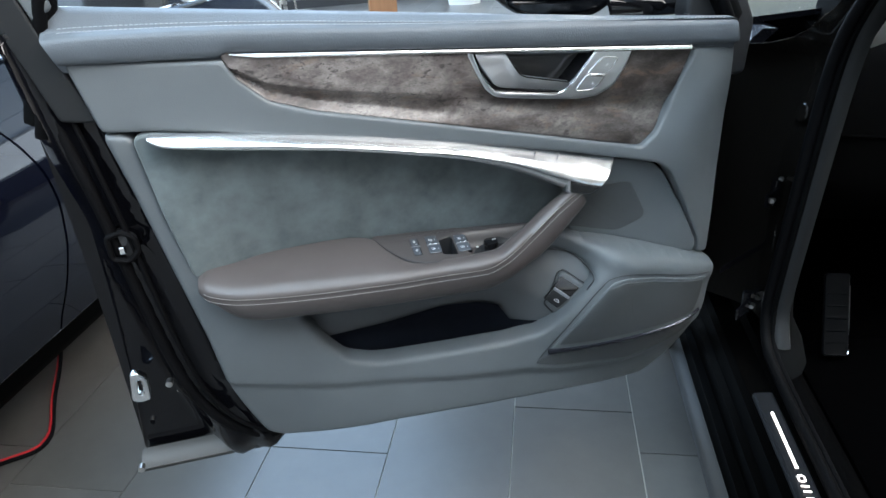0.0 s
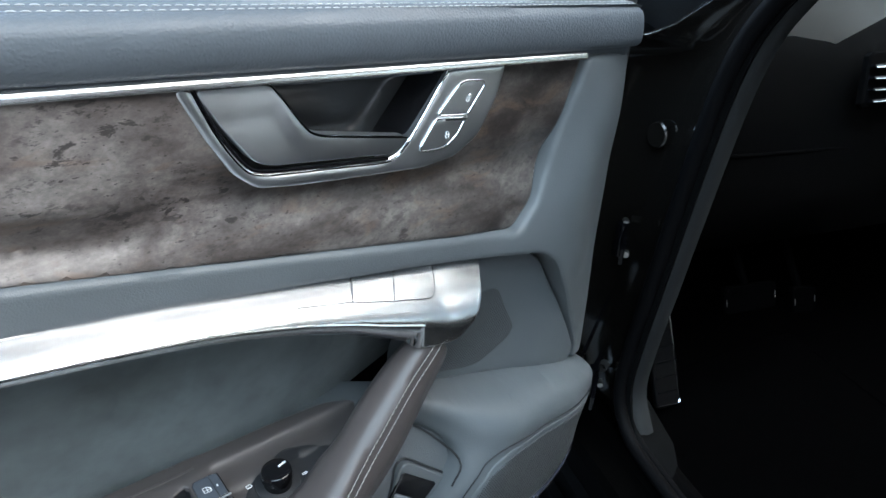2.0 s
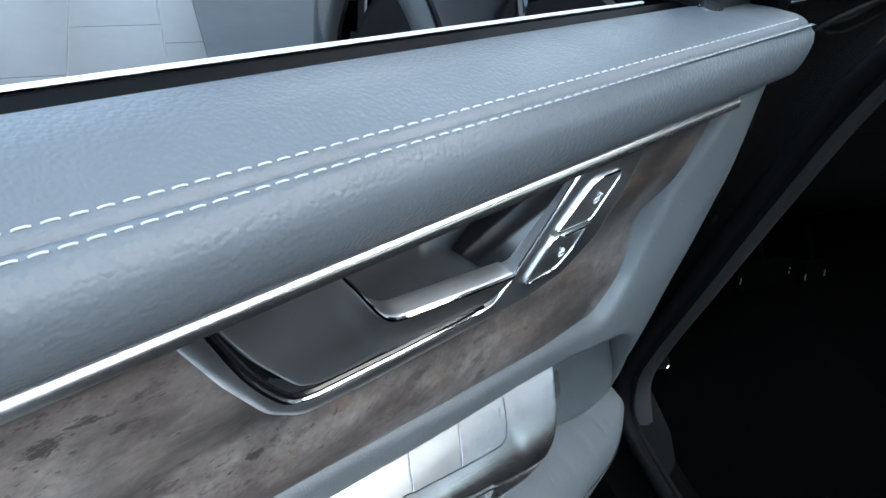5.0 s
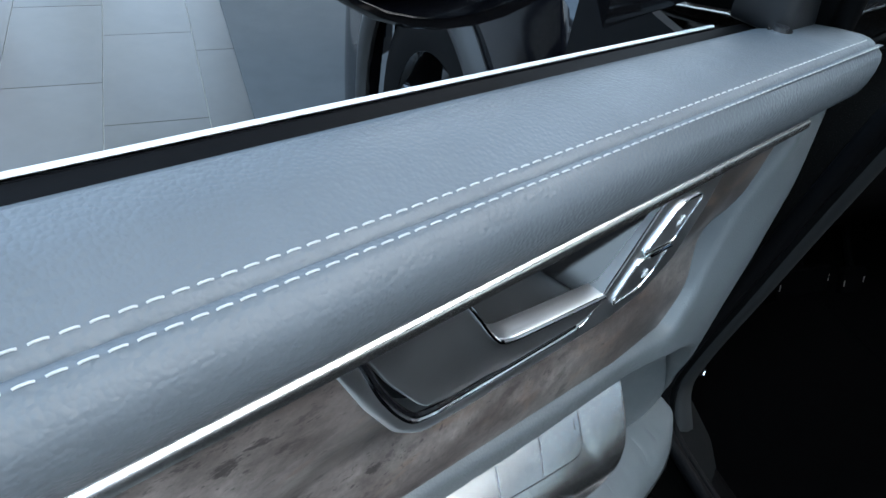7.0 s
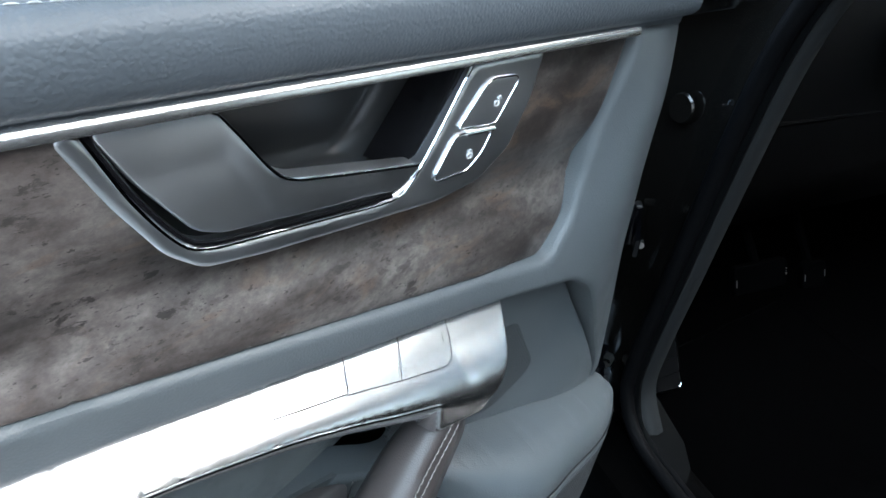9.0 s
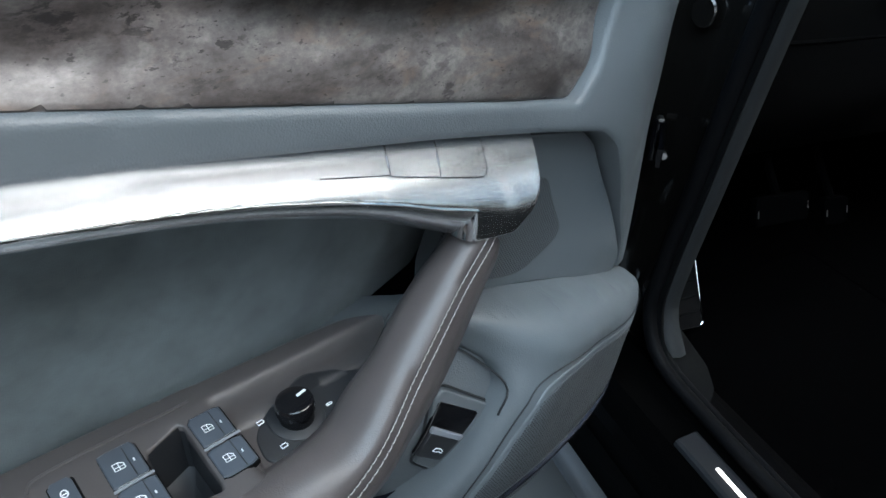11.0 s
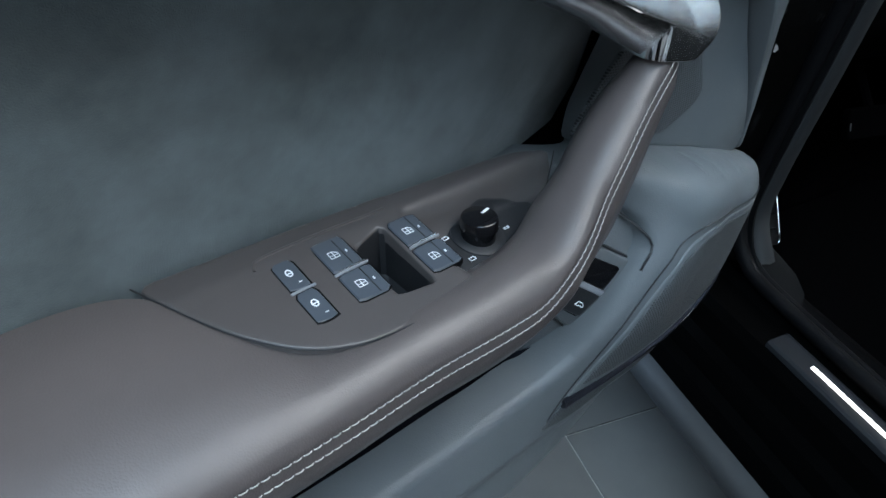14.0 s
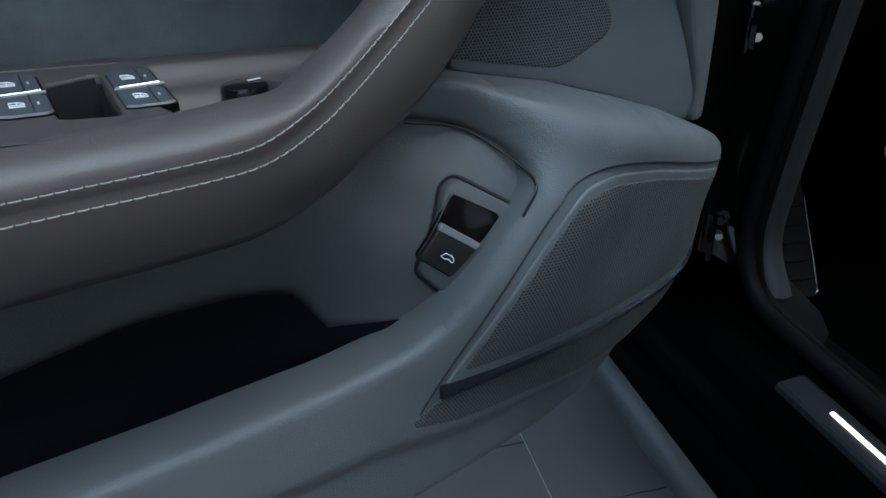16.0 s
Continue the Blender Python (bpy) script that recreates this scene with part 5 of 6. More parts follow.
# latch with its rubber surround, buffer and drain screws
latch_rows = smooth_loop([(-0.884, 0.785), (-0.862, 0.790), (-0.848, 0.780), (-0.846, 0.758), (-0.862, 0.744), (-0.884, 0.750)], 0.003, 0.006)
latch = make("door_latch", tube([(a, 0.018, b) for a, b in latch_rows], 0.0042, 8, closed=True, up=(0, 1, 0)), M_RUBBER, door, "latch opening with rubber surround")
make("latch_plate", sheet(latch_rows, [], lambda x, z: 0.026 + 0 * x, 0.006, 0.006, 0), M_BLACK, latch)
part("latch_claw", box_mesh("latch_claw", (-0.872, 0.012, 0.758), (-0.862, 0.026, 0.770), 0.002), M_BRIGHT, latch, "bright steel claw")
make_b = sheet(smooth_loop([(-0.921, 0.542), (-0.908, 0.543), (-0.896, 0.528), (-0.899, 0.487), (-0.915, 0.484), (-0.929, 0.490)], 0.004, 0.005), [smooth_loop([(-0.911, 0.529), (-0.905, 0.527), (-0.908, 0.500), (-0.914, 0.501)], 0.003, 0.003)], lambda x, z: 0.030 + 0 * x, 0.006, 0.01, 0.003, 0.003)
make("striker_plate", make_b, M_BRIGHT, door, "bright chromed plate on the door edge")
for bx, bz in ((-0.864, 0.515), (-0.948, 0.352)):
    make("screw_head", tube([(bx, 0.022, bz), (bx, 0.034, bz)], 0.0055, 12, up=(0, 0, 1)), M_STEEL, door)
make("lower_flap", slab([[(x, 0.06, 0.345), (x, 0.048, 0.330), (x, 0.055, 0.318), (x, 0.075, 0.312)] for x in np.linspace(-0.955, -0.725, 16)], (0, 0.02, 0.004)), M_SILLGREY, door, "grey-brown lower door cladding", 50)

# window frame, belt seal and lowered pane
belt_rows = []
for x in np.linspace(-0.90, 0.02, 40):
    zb = z_back(x)
    belt_rows.append([(x, 0.0590, zb - 0.006), (x, 0.0608, zb - 0.0035), (x, 0.0640, zb - 0.0028), (x, 0.0692, zb - 0.0022), (x, 0.0698, zb - 0.012)])
make("belt_seal", slab(belt_rows, (0, 0.004, -0.01)), M_RUBBER, door, "black rubber belt seal", 40)
pane = make("window_pane", slab([[(x, 0.0702, z_back(x) - 0.10), (x, 0.0702, z_back(x) - 0.0012)] for x in np.linspace(-0.89, -0.02, 30)], (0, 0.0026, 0)), M_TINT, door, "lowered tinted window pane, its edge above the seal", 40)
make("pane_edge", slab([[(x, 0.0702, z_back(x) - 0.0012), (x, 0.0706, z_back(x) - 0.0004), (x, 0.0722, z_back(x) - 0.0004), (x, 0.0728, z_back(x) - 0.0012)] for x in np.linspace(-0.89, -0.02, 30)], (0, 0, -0.001)), M_GLASSEDGE, pane, "bright ground glass edge", 40)
make("outer_belt_trim", slab([[(x, 0.082, z_back(x) - 0.030), (x, 0.085, z_back(x) - 0.028), (x, 0.091, z_back(x) - 0.030), (x, 0.094, z_back(x) - 0.044)] for x in np.linspace(-0.94, 0.06, 30)], (0, 0.003, -0.012)), M_GLOSS, door, "gloss black outer belt trim", 40)
post = crom([(-0.93, 0.062, 0.945), (-0.905, 0.056, 1.02), (-0.885, 0.048, 1.085), (-0.862, 0.040, 1.16), (-0.82, 0.015, 1.30), (-0.76, -0.02, 1.42), (-0.60, -0.03, 1.455), (-0.35, -0.02, 1.42), (-0.12, 0.01, 1.25), (0.03, 0.035, 1.08), (0.09, 0.045, 0.99)], 80)
make("window_frame", tube(post, 0.021, 10, up=(0, 1, 0), flat=0.8), M_KICK, door, "dark grey window frame", 60)
make("frame_seal", tube(post + np.array([0.0, -0.014, -0.016]), 0.009, 8, up=(0, 1, 0)), M_RUBBER, door, "", 60)
make("rear_frame_cover", sheet(smooth_loop([(-0.965, 1.175), (-0.93, 1.170), (-0.8995, 1.1017), (-0.8915, 1.074), (-0.873, 1.02), (-0.846, 0.945), (-0.896, 0.9505), (-0.915, 1.0127), (-0.932, 1.0655)], 0.006, 0.005), [], lambda x, z: 0.022 + 0.15 * np.clip(-0.87 - x, 0, 1), 0.01, 0.02, 0.004, 0.004), M_POST, door, "dark grey cover of the window post", 50)
make("post_lining", sheet(smooth_loop([(-0.8895, 1.0745), (-0.8655, 1.0885), (-0.867, 1.10), (-0.880, 1.18), (-0.925, 1.18), (-0.8985, 1.1015)], 0.006, 0.003), [], lambda x, z: 0.026 + 0.05 * np.clip(z - 1.08, 0, 1), 0.008, 0.02, 0.004, 0.003), M_GREY, door, "lighter grey lining of the window post", 50)
make("mirror_triangle", sheet(smooth_loop([(0.012, 0.995), (0.022, 1.16), (0.05, 1.14), (0.135, 0.985), (0.13, 0.90), (0.085, 0.90), (0.082, 0.985)], 0.008, 0.01), [], lambda x, z: 0.040 + 0 * x, 0.012, 0.03, 0.008, 0.008), M_BLACK, door, "black mirror triangle cover", 50)

# exterior mirror on the door
mirror = part("exterior_mirror", joined("exterior_mirror", [grid([[(MX, MY, MZ) for MX, MY, MZ in ring_] for ring_ in
    [[(-0.15 + 0.115 * s * math.cos(a), 0.150 + 0.115 * k, 1.062 + 0.070 * s * math.sin(a) * (1 + 0.1 * math.cos(a))) for a in np.linspace(0, 2 * np.pi, 28, endpoint=False)]
     for k, s in ((0.0, 0.97), (0.03, 1.0), (0.3, 1.0), (0.6, 0.92), (0.85, 0.72), (0.97, 0.45), (1.0, 0.1))]], closed_v=True, cap=True)], 40), M_GLOSS, door, "gloss black exterior mirror")
part("mirror_pane", joined("mirror_pane", [grid([[(-0.15 + 0.108 * s * math.cos(a), 0.1485 - e_, 1.062 + 0.060 * s * math.sin(a)) for a in np.linspace(0, 2 * np.pi, 28, endpoint=False)] for s, e_ in ((1, 0.0), (0.98, 0.001), (0.02, 0.0012))], closed_v=True, cap=True)], 40), M_MIRROR, mirror, "mirror pane")
make("mirror_foot", slab([[(-0.08 + 0.12 * k, 0.11 + 0.06 * j, 1.012 + 0.05 * (1 - k) * j + 0.012 * math.sin(3.14 * j)) for j in np.linspace(0, 1, 6)] for k in np.linspace(0, 1, 8)], (0, 0.0, -0.018)), M_GLOSS, mirror, "", 50)

# ---- the car that the door belongs to: own axes, x to the cabin, y to the nose ----
TURN = Matrix.Rotation(radians(-21.5), 4, "Z")
CAR_AXES = TURN @ Matrix.Translation((0.015, 0.28, 0.0))
car = thing("car", CAR_AXES, "black estate car with its front door open and dark cabin", "car", local=True)


def along(profile, ys):
    """Loft a profile (x, z) along the car."""
    return [[(x, y, z) for x, z in profile] for y in ys]


ys_sill = np.linspace(-2.3, 0.12, 20)
make("rocker_panel", slab(along([(0.100, 0.120), (0.088, 0.142), (0.089, 0.158), (0.096, 0.170), (0.112, 0.174)], ys_sill), (0.02, 0, 0.0)), M_ROCKER, car, "dark grey rocker cladding", 50)
make("sill", slab(along([(0.112, 0.172), (0.118, 0.205), (0.134, 0.212), (0.138, 0.245), (0.150, 0.256), (0.156, 0.290), (0.166, 0.302), (0.212, 0.304), (0.222, 0.318), (0.236, 0.316), (0.262, 0.290), (0.275, 0.20)], ys_sill), (0.01, 0, -0.02)), M_SILL, car, "black painted door sill", 25)
plate = make("sill_plate", slab(along([(0.168, 0.303), (0.169, 0.3095), (0.173, 0.3120), (0.200, 0.3145), (0.204, 0.3130), (0.205, 0.304)], np.r_[-0.285, -0.291, np.linspace(-0.30, -0.98, 12)][::-1]), (0, 0, -0.002)), M_PLATE, car, "dark metal sill plate with lit strip", 25)
make("lit_strip", slab(along([(0.1845, 0.3145), (0.185, 0.3155), (0.1885, 0.3160), (0.189, 0.3148)], np.linspace(-0.478, -0.342, 6)), (0, 0, -0.001)), M_LIT, plate, "white lit strip")
# model lettering as plain lit shapes
yy = -0.492
for w_, kind_ in ((0.016, "o"), (0.005, "l"), (0.005, "l"), (0.010, "r"), (0.016, "o"), (0.016, "o"), (0.016, "o")):
    lp = [(0.180, yy), (0.180, yy - w_), (0.193, yy - w_), (0.193, yy)]
    if kind_ == "o":
        sh = tube([(a, b, 0.3155) for a, b in smooth_loop([(0.1815, yy - 0.0015), (0.1815, yy - w_ + 0.0015), (0.1915, yy - w_ + 0.0015), (0.1915, yy - 0.0015)], 0.002, 0.004)], 0.0012, 5, closed=True)
    else:
        sh = tube([(0.1805, yy - w_ / 2, 0.3155), (0.1925, yy - w_ / 2, 0.3155)], 0.0014, 5)
    part("sill_mark", joined("sill_mark", [sh]), M_LIT, plate)
    yy -= w_ + 0.006

# door opening seal, front jamb and trim behind it
SEAL = [(-0.315, 1.10), (-0.268, 1.035), (-0.235, 0.994), (-0.208, 0.950), (-0.188, 0.88), (-0.170, 0.76), (-0.150, 0.60), (-0.134, 0.47), (-0.133, 0.395), (-0.168, 0.342), (-0.25, 0.326), (-0.6, 0.322), (-1.4, 0.322), (-2.3, 0.322)]
seal_yz = crom(SEAL, 140)
make("opening_seal", tube([(0.222 + 0.02 * max(0, z - 0.9), y, z) for y, z in seal_yz], 0.0105, 10, up=(1, 0, 0)), M_RUBBER, car, "black rubber door opening seal", 60)
make("seal_lip", tube([(0.236 + 0.02 * max(0, z - 0.9), y - 0.002, z + 0.002) for y, z in seal_yz], 0.005, 8, up=(1, 0, 0)), M_RUBBER, car, "", 60)
jamb_rows = []
for y0, z in crom([q for q in SEAL[:10]], 50):
    f = 0.004 * math.sin(z * 16)
    w = float(np.interp(z, [0.885, 0.905, 0.925, 0.95, 1.0, 1.1], [1.0, 0.85, 0.40, 0.25, 0.12, 0.10]))
    jamb_rows.append([(0.222, y0 + 0.004, z), (0.224, y0 + 0.018, z)] + [(0.236 + (x - 0.236) * w, y0 + 0.030 + (yo - 0.030) * w, z) for x, yo in
                     ((0.236, 0.030), (0.241 + f, 0.052), (0.240 + f, 0.080), (0.236 + f, 0.105), (0.227, 0.135), (0.205, 0.165), (0.155, 0.205), (0.085, 0.26))])
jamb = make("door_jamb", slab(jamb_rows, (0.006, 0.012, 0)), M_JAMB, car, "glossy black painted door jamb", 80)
plug_c = np.array([0.232, -0.088, 0.803])
pn = np.array([-0.97, -0.24, 0.0])
pu = np.array([0.24, -0.97, 0.0])
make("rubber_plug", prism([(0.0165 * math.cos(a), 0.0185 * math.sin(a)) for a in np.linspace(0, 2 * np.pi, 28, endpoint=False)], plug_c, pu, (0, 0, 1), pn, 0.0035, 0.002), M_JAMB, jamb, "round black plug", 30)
# hinges and check strap between jamb and door
for hx_, hy_, hz_ in ((0.252, -0.040, 0.638), (0.225, -0.070, 0.400)):
    hinge = part("door_hinge", joined("door_hinge", [tube([(hx_ - 0.035, hy_ - 0.03, hz_ - 0.026), (hx_ - 0.035, hy_ - 0.03, hz_ + 0.026)], 0.0085, 14, up=(0, 1, 0)),
                                                    prism([(-0.02, -0.016), (0.025, -0.016), (0.025, 0.016), (-0.02, 0.016)], (hx_ - 0.01, hy_ - 0.01, hz_), (0.75, 0.66, 0), (0, 0, 1), (-0.66, 0.75, 0), 0.008, 0.001),
                                                    prism([(0.0, -0.012), (0.06, -0.012), (0.06, 0.012), (0.0, 0.012)], (hx_ - 0.03, hy_ - 0.03, hz_), (-0.62, -0.78, 0), (0, 0, 1), (0.78, -0.62, 0), 0.006, 0.001)]), M_PAINT, car, "black door hinge with bare steel bolt")
    make("hinge_bolt", tube([(hx_ + 0.004, hy_ - 0.006, hz_ + 0.006), (hx_ - 0.010, hy_ - 0.016, hz_ + 0.006)], 0.008, 6, up=(0, 0, 1)), M_STEEL, hinge, "bare steel bolt")
for bx_, by_b, bz_b in ((0.205, -0.102, 0.636), (0.203, -0.104, 0.398), (0.228, -0.060, 0.662)):
    make("hinge_screw", tube([(bx_, by_b, bz_b), (bx_ - 0.006, by_b - 0.010, bz_b)], 0.005, 6, up=(0, 0, 1)), M_STEEL, jamb, "bright hinge screw")
make("check_strap", slab([[(0.235 - 0.13 * k, -0.05 - 0.13 * k, 0.520 + 0.006 * j) for j in (-1, -0.6, 0.6, 1)] for k in np.linspace(0, 1, 8)], (0.004, 0.008, 0)), M_PAINT, jamb, "", 40)

kick_rows = []
for y0, z in crom(SEAL[:11], 50):
    kick_rows.append([(0.232, y0 - 0.014, z), (0.248, y0 - 0.006, z), (0.268, y0 + 0.010, z), (0.290, y0 + 0.05, z), (0.310, y0 + 0.14, z), (0.33, y0 + 0.40, z)])
make("seal_trim", slab([[(0.233 + 0.02 * max(0, z - 0.9), y0 - 0.004, z), (0.240, y0 - 0.013, z), (0.250, y0 - 0.017, z), (0.262, y0 - 0.014, z), (0.266, y0 - 0.004, z)] for y0, z in crom(SEAL[:10], 60)], (0, 0.006, 0)), M_POST, car, "dark grey trim band beside the seal", 50)
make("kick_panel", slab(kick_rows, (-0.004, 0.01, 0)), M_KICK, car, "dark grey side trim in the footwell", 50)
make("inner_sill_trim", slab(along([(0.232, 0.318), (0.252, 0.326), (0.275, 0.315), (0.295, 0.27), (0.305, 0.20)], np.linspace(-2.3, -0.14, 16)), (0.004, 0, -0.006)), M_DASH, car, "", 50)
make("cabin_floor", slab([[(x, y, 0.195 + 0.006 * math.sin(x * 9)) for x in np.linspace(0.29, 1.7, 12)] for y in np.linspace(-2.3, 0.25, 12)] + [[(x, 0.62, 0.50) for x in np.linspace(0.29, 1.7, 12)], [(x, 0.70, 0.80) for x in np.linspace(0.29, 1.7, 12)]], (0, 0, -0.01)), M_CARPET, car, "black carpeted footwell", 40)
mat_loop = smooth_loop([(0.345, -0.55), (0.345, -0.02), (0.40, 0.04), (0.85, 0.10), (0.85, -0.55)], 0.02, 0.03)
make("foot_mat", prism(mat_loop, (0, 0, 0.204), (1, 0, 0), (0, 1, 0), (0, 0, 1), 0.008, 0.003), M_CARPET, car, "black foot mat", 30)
make("mat_edge", tube([(a, b, 0.212) for a, b in mat_loop], 0.0030, 6, closed=True), M_CARPET, car)
# footrest with bright frame
fr_o, fr_u, fr_v = np.array([0.392, -0.038, 0.224]), np.array([1.0, 0.0, 0.0]), np.array([0.06, 0.55, 0.83])
fr_n = np.cross(fr_u, fr_v)
rest = make("footrest", prism(smooth_loop([(0, 0), (0.055, 0), (0.055, 0.19), (0, 0.19)], 0.01, 0.008), fr_o, fr_u, fr_v, fr_n, 0.01, 0.002), M_RUBBER, car, "black footrest with bright frame", 30)
make("bright_frame", tube([fr_o + fr_u * a + fr_v * b + fr_n * 0.0105 for a, b in crom([(0.0, 0.004), (0.03, 0.003), (0.050, 0.004), (0.052, 0.03), (0.052, 0.10), (0.052, 0.18)], 30)], 0.0017, 6), M_BRIGHT, rest, "bright metal frame")
for k in range(5):
    make("rubber_rib", tube([fr_o + fr_u * a + fr_v * (0.03 + 0.028 * k) + fr_n * 0.011 for a in (0.006, 0.045)], 0.0022, 6), M_KICK, rest)
for px_, wd, pz_ in ((0.475, 0.115, 0.435), (0.64, 0.055, 0.405)):
    pad = make("pedal", prism(smooth_loop([(0, 0), (wd, -0.004), (wd, 0.045), (0, 0.05)], 0.008, 0.008), (px_, -0.05, pz_), (1, 0, 0), (0, 0.35, 0.93), (0, -0.93, 0.35), 0.012, 0.002), M_CARPET, car, "black pedal with bright edges", 30)
    for ex in (0.004, wd - 0.004):
        make("pedal_edge", tube([(px_ + ex, -0.0615 + 0.35 * b, pz_ + 0.004 + 0.93 * b) for b in (0.016, 0.022, 0.028)], 0.0009, 6), M_STEEL, pad, "bright pedal edge")
    make("pedal_arm", tube(crom([(px_ + wd / 2, -0.04, pz_ + 0.03), (px_ + wd / 2, 0.02, pz_ + 0.10), (px_ + wd / 2, 0.10, pz_ + 0.22)], 12), 0.008, 8), M_CARPET, pad)
# dash end, pillar trim and screen
dash_rows = []
for x in np.linspace(0.30, 1.75, 24):
    b = 0.02 * math.sin((x - 0.3) * 2)
    dash_rows.append([(x, 0.40, 0.45), (x, 0.15, 0.50), (x, -0.02 - b, 0.56), (x, -0.06 - b, 0.66), (x, -0.03 - b, 0.78), (x, 0.0 - b, 0.86), (x, 0.05, 0.905), (x, 0.20, 0.925), (x, 0.70, 0.93)])
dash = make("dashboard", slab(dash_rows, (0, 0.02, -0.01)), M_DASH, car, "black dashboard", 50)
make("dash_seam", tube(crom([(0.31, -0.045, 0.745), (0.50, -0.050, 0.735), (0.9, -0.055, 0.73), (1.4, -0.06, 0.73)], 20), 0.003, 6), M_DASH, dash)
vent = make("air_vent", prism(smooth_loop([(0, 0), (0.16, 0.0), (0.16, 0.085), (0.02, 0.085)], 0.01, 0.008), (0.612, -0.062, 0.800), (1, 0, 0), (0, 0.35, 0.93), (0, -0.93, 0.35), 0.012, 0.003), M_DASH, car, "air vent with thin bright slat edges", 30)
for k in range(4):
    make("vent_slat", prism([(0.012, 0), (0.15, 0), (0.15, 0.004), (0.012, 0.004)], (0.612, -0.068 + 0.0048 * k, 0.812 + 0.0165 * k), (1, 0, 0), (0, 0.35, 0.93), (0, -0.93, 0.35), 0.012, 0.001), M_GLOSS, vent)
    make("slat_edge", tube([(0.612 + a, -0.0800 + 0.0048 * k, 0.8165 + 0.0165 * k) for a in (0.012, 0.15)], 0.0012, 6), M_BRIGHT, vent, "bright slat edge")
make("dash_chrome_edge", tube(crom([(0.689, -0.072, 0.757), (0.705, -0.078, 0.715), (0.740, -0.078, 0.665), (0.786, -0.078, 0.612)], 20), 0.004, 8), M_BRIGHT, dash, "curved bright edge of the display hood")
make("pillar_trim", slab([[(0.286 + 0.075 * j + 0.02 * k, -0.155 - 0.050 * j - (0.36 + 0.22 * j) * k, 0.929 + 0.012 * j + 0.012 * math.sin(3.14 * j) + 0.46 * k) for j in np.linspace(0, 1, 8)] for k in np.linspace(0, 1, 14)], (0.012, 0.012, -0.004)), M_HEADLINER, car, "pale grey windscreen pillar trim", 50)
make("grab_trim", tube(crom([(0.34, -0.34, 1.10), (0.345, -0.30, 1.05), (0.36, -0.22, 0.995), (0.375, -0.14, 0.955)], 16), 0.012, 8), M_HEADLINER, car)
make("headliner", slab([[(x, y, 1.39 + 0.03 * math.sin((x - 0.25) * 2.1)) for x in np.linspace(0.28, 1.75, 12)] for y in np.linspace(-2.3, -0.70, 10)], (0, 0, 0.01)), M_HEADLINER, car, "", 50)

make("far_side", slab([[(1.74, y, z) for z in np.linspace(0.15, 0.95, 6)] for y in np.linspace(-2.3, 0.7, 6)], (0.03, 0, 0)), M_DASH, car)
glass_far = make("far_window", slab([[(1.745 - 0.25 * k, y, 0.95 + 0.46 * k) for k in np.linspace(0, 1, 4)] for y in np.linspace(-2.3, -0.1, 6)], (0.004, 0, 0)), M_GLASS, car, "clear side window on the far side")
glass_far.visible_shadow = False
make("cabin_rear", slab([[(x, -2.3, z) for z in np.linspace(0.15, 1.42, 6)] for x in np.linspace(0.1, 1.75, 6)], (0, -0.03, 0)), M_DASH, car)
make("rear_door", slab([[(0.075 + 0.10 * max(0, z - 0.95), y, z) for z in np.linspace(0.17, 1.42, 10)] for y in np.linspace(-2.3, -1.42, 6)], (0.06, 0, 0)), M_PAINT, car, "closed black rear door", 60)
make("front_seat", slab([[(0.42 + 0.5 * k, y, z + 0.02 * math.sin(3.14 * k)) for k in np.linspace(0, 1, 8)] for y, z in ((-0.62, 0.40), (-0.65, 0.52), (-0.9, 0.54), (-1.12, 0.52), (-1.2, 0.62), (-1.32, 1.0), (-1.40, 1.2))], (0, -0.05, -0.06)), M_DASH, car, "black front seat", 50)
# outside: pillar, roof, fender, bonnet, screen and front wheel
make("windscreen_pillar", slab([[(0.170 + 0.075 * w - 0.01 * k, -0.235 - 0.46 * k + 0.02 * w, 1.085 + 0.34 * k + 0.02 * math.sin(w * 3)) for w in np.linspace(0, 1, 7)] for k in np.linspace(0, 1, 12)], (0.01, 0.02, -0.012)), M_PAINT, car, "black painted windscreen pillar", 50)
make("roof", slab([[(0.20 + 1.40 * k, y, 1.425 + 0.045 * math.sin(3.14 * k) - 0.02 * abs(y + 1.5)) for k in np.linspace(0, 1, 12)] for y in np.linspace(-2.3, -0.70, 8)], (0, 0, 0.012)), M_PAINT, car, "", 50)
make("windscreen", slab([[(0.22 + 1.36 * k, 0.20 - 0.90 * j, 0.965 + 0.46 * j + 0.03 * math.sin(3.14 * k)) for k in np.linspace(0, 1, 10)] for j in np.linspace(0, 1, 8)], (0, 0.003, 0.004)), M_GLASS, car, "clear windscreen", 60).visible_shadow = False
fend = []
for y in np.linspace(0.06, 1.42, 40):
    dy = abs(y - 0.50)
    base = 0.16 if dy > 0.39 else 0.34 + math.sqrt(max(0, 0.39 ** 2 - dy ** 2))
    nose = max(0, (y - 1.05) / 0.4) ** 2 * 0.25
    fend.append([(0.055 + nose + 0.045 * (1 - math.sin(1.2 + 1.6 * t)) + 0.10 * max(0, t - 0.85) / 0.15, y, base + (0.93 - 0.05 * y - base) * t) for t in np.linspace(0, 1, 14)])
make("front_fender", slab(fend, (0.03, 0, 0)), M_PAINT, car, "glossy black front fender", 50)
arch_path = [(0.052, 0.50 + 0.40 * math.cos(a), 0.34 + 0.40 * math.sin(a)) for a in np.linspace(-0.35, math.pi + 0.35, 40)]
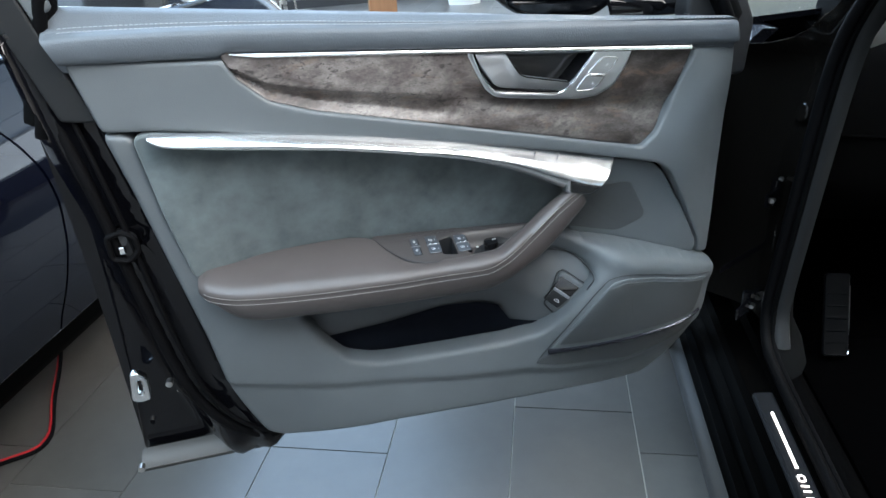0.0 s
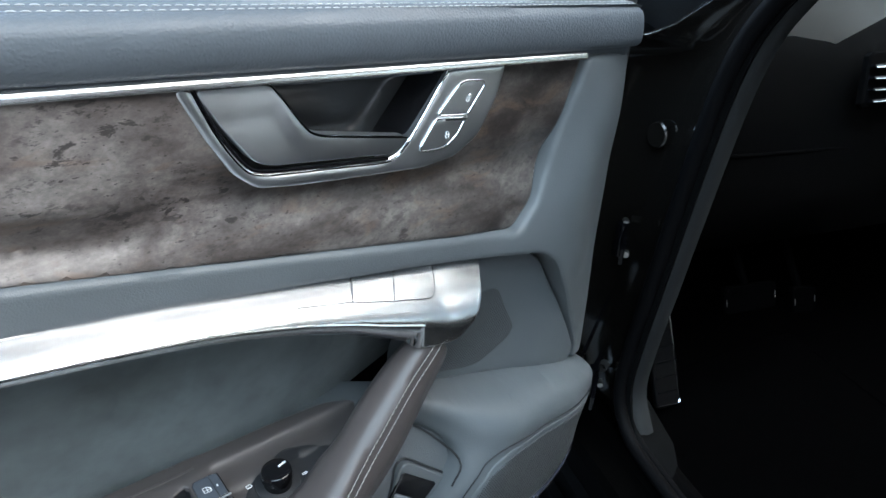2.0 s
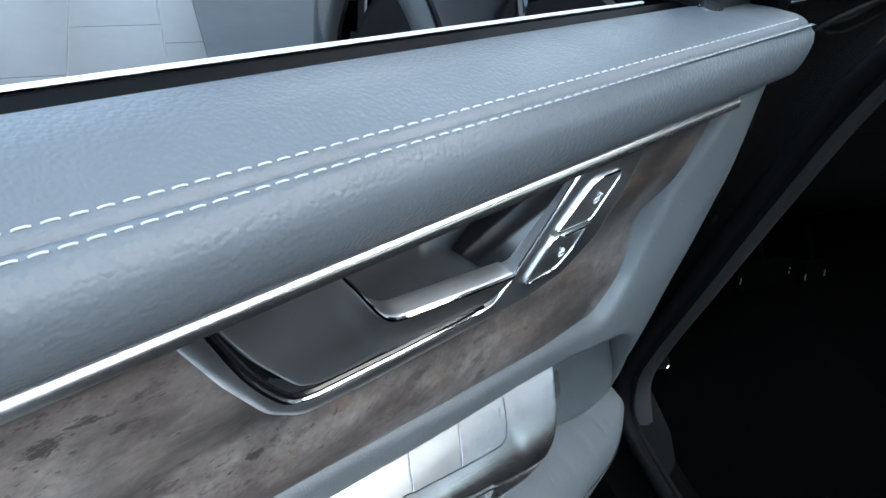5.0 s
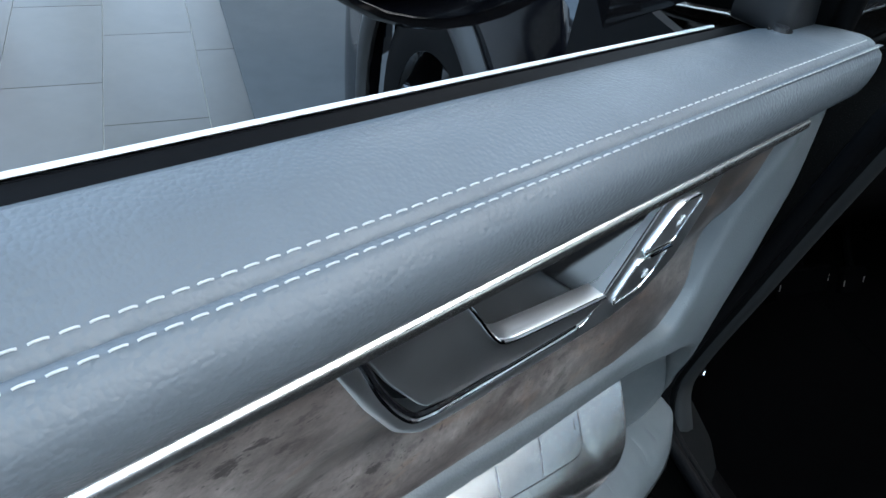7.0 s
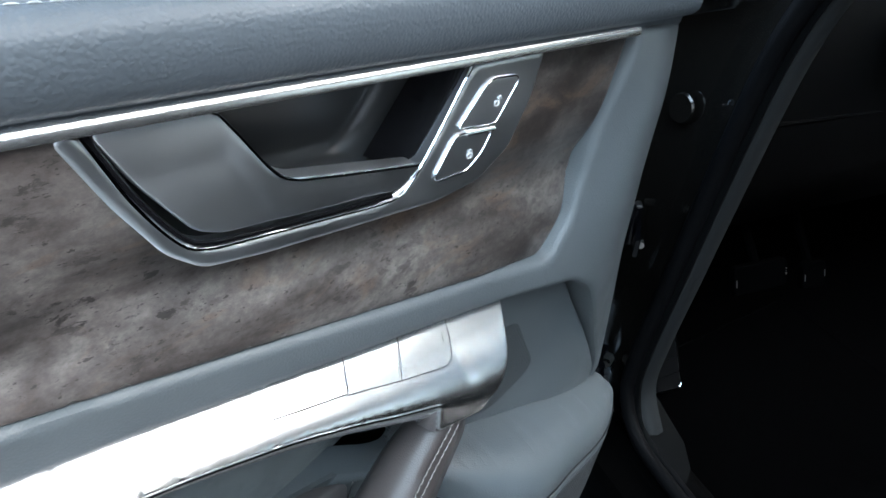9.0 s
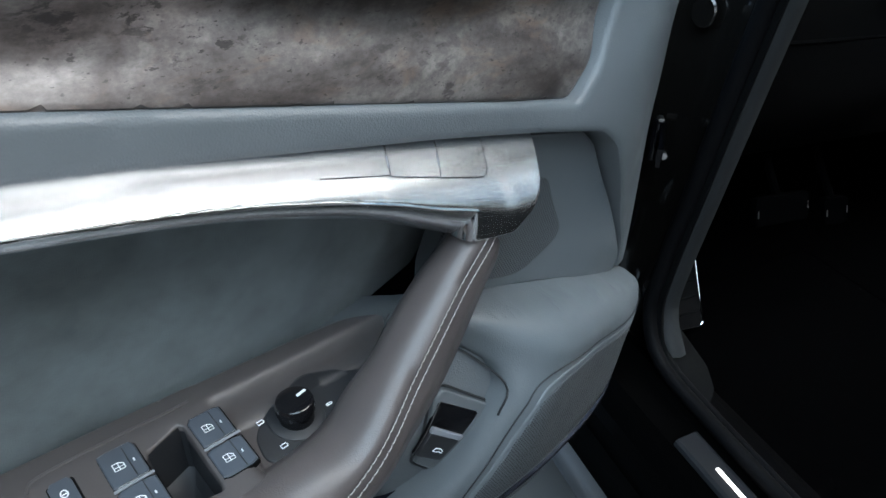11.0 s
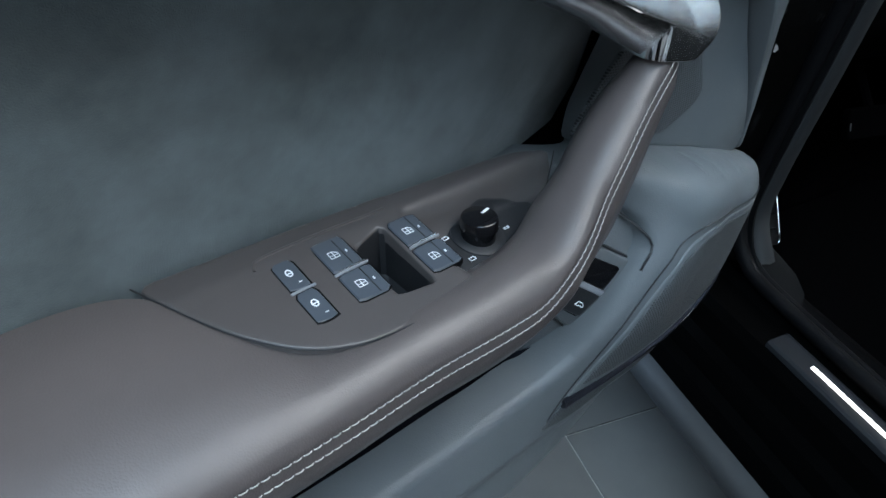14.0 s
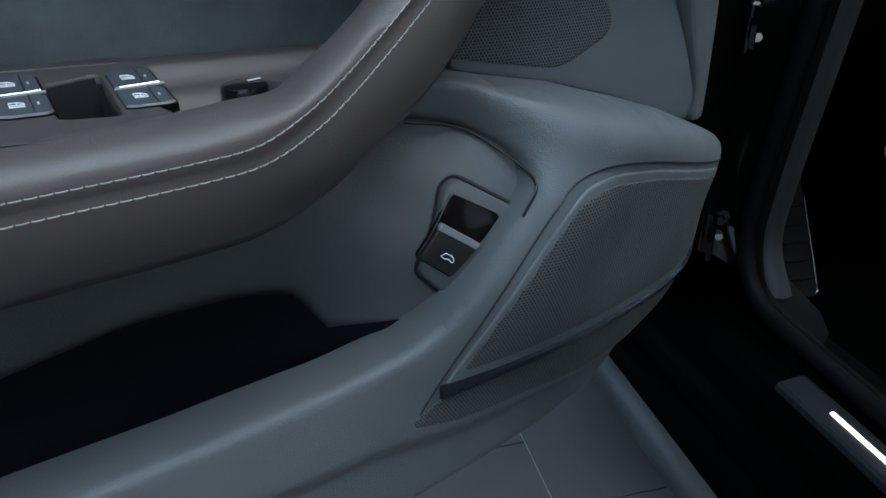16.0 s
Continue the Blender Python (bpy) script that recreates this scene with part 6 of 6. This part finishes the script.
# dark sheet added to keep light from the north off the jamb
make("fender_gap_blocker", slab([[(x, y, z) for x, y in ((0.062, 0.10), (0.058, 0.05), (0.052, 0.0), (0.047, -0.05), (0.045, -0.085))] for z in np.linspace(0.33, 0.925, 8)], (0.012, 0.0, 0)), M_RUBBER, car, "added dark sheet closing the gap between fender and door", 50)
make("arch_cladding", tube(arch_path, 0.030, 8, up=(1, 0, 0), flat=0.6), M_ROCKER, car, "dark grey wheel arch cladding", 60)
make("bonnet", slab([[(0.16 + 1.46 * k, y, 0.938 - 0.045 * y + 0.045 * math.sin(3.14 * k)) for k in np.linspace(0, 1, 14)] for y in np.linspace(0.16, 1.38, 12)], (0, 0, -0.012)), M_PAINT, car, "glossy black bonnet", 50)
make("front_bumper", slab([[(0.30 + 1.2 * k, 1.40 + 0.10 * math.sin(3.14 * k), z) for k in np.linspace(0, 1, 12)] for z in np.linspace(0.2, 0.90, 6)], (0, -0.03, 0)), M_PAINT, car, "", 50)
wheel_c = np.array([0.085, 0.50, 0.345])


def wheel_part(nm, prof, mat, parent, label="", c=wheel_c):
    rows_ = [[(c[0] + w, c[1] + r * math.cos(a), c[2] + r * math.sin(a)) for a in np.linspace(0, 2 * np.pi, 48, endpoint=False)] for r, w in prof]
    return make(nm, grid(rows_, closed_v=True), mat, parent, label, 40)


wheel = wheel_part("wheel", [(0.245, 0.0), (0.30, -0.012), (0.335, 0.0), (0.345, 0.03), (0.345, 0.18), (0.33, 0.21), (0.25, 0.215)], M_RUBBER, car, "front wheel with black tyre")
rim = wheel_part("rim", [(0.250, 0.0), (0.242, 0.006), (0.232, 0.03), (0.225, 0.12), (0.04, 0.13)], M_GLOSS, wheel, "dark alloy rim")
for k in range(5):
    a = k * 2 * math.pi / 5 + 0.3
    make("spoke", tube([wheel_c + np.array([0.018, r * math.cos(a), r * math.sin(a)]) for r in (0.03, 0.13, 0.235)], 0.024, 8, up=(1, 0, 0), flat=0.6), M_GLOSS, wheel)

# ---- neighbouring dark blue car ----
NX = -1.42
ncar = thing("car", CAR_AXES, "glossy midnight blue car parked beside the open door", "car", local=True)
prof_n = [(0.10, 0.165), (0.075, 0.20), (0.070, 0.235), (0.050, 0.262), (0.030, 0.285), (0.012, 0.36), (0.000, 0.46), (-0.002, 0.56), (-0.012, 0.635), (-0.020, 0.655), (-0.030, 0.70), (-0.055, 0.80), (-0.085, 0.875), (-0.11, 0.905)]


# tumblehome of the side, and the curve of the gap between its doors
SIDE_N = [(-0.050, 0.262), (-0.022, 0.36), (-0.006, 0.46), (0.0, 0.56), (-0.002, 0.62), (-0.007, 0.655), (-0.020, 0.70), (-0.044, 0.755), (-0.073, 0.81), (-0.102, 0.86), (-0.130, 0.905)]


def gap_n(z):
    return float(np.interp(z, [0.20, 0.30, 0.40, 0.48, 0.58, 0.67, 0.735, 0.83, 0.91], [-0.098, -0.084, -0.045, -0.019, -0.004, -0.008, -0.025, -0.068, -0.11]))


side_fine = crom([(a, 0, b) for a, b in SIDE_N], 34)
for nm, ya, yb in (("rear_door", -1.25, -0.004), ("front_door", 0.004, 1.30)):
    rows_ = [[(NX + 0.010 + x, y + gap_n(z), z) for x, _, z in side_fine] for y in np.linspace(ya, yb, 22)]
    ndoor = make(nm, slab(rows_, (-0.03, 0, 0)), M_BLUE, ncar, "midnight blue door", 50)
    make("door_handle", tube(crom([(NX - 0.01, ya + 0.20, 0.72), (NX + 0.02, ya + 0.23, 0.722), (NX + 0.02, ya + 0.38, 0.725), (NX - 0.01, ya + 0.41, 0.725)], 16), 0.010, 8), M_BLUE, ndoor)
make("sill_panel", slab([[(NX - x * 0.9 - 0.02 + 0.012, y, z) for x, z in prof_n[:4]] for y in np.linspace(-1.3, 1.3, 10)], (-0.05, 0, 0)), M_SILL, ncar, "black sill panel", 40)
make("sill_bright_line", tube([(NX - 0.046, y, 0.262) for y in np.linspace(-1.3, 1.3, 6)], 0.004, 6), M_STEEL, ncar)
make("side_window", slab([[(NX - 0.125 - 0.24 * k, y - 0.06 * k, 0.925 + 0.36 * k) for k in np.linspace(0, 1, 8)] for y in np.linspace(-1.9, 1.05, 14)], (-0.01, 0, 0)), M_TINT, ncar, "dark tinted side windows", 60)
make("window_trim", tube([(NX - 0.112, y, 0.913) for y in np.linspace(-1.95, 1.20, 6)], 0.008, 6), M_BRIGHT, ncar, "bright window trim")
make("window_post", tube([(NX - 0.12 - 0.24 * k, -0.11 - 0.06 * k, 0.92 + 0.36 * k) for k in np.linspace(0, 1, 6)], 0.014, 6), M_GLOSS, ncar)


def arch_n(y):
    """Lower edge of the side, rising over the wheels."""
    return max([0.262] + [0.345 + math.sqrt(max(0, 0.40 ** 2 - (y - w) ** 2)) for w in (-1.62, 1.68) if abs(y - w) < 0.40])


for nm, ya, yb in (("rear_wing", -2.45, -1.258), ("front_wing", 1.308, 2.45)):
    rows_ = []
    for y in np.linspace(ya, yb, 48):
        tuck = 0.30 * max(0, (abs(y) - 1.75) / 0.7) ** 2
        low, drop = arch_n(y), (0.20 * max(0, (y - 1.3) / 1.15) ** 1.5 if y > 0 else 0.0)
        rows_.append([(NX + 0.010 + float(np.interp(z, side_fine[:, 2], side_fine[:, 0])) - tuck, y + gap_n(z), z - drop * (z - low) / 0.65) for z in np.linspace(low, 0.905, 20)])
    make(nm, slab(rows_, (-0.03, 0, 0)), M_BLUE, ncar, "midnight blue wing", 50)


def across_n(ys, zs, tucks, crown):
    """Loft a panel over the whole width of the car."""
    return [[(NX - 0.135 - t_ + (-1.58 + 2 * t_) * k, y, z + crown * math.sin(math.pi * k)) for k in np.linspace(0, 1, 16)] for y, z, t_ in zip(ys, zs, tucks)]


make("bonnet", slab(across_n([0.98, 1.3, 1.7, 2.1, 2.42], [0.905, 0.885, 0.83, 0.76, 0.69], [0.0, 0.0, 0.0, 0.08, 0.28], 0.05), (0, 0, -0.02)), M_BLUE, ncar, "midnight blue bonnet", 60)
make("front_bumper", slab(across_n([2.42, 2.50, 2.50, 2.44], [0.685, 0.58, 0.36, 0.20], [0.28, 0.26, 0.26, 0.28], 0.0), (0, -0.03, 0)), M_BLUE, ncar, "", 60)
make("windscreen", slab(across_n([1.12, 0.72, 0.30], [0.93, 1.12, 1.285], [0.0, 0.11, 0.235], 0.06), (0, -0.006, -0.006)), M_TINT, ncar, "dark windscreen", 60)
make("roof", slab(across_n([0.30, -0.2, -0.8, -1.4, -1.95], [1.288, 1.335, 1.34, 1.32, 1.27], [0.235] * 5, 0.06), (0, 0, -0.02)), M_BLUE, ncar, "", 60)
make("rear_window", slab(across_n([-1.95, -2.2, -2.42], [1.268, 1.10, 0.92], [0.235, 0.12, 0.05], 0.05), (0, 0.006, -0.006)), M_TINT, ncar, "dark rear window", 60)
make("tailgate", slab(across_n([-2.42, -2.50, -2.50, -2.45], [0.915, 0.80, 0.40, 0.20], [0.05, 0.10, 0.22, 0.24], 0.0), (0, 0.03, 0)), M_BLUE, ncar, "", 60)
make("far_side", slab([[(NX - 1.775 + 0.22 * max(0, z - 0.65), y, z) for z in np.linspace(0.18, 0.905, 8)] for y in np.linspace(-2.4, 2.0, 12)], (0.03, 0, 0)), M_BLUE, ncar, "", 60)
make("far_window", slab([[(NX - 1.725 + 0.24 * k, y - 0.06 * k, 0.905 + 0.38 * k) for k in np.linspace(0, 1, 5)] for y in np.linspace(-1.9, 1.05, 8)], (0.01, 0, 0)), M_TINT, ncar, "", 60)
make("underbody", grid([[(NX - 0.10, y, 0.17), (NX - 1.75, y, 0.17), (NX - 1.75, y, 0.6), (NX - 0.3, y, 0.6)] for y in (-1.22, 1.27)], closed_v=True, cap=True), M_BLACK, ncar)
for wy in (-1.62, 1.68):
    c_ = np.array([NX - 0.03, wy, 0.345])
    nw = make("wheel", grid([[(c_[0] - w, c_[1] + r * math.cos(a), c_[2] + r * math.sin(a)) for a in np.linspace(0, 2 * np.pi, 40, endpoint=False)] for r, w in [(0.245, 0.0), (0.30, -0.012), (0.335, 0.0), (0.345, 0.03), (0.345, 0.18), (0.25, 0.215)]], closed_v=True), M_RUBBER, ncar, "", 40)
    make("rim", grid([[(c_[0] - w, c_[1] + r * math.cos(a), c_[2] + r * math.sin(a)) for a in np.linspace(0, 2 * np.pi, 40, endpoint=False)] for r, w in [(0.25, 0.0), (0.235, 0.02), (0.10, 0.03), (0.03, 0.03)]], closed_v=True, cap=True), M_STEEL, nw)

# cable on the floor
cable = thing("cable", TURN @ Matrix.Translation((-1.5, 0.1, 0)), "red and black charging cable lying on the tiles", "cable")


def car_to_world(p):
    return np.array(CAR_AXES @ Vector(p))


cab = crom([(-2.0, -0.75, 0.006), (-1.72, -0.42, 0.006), (-1.57, -0.30, 0.006), (-1.513, -0.255, 0.006), (-1.505, -0.215, 0.007), (-1.525, -0.17, 0.006), (-1.60, -0.06, 0.006), (-1.66, 0.06, 0.03), (-1.70, 0.15, 0.09)], 70)
make("red_lead", tube([car_to_world(p) for p in cab], 0.0055, 8), M_RED, cable, "red cable")
make("black_lead", tube([car_to_world(p + np.array([0.010, -0.006, 0])) for p in cab], 0.0055, 8), M_RUBBER, cable, "black cable")

# ---- showroom ----
def block(name, lo, hi, mat, label="", category="", kind="structure", bevel=0.0):
    ob = new(name, box_mesh(name, lo, hi, bevel))
    ob.data.materials.append(mat)
    return tagged(ob, label=label, category=category, kind=kind)


RX0, RX1, RY0, RY1, H = -9.5, 9.5, -7.5, 9.5, 6.0
block("ceiling", (RX0 - 0.2, RY0 - 0.2, H), (RX1 + 0.2, RY1 + 0.2, H + 0.2), M_CEIL)


def glazed_wall(name, win, a, b, fixed, axis, low=0.12):
    """Low wall, head and posts with glass between."""
    def box(lo_s, hi_s, z0, z1, t0=-0.1, t1=0.1):
        if axis == "x":
            return (lo_s, fixed + t0, z0), (hi_s, fixed + t1, z1)
        return (fixed + t0, lo_s, z0), (fixed + t1, hi_s, z1)
    w = block(name, *box(a, b, H - 0.35, H), M_WALL)
    f = block(win, *box(a, b, 0, low), M_DARKFURN)
    n_ = 5
    for k in range(n_ + 1):
        s = a + (b - a) * k / n_
        ob = part("window_frame", box_mesh("window_frame", *box(s - 0.04, s + 0.04, low, H - 0.35, -0.06, 0.06)), M_DARKFURN, f)
    for k in range(n_):
        s0, s1 = a + (b - a) * k / n_ + 0.04, a + (b - a) * (k + 1) / n_ - 0.04
        g = part("pane", box_mesh("pane", *box(s0, s1, low, H - 0.35, -0.012, 0.012)), M_GLASS, f)
        g.visible_shadow = False
    return w


glazed_wall("wall_north", "window_1", RX0, RX1, RY1, "x")
glazed_wall("wall_south", "window_3", RX0, RX1, RY0, "x")
# tall solid base is added, unseen, to keep bright sky off the blue car
glazed_wall("wall_east", "window_4", RY0, RY1, RX1, "y", 2.7)
glazed_wall("wall_west", "window_2", RY0, RY1, RX0, "y")
lamp = thing("ceiling_lamp", (*PANEL, 5.9), "large luminous white ceiling panels", "ceiling light")
for a in range(4):
    for b in range(4):
        x_, y_ = PANEL[0] - 3.6 + 1.8 * a, PANEL[1] - 3.0 + 1.5 * b
        part("panel", box_mesh("panel", (x_ + 0.02, y_ + 0.02, 5.88), (x_ + 1.78, y_ + 1.48, 5.999), 0.006), M_WHITE, lamp)
# housings made up for the added overhead lamps
for (sx_, sy_), n_, d_ in ((SKY_FILL, 3, 2.5), (SKY_FILL_EAST, 3, 2.2), (SKY_FILL_NORTH, 4, 3.0)):
    sky_frame = thing("skylight", (sx_, sy_, 5.9), "added, unseen skylight housing in the ceiling", "skylight", kind="structure")
    for a in range(n_):
        part("pane", box_mesh("pane", (sx_ - n_ + 2.0 * a + 0.03, sy_ - d_, 5.88), (sx_ - n_ + 2.0 * (a + 1) - 0.03, sy_ + d_, 5.999), 0.006), M_WHITE, sky_frame)
for px_, py_ in ((-2.6, 8.2), (1.9, 8.4)):
    col = thing("column", (px_, py_, 0), "round white plastered column", "column", kind="structure")
    make("shaft", tube([(px_, py_, 0), (px_, py_, H - 0.01)], 0.22, 28, up=(0, 1, 0)), M_WALL, col)


def desk(x, y, rot, w, mat, label):
    m = Matrix.Translation((x, y, 0)) @ Matrix.Rotation(radians(rot), 4, "Z")
    t = thing("desk", m, label, "desk", local=True)
    part("tabletop", box_mesh("tabletop", (-w / 2, -0.4, 0.71), (w / 2, 0.4, 0.75), 0.004), mat, t)
    for sx in (-1, 1):
        for sy in (-1, 1):
            part("leg", box_mesh("leg", (sx * (w / 2 - 0.06) - 0.025, sy * 0.34 - 0.025, 0), (sx * (w / 2 - 0.06) + 0.025, sy * 0.34 + 0.025, 0.71), 0.003), M_STEEL, t)
    part("modesty_panel", box_mesh("modesty_panel", (-w / 2 + 0.08, 0.30, 0.25), (w / 2 - 0.08, 0.32, 0.70), 0.002), mat, t)
    return t


def chair(x, y, rot):
    m = Matrix.Translation((x, y, 0)) @ Matrix.Rotation(radians(rot), 4, "Z")
    t = thing("office_chair", m, "black visitor chair on a steel frame", "chair", "visitor chairs", local=True)
    part("seat", box_mesh("seat", (-0.24, -0.24, 0.43), (0.24, 0.24, 0.49), 0.02), M_DARKFURN, t)
    part("backrest", box_mesh("backrest", (-0.23, 0.21, 0.52), (0.23, 0.26, 0.92), 0.02), M_DARKFURN, t)
    for sx in (-0.21, 0.21):
        make("leg", tube(crom([(sx, -0.22, 0.43), (sx, -0.24, 0.02), (sx, 0.22, 0.02), (sx, 0.235, 0.5)], 24), 0.012, 8, up=(1, 0, 0)), M_STEEL, t)
    return t


desk(-3.1, 6.9, 8, 1.8, M_WHITE, "white showroom desk with steel legs")
desk(-1.2, 7.6, -6, 1.4, M_WHITE, "white showroom desk with steel legs")
chair(-2.3, 6.3, 170), chair(-3.6, 6.2, 190), chair(-0.7, 6.8, 160)
cab_ = thing("cabinet", (-2.0, 8.6, 0), "dark low cabinet against the glass front", "cabinet")
part("body", box_mesh("body", (-2.5, 8.4, 0.0), (-1.5, 8.85, 1.1), 0.006), M_DARKFURN, cab_)
for k in range(2):
    part("door", box_mesh("door", (-2.49 + 0.5 * k, 8.385, 0.05), (-2.01 + 0.5 * k, 8.399, 1.07), 0.003), M_DARKFURN, cab_)
post_ = thing("wood_post", (0.35, 5.6, 0), "orange-brown wooden display post", "post")
part("board", box_mesh("board", (0.22, 5.55, 0), (0.48, 5.65, 2.2), 0.005), M_WOODPOST, post_)

# thin grey slab with sharp edges on the tiles ahead of the car
grey_floor_area = new("grey_floor_area", box_mesh("grey_floor_area", (-0.17, 1.1, 0.0005), (2.2, 3.6, 0.006), 0.002))
grey_floor_area.matrix_basis = CAR_AXES
grey_floor_area.data.materials.append(M_GREY_AREA)
tagged(grey_floor_area, label="sharp-edged grey area on the tiles before the car", category="mat")

# ---- floor: tiles in running bond, along the cars ----
gm = bpy.data.meshes.new("floor")
gm.from_pydata([(RX0 - 30, RY0 - 30, -0.003), (RX1 + 30, RY0 - 30, -0.003), (RX1 + 30, RY1 + 30, -0.003), (RX0 - 30, RY1 + 30, -0.003)], [], [(0, 1, 2, 3)])
floor = tagged(new("floor", gm), kind="structure", label="slate-grey showroom floor tiles with pale joints", category="floor")
gm.materials.append(M_GROUT)
TW, TL, J = 0.30, 0.60, 0.0035
tile_me = mesh_of("tile", [(-TW / 2 + J / 2, -TL / 2 + J / 2, 0), (TW / 2 - J / 2, -TL / 2 + J / 2, 0), (TW / 2 - J / 2, TL / 2 - J / 2, 0), (-TW / 2 + J / 2, TL / 2 - J / 2, 0),
                           (-TW / 2 + J / 2 - 0.0007, -TL / 2 + J / 2 - 0.0007, -0.003), (TW / 2 - J / 2 + 0.0007, -TL / 2 + J / 2 - 0.0007, -0.003), (TW / 2 - J / 2 + 0.0007, TL / 2 - J / 2 + 0.0007, -0.003), (-TW / 2 + J / 2 - 0.0007, TL / 2 - J / 2 + 0.0007, -0.003)],
                  [(0, 1, 2, 3), (0, 4, 5, 1), (1, 5, 6, 2), (2, 6, 7, 3), (3, 7, 4, 0)], 20)
tile_me.materials.append(M_TILE)
far_v, far_f = [], []
for col_ in range(-40, 40):
    x = TW * (col_ + 0.5)
    shift = {-1: 0.0, 0: -0.14, -2: 0.15, -3: -0.19, -4: -0.10, -5: -0.36}.get(col_, ((col_ * 7) % 5) * 0.12)
    for row in range(-20, 22):
        y = shift + TL * (row + 0.5)
        p = CAR_AXES @ Vector((x, y, 0))
        if not (RX0 < p.x < RX1 and RY0 < p.y < RY1):
            continue
        if -2.4 < x < 0.4 and -1.0 < y < 2.5:
            ob = new("tile", tile_me)
            ob.matrix_basis = CAR_AXES @ Matrix.Translation((x, y, 0.0))
            ob.parent = floor
        else:
            s = len(far_v)
            far_v += [tuple(CAR_AXES @ Vector((x + v.co.x, y + v.co.y, v.co.z))) for v in tile_me.vertices]
            far_f += [tuple(s + i for i in f.vertices) for f in tile_me.polygons]
ft = part("tile_field", mesh_of("tile_field", far_v, far_f, 20), M_TILE, floor)
tagged(ft, kind="stuff")
